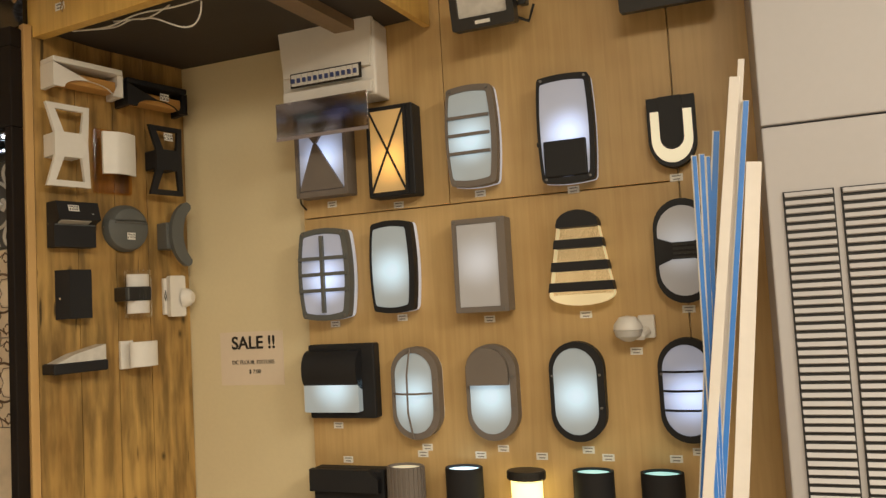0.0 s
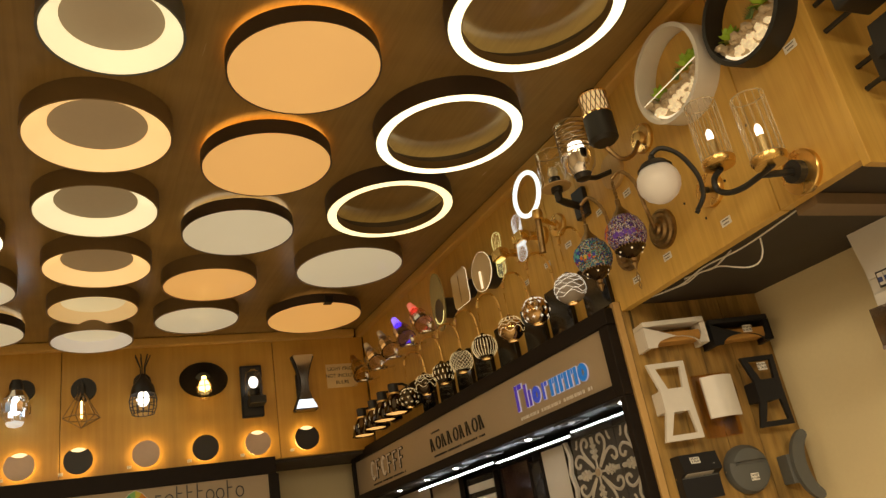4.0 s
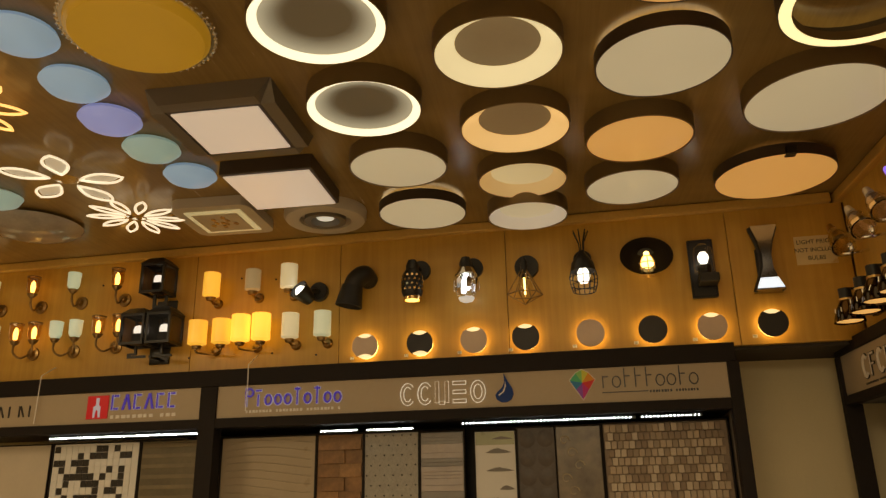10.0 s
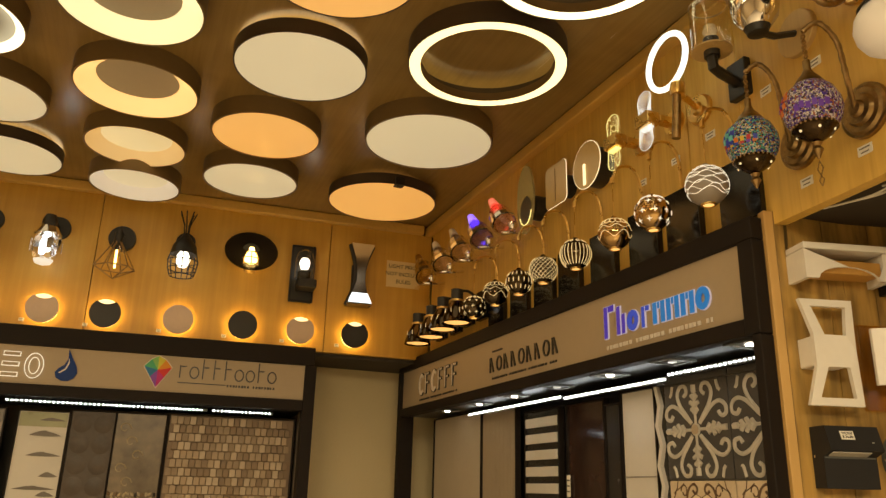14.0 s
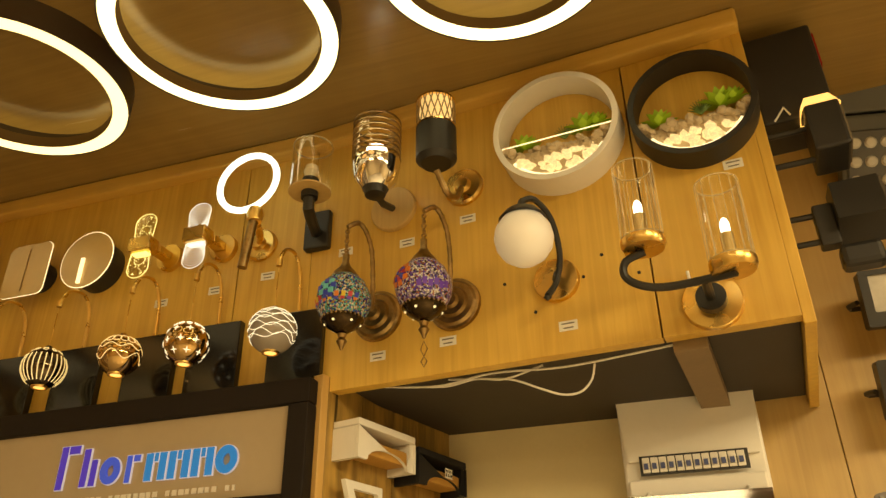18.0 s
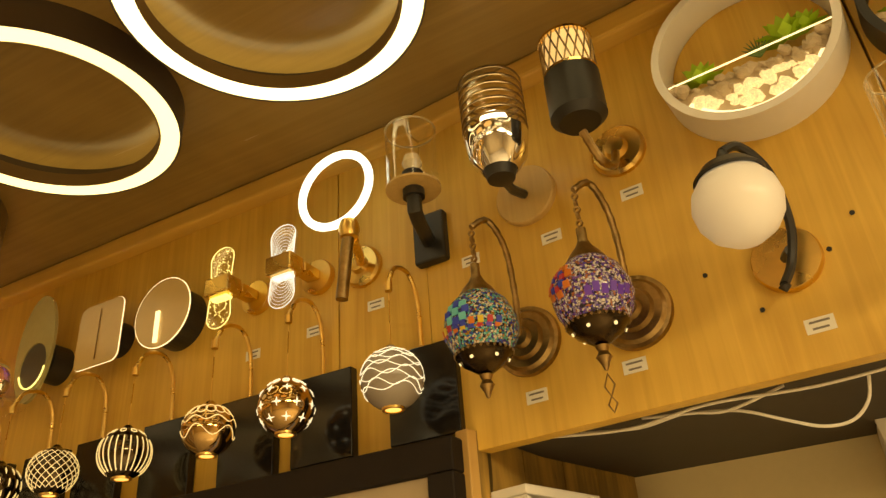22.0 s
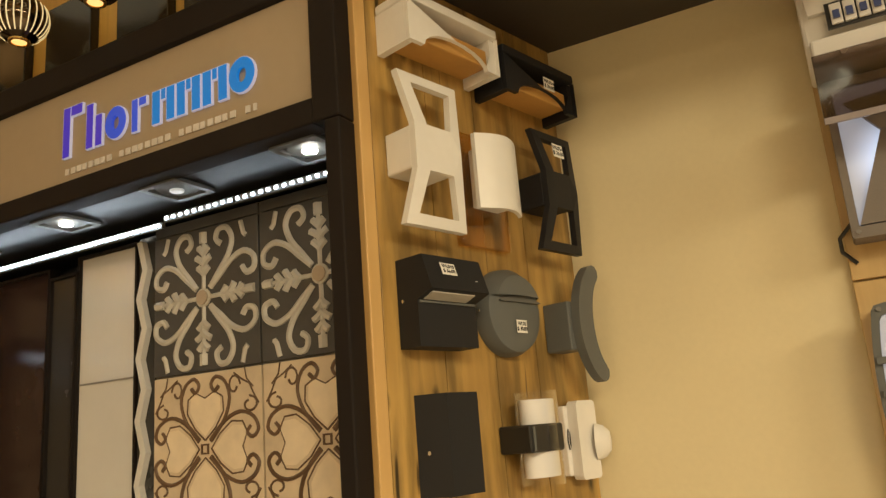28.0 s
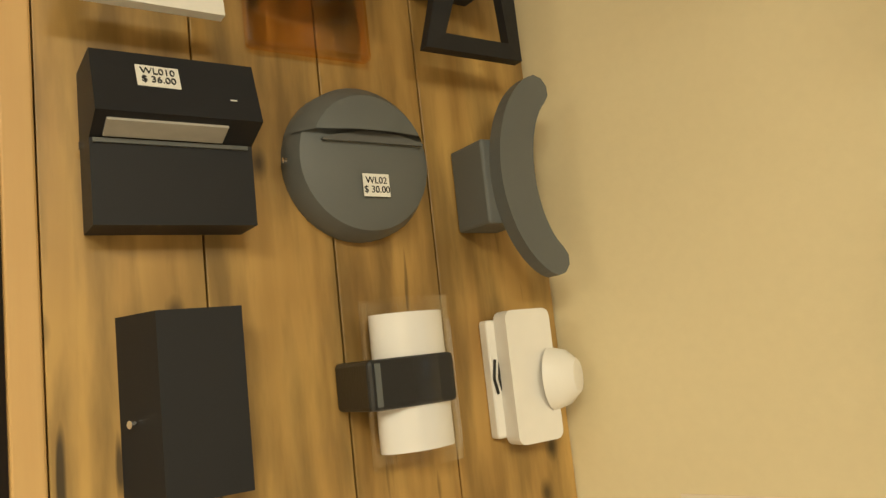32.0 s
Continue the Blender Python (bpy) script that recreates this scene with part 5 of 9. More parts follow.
# round step lamp, grey
t = panel_lamp(0.252, 1.811, "round grey step lamp with an eyelid slot, tagged WL02")
ax = pose(0, 0, 0, 90, 0, 0)
# slot slab paints the shadow under the lid into its colour
M_GREYS = mat("slot_shade_grey", (0.1, 0.1, 0.095), 0.5, vary=0.1)
part("body", lathe([(0, 0.052), (0.05, 0.05), (0.062, 0.042), (0.068, 0.02), (0.068, 0), (0, 0)], 40, m=ax), M_GREYC, t, smooth=True)
part("eyelid", lathe([(0.069, 0.0), (0.067, 0.03), (0.055, 0.056), (0.03, 0.066), (0.0, 0.069), (0.0, 0.058)], 40, m=ax @ pose(0, 0, 0.003)), M_GREYC, t, smooth=True)
eb = t.children[-1].data
bm = bmesh.new()
bm.from_mesh(eb)
bmesh.ops.bisect_plane(bm, geom=bm.verts[:] + bm.edges[:] + bm.faces[:], plane_co=(0, 0, 0.022), plane_no=(0, 0, -1), clear_outer=True)
bm.to_mesh(eb)
bm.free()
part("slot", slab([(-0.044, 0.0135)] + [(-0.044 + 0.0098 * k, 0.0155 + 0.008 * math.sin(math.pi * k / 10)) for k in range(11)] + [(0.054, 0.0135)], -0.0575, -0.0505), M_GREYS, t, "slot under the lid, shade put into its grey")
part("screw", disc(0.0026, 0.003, 0, 8, m=pose(-0.0685, -0.022, 0.0, 90, 0, -90)), M_CHROME, t)
tag_on(t, ("WL02", "$ 30.00"), pose(0.003, -0.0545, -0.024, 0, 0, 3), 0.026, 0.02)
# crescent
t = panel_lamp(0.415, 1.796, "grey crescent shaped wall lamp", deep=0.7)
mid = [(0.03 - 0.058 * math.cos(radians(a)), 0.09 * math.sin(radians(a))) for a in range(-66, 67, 6)]
wid = [0.014 + 0.006 * math.cos(radians(1.2 * a)) for a in range(-66, 67, 6)]
edge_a, edge_b = [], []
for k, (x, z) in enumerate(mid):
    p0, p1 = mid[max(k - 1, 0)], mid[min(k + 1, len(mid) - 1)]
    n_ = Vector((p1[1] - p0[1], p0[0] - p1[0])).normalized() * wid[k]
    edge_a.append((x + n_.x, z + n_.y))
    edge_b.append((x - n_.x, z - n_.y))


def round_end(p, q, n=5):
    c = ((p[0] + q[0]) / 2, (p[1] + q[1]) / 2)
    return [(c[0] + (p[0] - c[0]) * math.cos(math.pi * k / n) - (p[1] - c[1]) * math.sin(math.pi * k / n), c[1] + (p[1] - c[1]) * math.cos(math.pi * k / n) + (p[0] - c[0]) * math.sin(math.pi * k / n)) for k in range(1, n)]


lower = round_end(edge_b[0], edge_a[0])
upper = round_end(edge_a[-1], edge_b[-1])
part("crescent", slab(edge_a + upper + edge_b[::-1] + lower, -0.095, -0.072), M_GREYC, t)
part("mount", box(-0.055, -0.008, -0.0715, 0.0, -0.045, 0.035, 0.003), M_GREYC, t)
# tall dark wedge
t = panel_lamp(0.091, 1.624, "plain charcoal wedge shaped wall lamp")
bm = slab([(-0.044, -0.066), (0.035, -0.066), (0.035, 0.066), (-0.044, 0.066)], -0.07, 0.0)
for v in bm.verts:
    if v.co.y < -0.05 and v.co.x < 0:
        v.co.x += 0.018
part("body", bm, M_CHAR, t)
part("screw", disc(0.003, 0.004, 0, 8, m=pose(-0.0385, -0.03, -0.01, 90, 0, -60)), M_CHROME, t)
# glass cylinder with black strap
t = panel_lamp(0.268, 1.62, "clear ribbed glass cylinder lamp in a black strap")
part("strap", box(-0.052, 0.03, -0.095, 0.0, -0.02, 0.02, 0.004), M_BLACK, t)
part("strap_badge", box(-0.046, -0.041, -0.097, -0.0955, -0.017, 0.017), M_GREYC, t)
part("glass", lathe([(0.04, -0.068), (0.042, -0.068), (0.042, 0.068), (0.04, 0.068)], 28, m=pose(0.002, -0.055, 0), close=True), M_GLASS, t, smooth=True)
part("inner_tube", lathe([(0, -0.056), (0.034, -0.056), (0.034, 0.056), (0, 0.056)], 24, m=pose(0.002, -0.055, 0)), mat("milk_tube", (0.78, 0.76, 0.74), 0.35, vary=0.05), t, smooth=True)
# presence sensor, cream
t = panel_lamp(0.405, 1.61, "cream presence sensor with a round eye", "presence_sensor", "sensor")
part("back_box", box(-0.035, 0.03, -0.02, 0.0, -0.055, 0.055, 0.003), M_WHITE, t)
part("front_plate", slab(rounded(-0.026, 0.028, -0.062, 0.062, 0.008), -0.05, -0.0205), M_WHITE, t)
part("eye", lathe([(0, 0.034), (0.016, 0.031), (0.026, 0.018), (0.03, 0.0)], 24, m=pose(0.025, -0.046, -0.006, 90, 0, 40)), M_WHITE, t, smooth=True)
for dx in (-0.03, -0.024):
    part("slot", tube([(dx, -0.0215, 0.018), (dx - 0.003, -0.0215, 0.0), (dx, -0.0215, -0.014)], 0.0016, 6), M_INK, t)
# white open frame lamp
M_OPEN = mat("amber_inside", (0.5, 0.27, 0.07), 0.45)


def h_frame(y, z, body, w, h, label, screw=True):
    t = panel_lamp(y, z, label)
    outer = [(-w, -h), (-w * 0.72, -h * 0.3), (-w * 0.72, h * 0.3), (-w, h), (w, h), (w * 0.8, 0.0), (w, -h)]
    h1 = [(-w * 0.62, h * 0.86), (w * 0.7, h * 0.86), (w * 0.5, h * 0.3), (-w * 0.3, h * 0.3)]
    h2 = [(x_, -z_) for x_, z_ in h1]
    bm = slab(outer, -0.1, -0.082, holes=(h1, h2))
    for v in bm.verts:
        v.co.y += 0.02 * (v.co.z / h) ** 2
    part("frame", bm, body, t)
    part("mount", box(-w * 0.72, w * 0.6, -0.0815, 0.0, -h * 0.28, h * 0.28, 0.003), body, t)
    return t


t = h_frame(0.068, 2.025, M_WHITEM, 0.06, 0.112, "white metal wall lamp with two open windows")
t = h_frame(0.368, 2.018, M_CHAR, 0.056, 0.104, "dark metal wall lamp with two open windows")
tag_on(t, ("WL014", "$ 26.00"), pose(0.0, -0.1, 0.07, -8, 0, 0), 0.03, 0.024)
# white curved cover with amber plate
t = panel_lamp(0.218, 2.02, "white curved cover lamp over an amber plate")
part("plate", box(-0.058, 0.058, -0.022, 0.0, -0.11, 0.075, 0.004), M_AMBERG, t, "clear amber back plate")
bm = bmesh.new()
cols = []
for k in range(9):
    s = k / 8
    x = -0.05 + 0.1 * s
    y = -0.075 - 0.03 * math.sin(math.pi * s)
    cols.append([bm.verts.new((x, y, z)) for z in (-0.06, 0.06)] + [bm.verts.new((x, y + 0.012, z)) for z in (0.06, -0.06)])
for a, b in zip(cols, cols[1:]):
    for k in range(4):
        bm.faces.new((a[k], a[(k + 1) % 4], b[(k + 1) % 4], b[k]))
bm.faces.new(cols[0])
bm.faces.new(cols[-1][::-1])
part("cover", bm, M_WHITEM, t, smooth=True)
part("core", box(-0.03, 0.03, -0.07, -0.0225, -0.05, 0.045, 0.003), M_WHITE, t)
# top pair of box lamps
for y, z, body, label in ((0.121, 2.225, M_WHITEM, "white box lamp with a scooped underside"), (0.335, 2.21, M_CHAR, "dark box lamp with a scooped underside")):
    t = panel_lamp(y, z, label)
    part("top", box(-0.1, 0.1, -0.11, 0.0, 0.02, 0.035, 0.003), body, t)
    part("front", slab([(-0.1, 0.019), (0.1, 0.019), (0.1, -0.045), (0.07, -0.045)] + arc(0, -0.045, 0.07, 0.028, 0, 180, 10) + [(-0.1, -0.045)], -0.11, -0.098), body, t)
    for dx in (-0.1, 0.088):
        part("side", box(dx, dx + 0.012, -0.097, 0.0, -0.045, 0.019), body, t)
    part("inside", box(-0.085, 0.085, -0.09, -0.001, -0.03, 0.0, 0.003), M_OPEN, t)
    if body is M_CHAR:
        tag_on(t, ("WL014", "$ 26.00"), pose(0.02, -0.1105, -0.005), 0.03, 0.022)
# low shelf lamp and cup lamp
t = panel_lamp(0.098, 1.44, "low dark wall lamp with a sloped clear top")
part("base", box(-0.09, 0.06, -0.1, 0.0, -0.025, 0.003, 0.004), M_CHAR, t)
part("clear_top", slab([(-0.08, 0.0035), (0.055, 0.0035), (0.055, 0.045), (-0.03, 0.025)], -0.095, -0.01), M_FLENS, t)
t = panel_lamp(0.27, 1.447, "white cylinder spot lamp on a square plate")
part("plate", box(-0.045, -0.005, -0.02, 0.0, -0.04, 0.04, 0.003), M_WHITEM, t)
part("can", lathe([(0.038, -0.035), (0.042, -0.035), (0.042, 0.035), (0, 0.035), (0, 0.03), (0.038, 0.03)], 24, m=pose(0.005, -0.075, 0)), M_WHITEM, t, smooth=True)
part("knuckle", box(-0.02, 0.02, -0.04, -0.0205, -0.015, 0.015, 0.003), M_WHITEM, t)

# ---- lamps on the north board ----
AX = pose(0, 0, 0, 90, 0, 0)  # turned parts that stand out of the wall


def sconce(name, x, z, label, group="", turn=0, base=(0, YB), category="wall lamp"):
    if x > -3.25:
        return thing(name, BULK @ pose(x + 0.03, YB, z - 0.03 - 0.04 * (x + 2.97)), label, category, group)
    return thing(name, pose(x, YB, z), label, category, group)


def base_disc(root, r, material, x=0.0, z=0.0, h=0.014, domed=True):
    prof = [(0, h + 0.012), (r * 0.35, h + 0.01), (r * 0.45, h), (r * 0.9, h), (r, h * 0.6), (r, 0), (0, 0)] if domed else [(0, h), (r * 0.96, h), (r, h * 0.8), (r, 0), (0, 0)]
    return part("wall_base", lathe(prof, 36, m=pose(x, 0, z) @ AX), material, root, smooth=True)


# halo ring lamp on a brass stem
t = sconce("ring_sconce", -3.435, 2.71, "brass wall lamp with a glowing white ring")
base_disc(t, 0.042, M_BRASS)
part("arm", tube([(0, -0.01, 0), (0.03, -0.06, -0.005), (0.05, -0.11, -0.005)], 0.009, 10), M_BRASS, t, smooth=True)
part("stem", tube([(0.03, -0.115, -0.12), (0.045, -0.115, 0.0)], 0.011, 12), M_BRONZE, t, smooth=True)
part("hub", lathe([(0, 0.02), (0.016, 0.016), (0.02, 0), (0.016, -0.016), (0, -0.02)], 16, m=pose(0.047, -0.115, 0.012)), M_BRASS, t, smooth=True)
ring = [(0.022 + 0.075 * math.sin(a), -0.122, 0.102 - 0.075 * math.cos(a)) for a in (2 * math.pi * k / 40 for k in range(40))]
part("light_ring", tube(ring, 0.0078, 10, closed=True), emit("ring_white", (0.85, 1.0, 0.97), 1.15), t, smooth=True)
# glass cylinder on black elbow
t = sconce("glass_sconce", -3.28, 2.72, "open glass cylinder lamp on a black elbow")
part("wall_plate", box(-0.032, 0.032, -0.022, 0.0, -0.055, 0.045, 0.004), M_BLACK, t)
part("elbow", tube([(-0.0, -0.02, -0.015), (0.02, -0.09, -0.015), (0.03, -0.12, -0.012), (0.03, -0.12, 0.02)], 0.013, 10), M_BLACK, t, smooth=True)
part("socket", disc(0.019, 0.05, 0.015, 20, m=pose(0.03, -0.12, 0.0)), M_BLACK, t, smooth=True)
part("saucer", disc(0.048, 0.004, 0.03, 28, m=pose(0.03, -0.12, 0.0)), M_PLY, t)
part("glass_rim", lathe([(0.0435, 0.154), (0.0465, 0.154), (0.0465, 0.156), (0.0435, 0.156)], 32, m=pose(0.03, -0.12, 0), close=True), mat("glass_edge", (0.85, 0.72, 0.48), 0.15, vary=0.1, alpha=0.4), t)
part("glass", lathe([(0.044, 0.034), (0.046, 0.034), (0.046, 0.155), (0.044, 0.155)], 32, m=pose(0.03, -0.12, 0), close=True), M_GLASS, t, smooth=True)
part("bulb", lathe([(0, 0.11), (0.014, 0.1), (0.018, 0.085), (0.01, 0.066), (0, 0.066)], 16, m=pose(0.03, -0.12, 0.0)), mat("clear_bulb", (0.7, 0.6, 0.4), 0.1), t, smooth=True)
# spring basket lamp
t = sconce("spring_sconce", -3.112, 2.75, "chrome banded glass lamp with a bright bulb")
base_disc(t, 0.055, M_PLY, domed=False)
part("arm", tube([(0, -0.01, 0), (0.012, -0.08, -0.03), (0.02, -0.13, -0.035)], 0.008, 8), M_BLACK, t, smooth=True)
C = pose(0.02, -0.13, 0.05)
part("cup", lathe([(0.0, -0.095), (0.022, -0.09), (0.03, -0.06), (0.0, -0.058)], 24, m=C), M_BLACK, t, smooth=True)
part("chrome_bowl", lathe([(0.028, -0.075), (0.046, -0.05), (0.053, -0.01), (0.051, -0.01), (0.044, -0.048)], 32, m=C), M_CHROME, t, smooth=True)
part("glass", lathe([(0.052, -0.01), (0.052, 0.095), (0.05, 0.095), (0.05, -0.01)], 32, m=C, close=True), M_GLASS, t, smooth=True)
for k in range(7):
    z = 0.0 + 0.0155 * k
    part("band", lathe([(0.0515, z), (0.0535, z), (0.0535, z + 0.0035), (0.0515, z + 0.0035)], 32, m=C, close=True), M_BRONZE, t, smooth=True)
part("bulb", lathe([(0, 0.04), (0.022, 0.03), (0.026, 0.008), (0.018, -0.02), (0, -0.03)], 20, m=C), E_BULB, t, smooth=True)
# perforated cylinder with black base on a twisted arm
t = sconce("lantern_sconce", -2.94, 2.77, "pierced gold and black cylinder lamp on a twisted arm")
base_disc(t, 0.045, M_BRASS)
C = pose(-0.01, -0.13, 0.0) @ Matrix.Diagonal((1.05, 1.05, 0.76, 1))
part("arm", tube(arm_curve([(0, -0.02, -0.01), (0.005, -0.06, -0.06), (0.0, -0.1, -0.07), (-0.01, -0.13, -0.03)]), [0.006 + 0.0012 * (k % 2) for k in range(25)], 8), M_BRONZE, t, smooth=True)
part("base_cup", lathe([(0, -0.02), (0.03, -0.02), (0.041, -0.005), (0.041, 0.095), (0, 0.095)], 32, m=C), M_BLACK, t, smooth=True)
part("glow_core", disc(0.034, 0.09, 0.098, 24, m=C), emit("lantern_shell", (1.0, 0.68, 0.3), 0.55, (0.6, 0.42, 0.2), vary=0.3), t, smooth=True)
for k in range(18):
    a0 = 2 * math.pi * k / 18
    for sgn in (1, -1):
        pts = [(0.039 * math.cos(a0 + sgn * 0.45 * s), 0.039 * math.sin(a0 + sgn * 0.45 * s), 0.098 + 0.09 * s) for s in (0, 0.25, 0.5, 0.75, 1)]
        part("lattice_bar", tube(pts, 0.0014, 5), M_BRONZE, t).matrix_basis = C
for z in (0.098, 0.188):
    part("band", lathe([(0.036, z - 0.003), (0.041, z - 0.003), (0.041, z + 0.003), (0.036, z + 0.003)], 32, m=C, close=True), M_GOLD, t)


# mosaic lamps
def mosaic_material(name, palette, centre):
    m, nt, p = nodes_of(name)
    tc, vo = nt.nodes.new("ShaderNodeTexCoord"), nt.nodes.new("ShaderNodeTexVoronoi")
    vo.inputs["Scale"].default_value = 320.0
    nt.links.new(tc.outputs["Object"], vo.inputs["Vector"])
    sep = nt.nodes.new("ShaderNodeSeparateColor")
    nt.links.new(vo.outputs["Color"], sep.inputs[0])
    ramp = nt.nodes.new("ShaderNodeValToRGB")
    ramp.color_ramp.interpolation = "CONSTANT"
    while len(ramp.color_ramp.elements) < len(palette):
        ramp.color_ramp.elements.new(0.5)
    for k, (e, c) in enumerate(zip(ramp.color_ramp.elements, palette)):
        e.position, e.color = k / len(palette), (*c, 1)
    nt.links.new(sep.outputs[0], ramp.inputs[0])
    edge = nt.nodes.new("ShaderNodeTexVoronoi")
    edge.feature = "DISTANCE_TO_EDGE"
    edge.inputs["Scale"].default_value = 320.0
    nt.links.new(tc.outputs["Object"], edge.inputs["Vector"])
    grout, tone = nt.nodes.new("ShaderNodeMapRange"), nt.nodes.new("ShaderNodeVectorMath")
    grout.inputs[1].default_value, grout.inputs[2].default_value, grout.inputs[3].default_value = 0.02, 0.09, 0.12
    tone.operation = "SCALE"
    nt.links.new(edge.outputs["Distance"], grout.inputs[0])
    nt.links.new(ramp.outputs[0], tone.inputs[0])
    nt.links.new(grout.outputs[0], tone.inputs["Scale"])
    nt.links.new(tone.outputs[0], p.inputs["Base Color"])
    p.inputs["Roughness"].default_value = 0.12
    nt.links.new(tone.outputs[0], p.inputs["Emission Color"])
    p.inputs["Emission Strength"].default_value = 0.07
    ed = nt.nodes.new("ShaderNodeBump")
    ed.inputs["Strength"].default_value, ed.inputs["Distance"].default_value = 0.6, 0.001
    nt.links.new(vo.outputs["Distance"], ed.inputs["Height"])
    nt.links.new(ed.outputs[0], p.inputs["Normal"])
    return m


MOS1 = mosaic_material("mosaic_teal", [(0.45, 0.45, 0.36), (0.02, 0.09, 0.36), (0.12, 0.4, 0.36), (0.5, 0.42, 0.3), (0.04, 0.03, 0.22), (0.3, 0.16, 0.03), (0.02, 0.02, 0.03), (0.07, 0.28, 0.22)], (0.2, 0.7, 0.65))
MOS2 = mosaic_material("mosaic_violet", [(0.5, 0.46, 0.5), (0.14, 0.05, 0.28), (0.55, 0.5, 0.42), (0.03, 0.02, 0.04), (0.3, 0.1, 0.05), (0.07, 0.04, 0.3), (0.45, 0.38, 0.4), (0.2, 0.16, 0.3)], (0.7, 0.2, 0.08))
COLOURS = {n: emit("mosaic_" + n, c, 0.05, tuple(0.7 * v for v in c)) for n, c in (("teal", (0.15, 0.6, 0.55)), ("blue", (0.03, 0.06, 0.5)), ("orange", (0.75, 0.2, 0.03)), ("red", (0.55, 0.03, 0.04)), ("yellow", (0.8, 0.55, 0.06)), ("violet", (0.16, 0.05, 0.5)))}


M_BRONZED = mat("dark_bronze", (0.07, 0.046, 0.024), 0.22, metal=1.0, vary=0.3, scale=30, bump=0.2, fine=120)


def turkish(x, z, mos, tiles, label, tassel):
    t = sconce("mosaic_lamp", x, z, label, "mosaic wall lamps")
    part("rosette", lathe([(0, 0.034), (0.014, 0.032), (0.018, 0.024), (0.03, 0.024), (0.034, 0.016), (0.045, 0.016), (0.05, 0.01), (0.056, 0.009), (0.057, 0.0), (0, 0)], 40, m=AX), M_BRONZE, t, smooth=True)
    gx, gy, gz = -0.017, -0.115, -0.006
    part("arm", tube(arm_curve([(0, -0.03, 0.0), (0.012, -0.05, 0.06), (0.01, -0.06, 0.14), (-0.0, -0.09, 0.182), (gx, gy, 0.165)], 6), [0.0048 + 0.0012 * (k % 2) for k in range(25)], 8), M_BRONZE, t, smooth=True)
    G = pose(gx, gy, gz) @ Matrix.Diagonal((0.9, 0.9, 0.95, 1))
    for k in range(5):
        part("chain_link", lathe([(0.003, -0.002), (0.006, -0.002), (0.006, 0.002), (0.003, 0.002)], 10, m=G @ pose(0, 0, 0.168 - 0.012 * k, 90, 0, 90 * (k % 2)), close=True), M_BRONZE, t)
    part("top_cap", lathe([(0.0, 0.115), (0.008, 0.11), (0.008, 0.09), (0.014, 0.078), (0.026, 0.064), (0.034, 0.052), (0.0, 0.05)], 24, m=G), M_BRONZE, t, smooth=True)
    part("globe", lathe([(0.03, 0.055), (0.048, 0.038), (0.06, 0.012), (0.062, -0.006), (0.057, -0.026), (0.046, -0.044), (0, -0.044)], 36, m=G), mos, t, smooth=True)
    part("bowl", lathe([(0.042, -0.04), (0.047, -0.043), (0.047, -0.048), (0.041, -0.052), (0.036, -0.06), (0.026, -0.066), (0.014, -0.074), (0.0, -0.078)], 32, m=G), M_BRONZED, t, smooth=True)
    for k in range(28):
        a = 2 * math.pi * k / 28
        part("bead", lathe([(0, 0.003), (0.003, 0), (0, -0.003)], 6, m=pose(0.047 * math.cos(a), 0.047 * math.sin(a), -0.0455)), M_BRONZE, t).matrix_basis = G
    # glowing dots painted on the bowl for its bright reflections
    for k in range(6):
        part("light_hole", disc(0.0028, 0.002, 0, 8, m=pose(0, 0, 0, 0, 0, 60 * k) @ pose(0, -0.0385, -0.0575, 118, 0, 0)), E_WARMF, t).matrix_basis = G
    part("finial", lathe([(0.011, -0.078), (0.007, -0.086), (0.012, -0.094), (0.007, -0.102), (0.003, -0.112), (0, -0.114)], 16, m=G), M_BRONZE, t, smooth=True)
    if tassel:
        part("tassel", tube([(gx, gy, gz - 0.112), (gx + 0.007, gy, gz - 0.128), (gx, gy, gz - 0.142), (gx - 0.007, gy, gz - 0.128)], 0.0014, 5, closed=True), M_BRONZE, t)
        part("tassel", tube([(gx, gy, gz - 0.142), (gx + 0.006, gy, gz - 0.152), (gx, gy, gz - 0.163), (gx - 0.006, gy, gz - 0.152)], 0.0014, 5, closed=True), M_BRONZE, t)
    # flower of flat tiles set on the globe
    def tile(az, el, w, h, mat_):
        r = 0.0645 * (1 - 0.04 * abs(el / 30))
        ob = part("mosaic_tile", box(-w / 2, w / 2, -0.0015, 0.0015, -h / 2, h / 2, 0.0005), mat_, t)
        ca, ce = radians(az), radians(el)
        p_ = Vector((r * math.sin(ca) * math.cos(ce), -r * math.cos(ca) * math.cos(ce), 0.003 + r * 0.9 * math.sin(ce)))
        ob.matrix_basis = G @ Matrix.Translation(p_) @ pose(0, 0, 0, -el, 0, az)
    for az, el, w, h, c in tiles:
        tile(az, el, w, h, COLOURS[c])
    return t


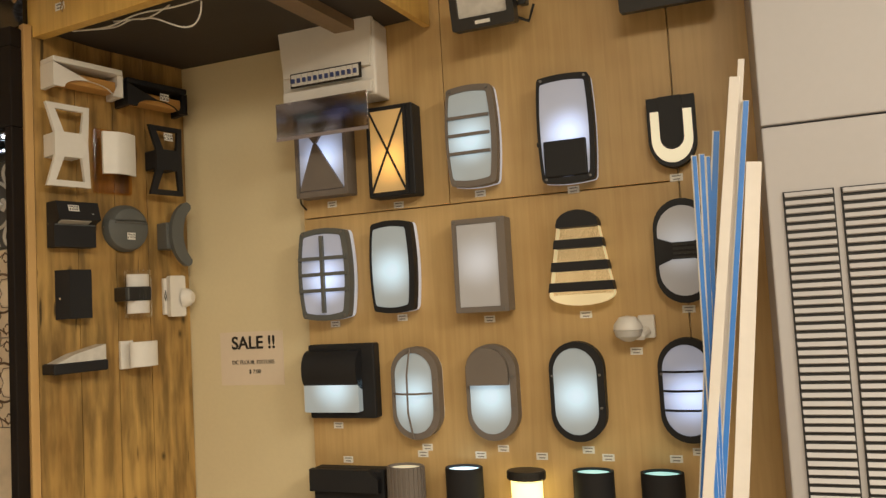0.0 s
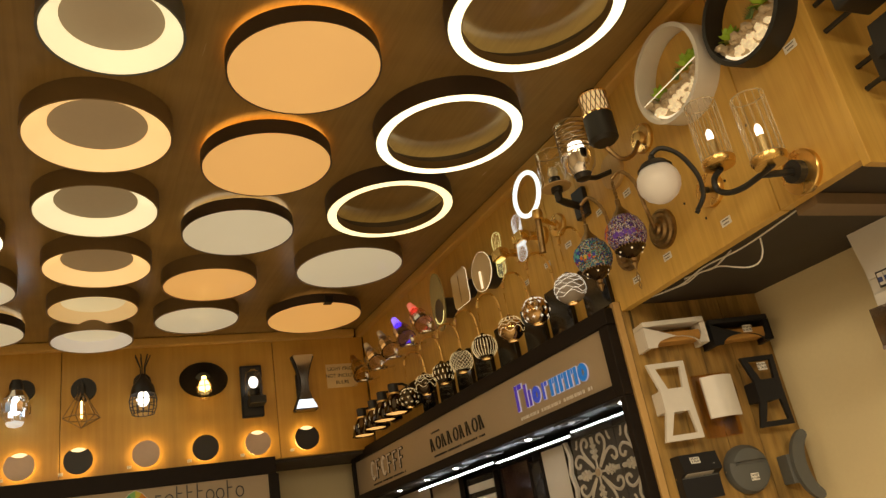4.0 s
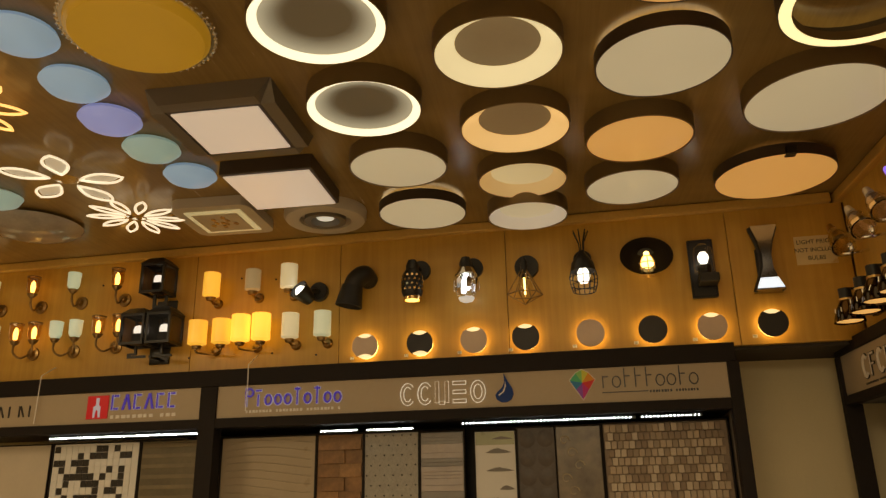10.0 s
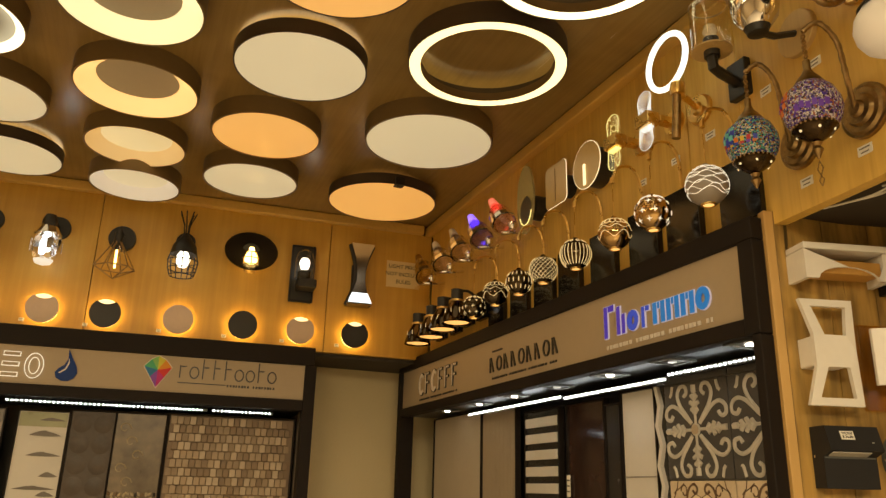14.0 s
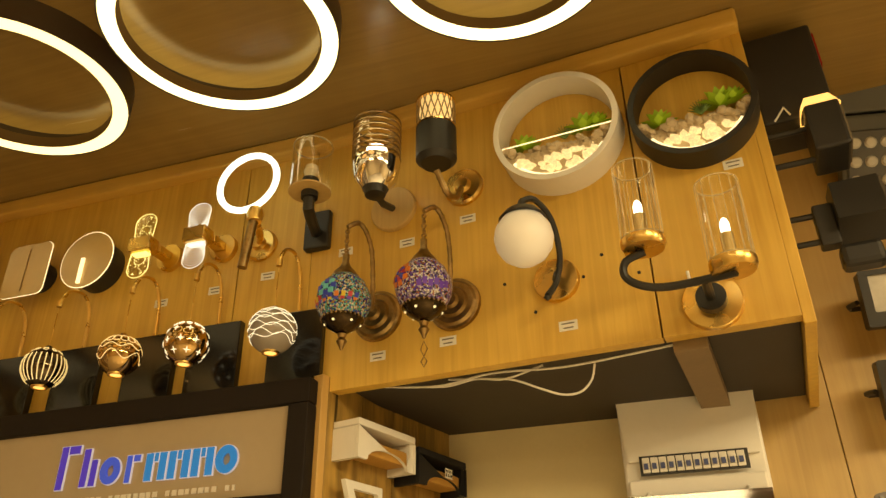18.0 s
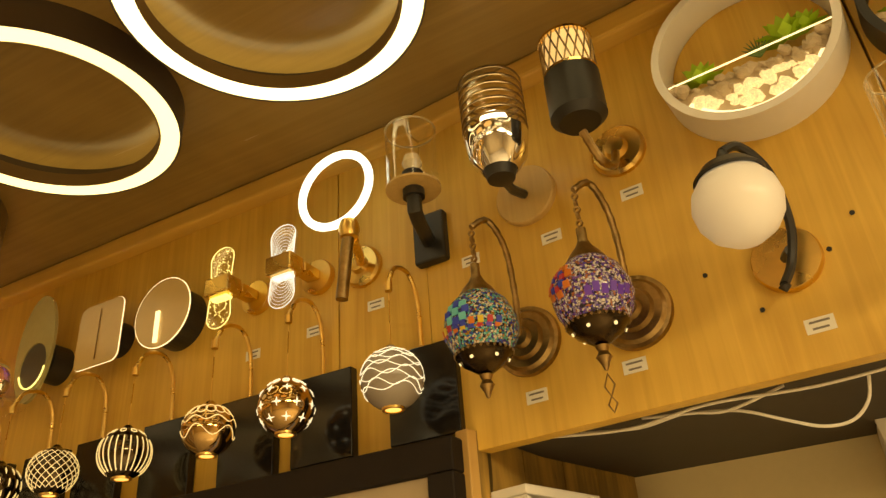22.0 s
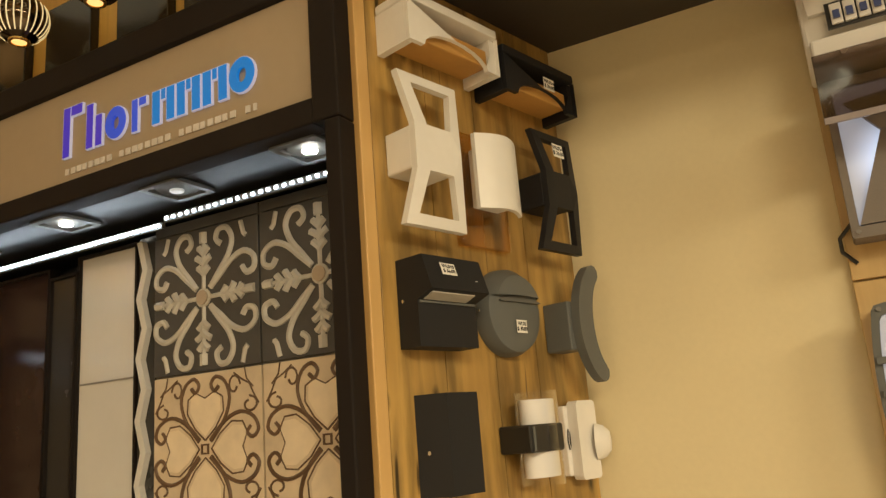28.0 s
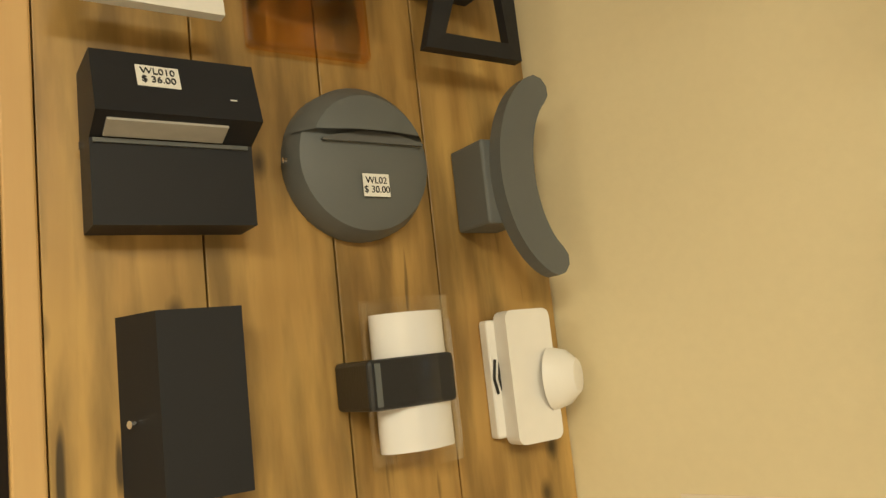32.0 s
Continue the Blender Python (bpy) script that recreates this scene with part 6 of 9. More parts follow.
flower = [(-8, 6, 0.012, 0.012, "teal")]
for k in range(8):
    a = radians(45 * k)
    flower.append((-8 + 17 * math.cos(a), 6 + 15 * math.sin(a), 0.012, 0.012, "teal" if k % 2 else "blue"))
for k in range(10):
    flower.append((-70 + 14 * k, -24, 0.009, 0.011, ("yellow", "blue", "red", "violet", "orange")[k % 5]))
    flower.append((-68 + 14 * k, -14, 0.009, 0.011, ("blue", "orange", "yellow", "red", "blue")[k % 5]))
turkish(-3.147, 2.492, MOS1, flower, "mosaic globe lamp with a teal flower on a bronze hook", False)
flower = []
for k in range(8):
    a = radians(45 * k + 10)
    flower.append((-32 + 13 * math.cos(a), 10 + 13 * math.sin(a), 0.009, 0.009, "blue" if k % 2 else "red"))
    flower.append((-32 + 24 * math.cos(a), 10 + 22 * math.sin(a), 0.011, 0.011, "orange"))
for k in range(6):
    flower.append((15 + 12 * k, -20 + 4 * (k % 2), 0.01, 0.014, "violet"))
turkish(-2.969, 2.492, MOS2, flower, "mosaic globe lamp with an orange flower on a bronze hook", True)

# opal globe
t = sconce("globe_sconce", -2.752, 2.508, "white opal globe lamp on a black curved arm")
base_disc(t, 0.045, M_BRASS, domed=False)
G = pose(-0.02, -0.14, 0.03) @ Matrix.Diagonal((0.95, 0.95, 0.95, 1))
part("globe", lathe([(0, -0.058), (0.022, -0.054), (0.042, -0.04), (0.054, -0.021), (0.058, 0), (0.054, 0.021), (0.042, 0.04), (0.03, 0.05), (0, 0.05)], 40, m=G), E_OPAL, t, smooth=True)
part("cap", lathe([(0.045, 0.038), (0.047, 0.042), (0.034, 0.058), (0.012, 0.068), (0.006, 0.085), (0, 0.086)], 32, m=G), M_BLACK, t, smooth=True)
part("arm", tube(arm_curve([(-0.02, -0.14, 0.11), (0.0, -0.12, 0.12), (0.02, -0.085, 0.09), (0.022, -0.05, 0.03), (0.008, -0.04, -0.02), (-0.006, -0.06, -0.055)], 6), 0.0062, 8), M_BLACK, t, smooth=True)
part("arm_tip", lathe([(0, 0.008), (0.008, 0), (0, -0.008)], 12, m=pose(-0.006, -0.06, -0.058)), M_BLACK, t)
part("joint", tube([(0, -0.01, 0), (0.012, -0.042, -0.005)], 0.008, 8), M_BLACK, t)

M_GRIB = mat("glass_rib", (0.85, 0.72, 0.48), 0.15, vary=0.1, alpha=0.35)
# twin glass lamp on one swept arm
t = sconce("twin_sconce", -2.477, 2.418, "two ribbed glass tube lamps on one black arm")
base_disc(t, 0.052, M_BRASS, domed=False)
part("hub", disc(0.026, 0.02, 0.014, 24, m=AX), M_BLACK, t)
part("arm", tube(arm_curve([(0.05, -0.14, -0.014), (0.0, -0.125, -0.01), (-0.06, -0.12, -0.008), (-0.1, -0.125, 0.0), (-0.125, -0.13, 0.02), (-0.12, -0.135, 0.045), (-0.086, -0.14, 0.054)], 6), 0.007, 10), M_BLACK, t, smooth=True)
part("post", tube([(0, -0.02, 0), (0, -0.125, -0.01)], 0.008, 10), M_BLACK, t)
part("pull_switch", tube([(-0.03, -0.01, 0.03), (-0.032, -0.012, 0.065)], 0.003, 6), M_WHITE, t)
for dx, dz in ((-0.086, 0.058), (0.047, -0.012)):
    C = pose(dx, -0.14, dz)
    part("cup", lathe([(0, 0), (0.034, 0.0), (0.038, 0.008), (0.038, 0.018), (0, 0.018)], 28, m=C), M_BRASS, t, smooth=True)
    part("candle", disc(0.011, 0.05, 0.0185, 16, m=C), mat("candle_brass", (0.6, 0.45, 0.2), 0.3, metal=0.8), t)
    part("bulb", lathe([(0, 0.1), (0.005, 0.095), (0.008, 0.086), (0.007, 0.069), (0, 0.069)], 16, m=C), E_BULB, t, smooth=True)
    part("glass", lathe([(0.034, 0.0185), (0.0355, 0.0185), (0.0355, 0.165), (0.034, 0.165)], 32, m=C, close=True), M_GLASS, t, smooth=True)
    for zz in (0.0195, 0.164):
        part("glass_rim", lathe([(0.0335, zz), (0.0365, zz), (0.0365, zz + 0.0018), (0.0335, zz + 0.0018)], 32, m=C, close=True), M_GRIB, t)
    for k in range(14):
        a = 2 * math.pi * k / 14
        part("rib", tube([(0.036 * math.cos(a), 0.036 * math.sin(a), 0.02), (0.036 * math.cos(a), 0.036 * math.sin(a), 0.163)], 0.0009, 4), M_GRIB, t).matrix_basis = C

# round planters
M_LEAF = mat("succulent", (0.36, 0.58, 0.05), 0.5, vary=0.3)
M_LEAFD = mat("spiky_leaf", (0.1, 0.17, 0.04), 0.5, vary=0.3)
pebble = bmesh.new()
bmesh.ops.create_icosphere(pebble, subdivisions=1, radius=1.0)
pebble_mesh = bpy.data.meshes.new("pebble")
pebble.to_mesh(pebble_mesh)
pebble.free()
pebble_mesh.materials.append(E_PEBBLE)
M_PEB = mat("cream_pebble", (0.55, 0.44, 0.3), 0.5)
pebble_white = pebble_mesh.copy()
pebble_white.materials.clear()
pebble_white.materials.append(M_PEB)


def planter(x, z, r, depth, rim, label, line):
    t = sconce("planter_light", x, z, label, "round planter lights", category="planter light")
    part("rim", lathe([(r - 0.012, 0.0), (r, 0.0), (r, depth), (r - 0.012, depth)], 56, m=AX, close=True), rim, t, smooth=True)
    part("back", disc(r - 0.013, 0.004, 0.001, 48, m=AX), M_BOARD, t)
    level = -0.2 * r
    half = math.sqrt(r * r - level * level) - 0.014
    part("bed", slab([(-half, level - 0.02)] + arc(0, 0, r - 0.014, r - 0.014, 190, 350, 16) + [(half, level - 0.02)], -depth + 0.02, -0.006), M_PEB, t)
    if line:
        part("edge_light", box(-half, half, -depth + 0.006, -depth + 0.008, level - 0.001, level + 0.001), E_EDGE, t)
    part("base_light", slab(arc(0, 0, r - 0.016, r - 0.016, 215, 325, 16) + arc(0, 0, r - 0.022, r - 0.022, 325, 215, 16), -depth + 0.018, -depth + 0.012), E_EDGE, t)
    rnd = random.Random(int(r * 1000))
    for k in range(90):
        px = rnd.uniform(-half, half)
        low = -math.sqrt(max((r - 0.024) ** 2 - px * px, 0.0001))
        pz = rnd.uniform(max(low, level - 0.075), level - 0.006) if low < level else level
        # lower pebbles take the emissive copy, upper ones the plain one
        ob = new("pebble", pebble_mesh if pz < level - 0.035 else pebble_white)
        ob.parent = t
        s = rnd.uniform(0.006, 0.013)
        ob.matrix_basis = pose(px, -depth + 0.014 + rnd.uniform(0, 0.01), pz, rnd.uniform(0, 90), rnd.uniform(0, 90), 0) @ Matrix.Diagonal((s * 1.25, s, s * 0.8, 1))
    for px, pz, s in ((-0.55, 0.02, 0.03), (0.42, 0.03, 0.035), (0.62, 0.035, 0.026)):
        bm = bmesh.new()
        for k in range(16):
            a, e = 2.4 * k, 0.2 + 0.06 * k
            tip = Vector((math.cos(a) * math.cos(e), math.sin(a) * math.cos(e) * 0.6, math.sin(e))) * s * 1.3
            side_ = tip.cross(Vector((0, 0, 1))).normalized() * s * 0.3
            vs = [bm.verts.new(v) for v in (Vector((0, 0, 0)), tip * 0.6 + side_, tip, tip * 0.6 - side_)]
            bm.faces.new(vs)
        part("succulent", bm, M_LEAF, t).matrix_basis = pose(px * r, -depth * 0.6, level + pz - 0.02)
    bm = bmesh.new()
    for k in range(11):
        a = -1.2 + 0.24 * k
        tube([(0, 0, 0), (0.012 * math.sin(a), 0.004 * math.cos(3 * a), 0.018 * math.cos(a)), (0.026 * math.sin(a), 0.0, 0.032 * math.cos(a) + 0.004)], [0.0022, 0.0018, 0.0004], 5, bm)
    part("spiky_plant", bm, M_LEAFD, t).matrix_basis = pose(0.12 * r, -depth * 0.65, level)
    return t


planter(-2.712, 2.835, 0.133, 0.068, M_WHITEM, "round white wall planter with glow-painted pebbles and succulents", True)
planter(-2.442, 2.822, 0.122, 0.058, M_BLACK, "round black wall planter with pebbles and succulents", False)


# acrylic loop lamps
def loop_lamp(x, z, edge, speckle, label):
    t = sconce("acrylic_lamp", x, z, label, "acrylic wall lamps")
    base_disc(t, 0.036, M_BRASS, 0.02, 0.0, domed=False)
    part("clasp", box(-0.034, 0.026, -0.1, -0.06, -0.02, 0.018, 0.003), M_BRASS, t)
    part("neck", box(0.0, 0.03, -0.0595, -0.0145, -0.01, 0.01, 0.002), M_BRASS, t)
    for s in (1, -1):
        oval = [(-0.03, s * 0.02)] + [(-0.004 + 0.03 * math.cos(radians(a)), s * (0.062 + 0.026 * math.sin(radians(a)))) for a in range(180, -1, -15)] + [(0.022, s * 0.02)]
        part("acrylic_leaf", slab(oval, -0.084, -0.078), M_GLASS, t)
        for k in range(9 if not speckle else 2):
            f = 1 - 0.1 * k if not speckle else 1 - 0.5 * k
            part("engraved_line", tube([(a * f, -0.0855, b if abs(b) < 0.03 else s * (0.02 + (abs(b) - 0.02) * f)) for a, b in oval], 0.0005 if k else 0.001, 4), edge, t)
        if speckle:
            rnd = random.Random(5)
            for k in range(34):
                part("bubble", lathe([(0, 0.0016), (0.0016, 0), (0, -0.0016)], 5, m=pose(rnd.uniform(-0.028, 0.02), -0.0855, s * rnd.uniform(0.025, 0.08))), edge, t)
    part("glow", box(-0.024, 0.016, -0.09, -0.072, -0.026, -0.021), E_EDGEW if not speckle else E_EDGEY, t)
    return t


loop_lamp(-3.558, 2.719, E_EDGEW, False, "looped clear acrylic lamp in a brass clasp, lit white")
loop_lamp(-3.712, 2.72, E_EDGEY, True, "bubbled acrylic lamp in a brass clasp, lit yellow")
M_PLATE = mat("frosted_gold_plate", (0.6, 0.43, 0.2), 0.18, vary=0.08, scale=5, spec=0.7)
# flat acrylic plates
t = sconce("disc_lamp", -3.915, 2.736, "round clear plate lamp with a glowing edge", "acrylic wall lamps")
part("wall_base", disc(0.066, 0.05, 0, 40, m=pose(0.014, 0, -0.01) @ AX), M_BLACK, t)
part("plate", disc(0.077, 0.005, 0.055, 48, m=pose(0.012, 0, -0.008) @ AX), M_PLATE, t)
part("edge", lathe([(0.0775, 0.0575), (0.079, 0.0575), (0.079, 0.0595), (0.0775, 0.0595)], 48, m=pose(0.012, 0, -0.008) @ AX, close=True), E_EDGE, t)
part("light_bar", box(0.0, 0.009, -0.066, -0.061, -0.075, -0.005), E_EDGE, t)
t = sconce("square_lamp", -4.1, 2.731, "rounded square clear plate lamp with a glowing edge", "acrylic wall lamps")
part("wall_base", disc(0.04, 0.05, 0, 32, m=pose(0.01, 0, 0) @ AX), M_BLACK, t)
sq = rounded(-0.062, 0.074, -0.075, 0.075, 0.02)
part("plate", slab(sq, -0.06, -0.055), M_PLATE, t)
part("edge", tube([(a, -0.058, b) for a, b in sq], 0.0013, 5, closed=True), E_EDGE, t)
part("seam", box(0.004, 0.006, -0.0625, -0.061, -0.06, 0.06), M_BRONZE, t)
t = sconce("oval_lamp", -4.31, 2.748, "tall clear oval lamp with a dark mirror eye", "acrylic wall lamps")
part("wall_base", disc(0.045, 0.05, 0, 32, m=pose(0.02, 0, -0.03) @ AX), M_BLACK, t)
ov = arc(0.01, 0, 0.062, 0.132, 0, 354, 36)
part("plate", slab(ov, -0.068, -0.06, holes=(arc(0.015, -0.045, 0.044, 0.055, 0, 350, 24),)), mat("milky_plate", (0.5, 0.44, 0.22), 0.22, vary=0.1, alpha=0.6), t)
part("eye", slab(arc(0.015, -0.045, 0.043, 0.054, 0, 350, 24), -0.066, -0.062), mat("dark_mirror", (0.09, 0.085, 0.075), 0.3, metal=0.5), t)
part("edge", tube([(a, -0.069, b) for a, b in arc(0.015, -0.045, 0.044, 0.055, 200, 350, 16)], 0.002, 5), E_EDGEY, t)

# bottle lamps on clear brackets
for i, (x, cap, body, tint) in enumerate(((-4.43, E_RED, (0.95, 0.75, 0.7), "red"), (-4.63, E_PURPLE, (0.6, 0.5, 0.95), "violet"), (-4.83, M_WHITE, (0.95, 0.9, 0.9), "clear"), (-5.03, M_WHITE, (0.95, 0.9, 0.85), "clear"), (-5.25, M_BRASS, (0.95, 0.85, 0.55), "amber"))):
    t = sconce("bottle_lamp", x, 2.665, f"{tint} glass bottle lamp leaning on a chrome bracket", "bottle lamps")
    B = pose(0.035, -0.1, 0.015, 0, -42, 0) @ Matrix.Diagonal((1.3, 1.3, 1.05, 1))
    g = glass("bottle_" + tint, body, 0.04, 0.22) if "bottle_" + tint not in bpy.data.materials else bpy.data.materials["bottle_" + tint]
    part("bottle", lathe([(0, 0.0), (0.03, 0.0), (0.034, 0.01), (0.034, 0.06), (0.028, 0.085), (0.013, 0.115), (0.012, 0.145), (0, 0.145)], 24, m=B), g, t, smooth=True)
    part("cap", lathe([(0.013, 0.125), (0.015, 0.125), (0.011, 0.168), (0, 0.17)], 16, m=B), cap, t, smooth=True)
    part("collar", lathe([(0.034, 0.0), (0.039, 0.0), (0.039, 0.02), (0.034, 0.02)], 24, m=B, close=True), M_CHROME, t, smooth=True)
    part("bracket", tube([(0.02, 0.0, 0.0), (0.02, -0.06, -0.01), (0.0, -0.1, -0.006)], 0.007, 8), M_CHROME, t, smooth=True)
    part("knob", lathe([(0, 0.02), (0.014, 0.012), (0.018, 0), (0.012, -0.014), (0, -0.018)], 14, m=pose(0.035, -0.07, 0.012)), M_CHROME, t, smooth=True)
    part("shelf", box(-0.05, 0.06, -0.13, 0.0, -0.03, -0.025, 0.002), M_GLASS, t)


# ---- pierced ball lamps on black plates ----
def on_ball(r, az, el):
    a, e = radians(az), radians(el)
    return (r * math.cos(e) * math.sin(a), -r * math.cos(e) * math.cos(a), r * math.sin(e))


def ball_pattern(kind, r):
    """Lines laid over a ball."""
    lines = []
    if kind == "waves":
        for el in (48, 30, 12, -8, -28):
            lines.append([on_ball(r, az, el + 7 * math.sin(radians(az * 4 + el * 5))) for az in range(0, 361, 8)])
            lines.append([on_ball(r, az, el + 8 - 8 * math.sin(radians(az * 5 + el * 3))) for az in range(0, 361, 8)])
    elif kind == "stripes":
        lines += [[on_ball(r, az, el) for el in range(-50, 36, 10)] for az in range(0, 360, 15)]
        lines += [[on_ball(r, az + 10 * math.cos(radians(s)), 52 + 8 * math.sin(radians(s))) for s in range(0, 361, 40)] for az in range(0, 360, 36)]
    elif kind == "loops":
        lines += [[on_ball(r, az + 14 * math.cos(radians(s)), 40 + 13 * math.sin(radians(s))) for s in range(0, 361, 30)] for az in range(0, 360, 24)]
        lines += [[on_ball(r, az, -12 + 12 * math.sin(radians(az * 5))) for az in range(0, 361, 8)], [on_ball(r, az, 14 + 6 * math.sin(radians(az * 7))) for az in range(0, 361, 8)]]
    elif kind == "lattice":
        for s in (1, -1):
            lines += [[on_ball(r, az + s * 1.0 * (el + 50), el) for el in range(-50, 56, 9)] for az in range(0, 360, 20)]
    elif kind == "drops":
        for row, el in enumerate((-30, 2, 34)):
            lines += [[on_ball(r, az + 14 * row, el + d) for d in (-11, -4, 4, 11)] for az in range(0, 360, 24)]
    elif kind == "stars":
        for row, el in enumerate((-34, -4, 28)):
            for az in range(0, 360, 40):
                for q in range(2):
                    a = radians(90 * q)
                    lines.append([on_ball(r, az + 20 * row + d * math.cos(a) / max(0.4, math.cos(radians(el))), el + d * math.sin(a)) for d in (-9, 0, 9)])
        lines += [[on_ball(r, az + 10 * math.cos(radians(s)), 56 + 9 * math.sin(radians(s))) for s in range(0, 361, 40)] for az in range(0, 360, 36)]
    return lines


M_BALLD = mat("ball_dark_mirror", (0.1, 0.075, 0.05), 0.06, metal=1.0, vary=0.05)
M_BALLG = mat("ball_gold_mirror", (0.55, 0.36, 0.16), 0.07, metal=1.0, vary=0.05)
M_BALLW = mat("ball_frosted", (0.3, 0.26, 0.22), 0.25, vary=0.06)
E_LINEW = emit("ball_line_white", (1.0, 0.92, 0.75), 0.5)
E_LINEG = emit("ball_line_gold", (1.0, 0.68, 0.25), 0.38)
balls = ((-3.313, 2.427, 0.0495, "waves", M_BALLW, E_LINEW, "frosted ball lamp with white wavy lines"), (-3.52, 2.427, 0.047, "stars", M_BALLG, E_LINEW, "gold mirror ball lamp pierced with stars"), (-3.691, 2.423, 0.046, "loops", M_BALLG, E_LINEG, "gold mirror ball lamp with looping lines"),
         (-3.896, 2.42, 0.047, "stripes", M_BALLD, E_LINEG, "dark ball lamp with glowing upright slits"), (-4.094, 2.422, 0.046, "lattice", M_BALLD, E_LINEG, "dark ball lamp with a fine gold lattice"), (-4.265, 2.422, 0.045, "drops", M_BALLD, E_LINEG, "dark ball lamp pierced with drops"),
         (-4.45, 2.424, 0.046, "loops", M_BALLD, E_LINEG, "black mirror ball lamp with floral lines"), (-4.64, 2.412, 0.044, "stars", M_BALLD, E_LINEG, "black mirror ball lamp pierced with stars"))
for i, (x, z, r, kind, skin, line, label) in enumerate(balls):
    t = sconce("ball_lamp", x, z, label, "pierced ball lamps")
    gy = YB - 2.497
    part("back_plate", box(-0.066, 0.066, -0.02, -0.0005, -0.076, 0.084, 0.002), M_BLACKG, t, "glossy black back plate")
    hook = arm_curve([(0.0, -0.012, 0.084), (0.0, -0.018, 0.17), (0.0, -0.045, 0.212), (0.0, -0.09, 0.205), (0, -gy, 0.165)], 6)
    part("hook", tube(hook, 0.0042, 8), M_BRASS, t, smooth=True)
    part("hook_tip", disc(0.0065, 0.016, 0.152, 10, m=pose(0, -gy, 0)), M_BRASS, t)
    part("wire", tube([(0, -gy, 0.155), (0, -gy, r)], 0.001, 4), M_BRASS, t)
    B = pose(0, -gy, 0)
    part("ball", lathe([(r * 0.3, -r * 0.965)] + [(r * math.cos(radians(e)), r * math.sin(radians(e))) for e in range(-70, 80, 10)] + [(0.012, r * 0.985), (0.006, r + 0.006), (0, r + 0.006)], 40, m=B), skin, t, smooth=True)
    lines = ball_pattern(kind, r + 0.0006)
    wide = {"waves": 0.0008, "stripes": 0.0012, "loops": 0.0009, "lattice": 0.0007, "drops": 0.0018, "stars": 0.0018}[kind]
    for k, ln in enumerate(lines):
        prof = [wide] * len(ln)
        if kind in ("drops", "stars") and len(ln) in (3, 4):
            prof = [wide * 0.25, wide, wide * 0.25] if len(ln) == 3 else [wide * 0.3, wide, wide, wide * 0.3]
        part("cut_line", tube(ln, prof, 4), line, t).matrix_basis = B
    part("mouth", lathe([(0.013, -r), (0.018, -r), (0.018, -r + 0.006), (0.013, -r + 0.006)], 20, m=B, close=True), M_BRASS, t)
    part("mouth_glow", disc(0.0125, 0.003, -r + 0.001, 16, m=B), E_GLOW, t)

# small bell lamps beside the corner
for i, (x, z, glow, pat) in enumerate(((-4.77, 2.42, E_GLOW, "leaf"), (-4.92, 2.42, E_SHADEC, "cross"), (-5.05, 2.41, E_GLOW, "flower"), (-5.22, 2.41, E_SHADEC, "bars"))):
    t = sconce("bell_lamp", x, z, "black patterned bell lamp glowing from below", "bell lamps")
    B = pose(0, -0.13, 0)
    part("back_plate", box(-0.05, 0.05, -0.022, -0.0005, -0.02, 0.1, 0.002), M_BLACKG, t)
    part("shade", lathe([(0.06, -0.05), (0.056, -0.03), (0.044, 0.005), (0.03, 0.032), (0.024, 0.04), (0.022, 0.04), (0.028, 0.03), (0.042, 0.003), (0.054, -0.03), (0.058, -0.05)], 36, m=B), M_BALLD, t, smooth=True)
    part("cap", disc(0.025, 0.045, 0.045, 24, m=B), M_BLACK, t)
    part("cap_ring", lathe([(0.024, 0.04), (0.028, 0.04), (0.028, 0.048), (0.024, 0.048)], 24, m=B, close=True), M_BRASS, t)
    part("light", disc(0.05, 0.003, -0.044, 28, m=B), E_GLOW, t)
    for k in range(9):
        a = 40 * k
        part("cut_line", tube([on_ball(0.052, a - (8 if pat == "cross" else 0), -25), on_ball(0.0505, a, -5), on_ball(0.05, a + (8 if pat == "cross" else 0), 8)], 0.0014, 4), E_LINEG, t).matrix_basis = pose(0, -0.13, 0.0)
    part("arm", tube([(0, -0.02, 0.06), (0, -0.08, 0.09), (0, -0.13, 0.09)], 0.006, 8), M_BLACK, t)

# price tags and drilled holes on the board
for x, z in ((-2.739, 2.413), (-2.986, 2.415), (-3.145, 2.403), (-3.08, 2.66), (-2.935, 2.69), (-2.392, 2.695), (-3.236, 2.667), (-3.41, 2.625), (-3.55, 2.61), (-3.70, 2.6)):
    t = sconce("price_label", x, z, "small printed price label stuck on the board", "price labels", category="label")
    price(t, "", 0, 0, 0.0, 0.036, 0.02)
for x, z in ((-2.7, 2.509), (-2.8, 2.45), (-2.66, 2.55), (-2.58, 2.60), (-2.595, 2.5), (-2.86, 2.52)):
    solid("drill_hole", disc(0.0035, 0.0015, 0, 8, m=BULK @ pose(x + 0.03, YB, z - 0.03 - 0.04 * (x + 2.97), 90, 0, 0)), M_INK, "small dark drilled hole in the board", "hole", "drilled holes")

# ---- lamps on the west board ----
def west(name, y, z, label, group="", category="wall lamp"):
    return thing(name, WEST @ pose(XW, y, z, 0, 0, 90), label, category, group)


def bulb_shape(m, r, bm=None):
    return lathe([(0, -1.25 * r), (0.55 * r, -1.1 * r), (0.95 * r, -0.45 * r), (r, 0), (0.8 * r, 0.6 * r), (0.45 * r, 1.2 * r), (0.4 * r, 1.8 * r), (0, 1.8 * r)], 20, bm=bm, m=m)


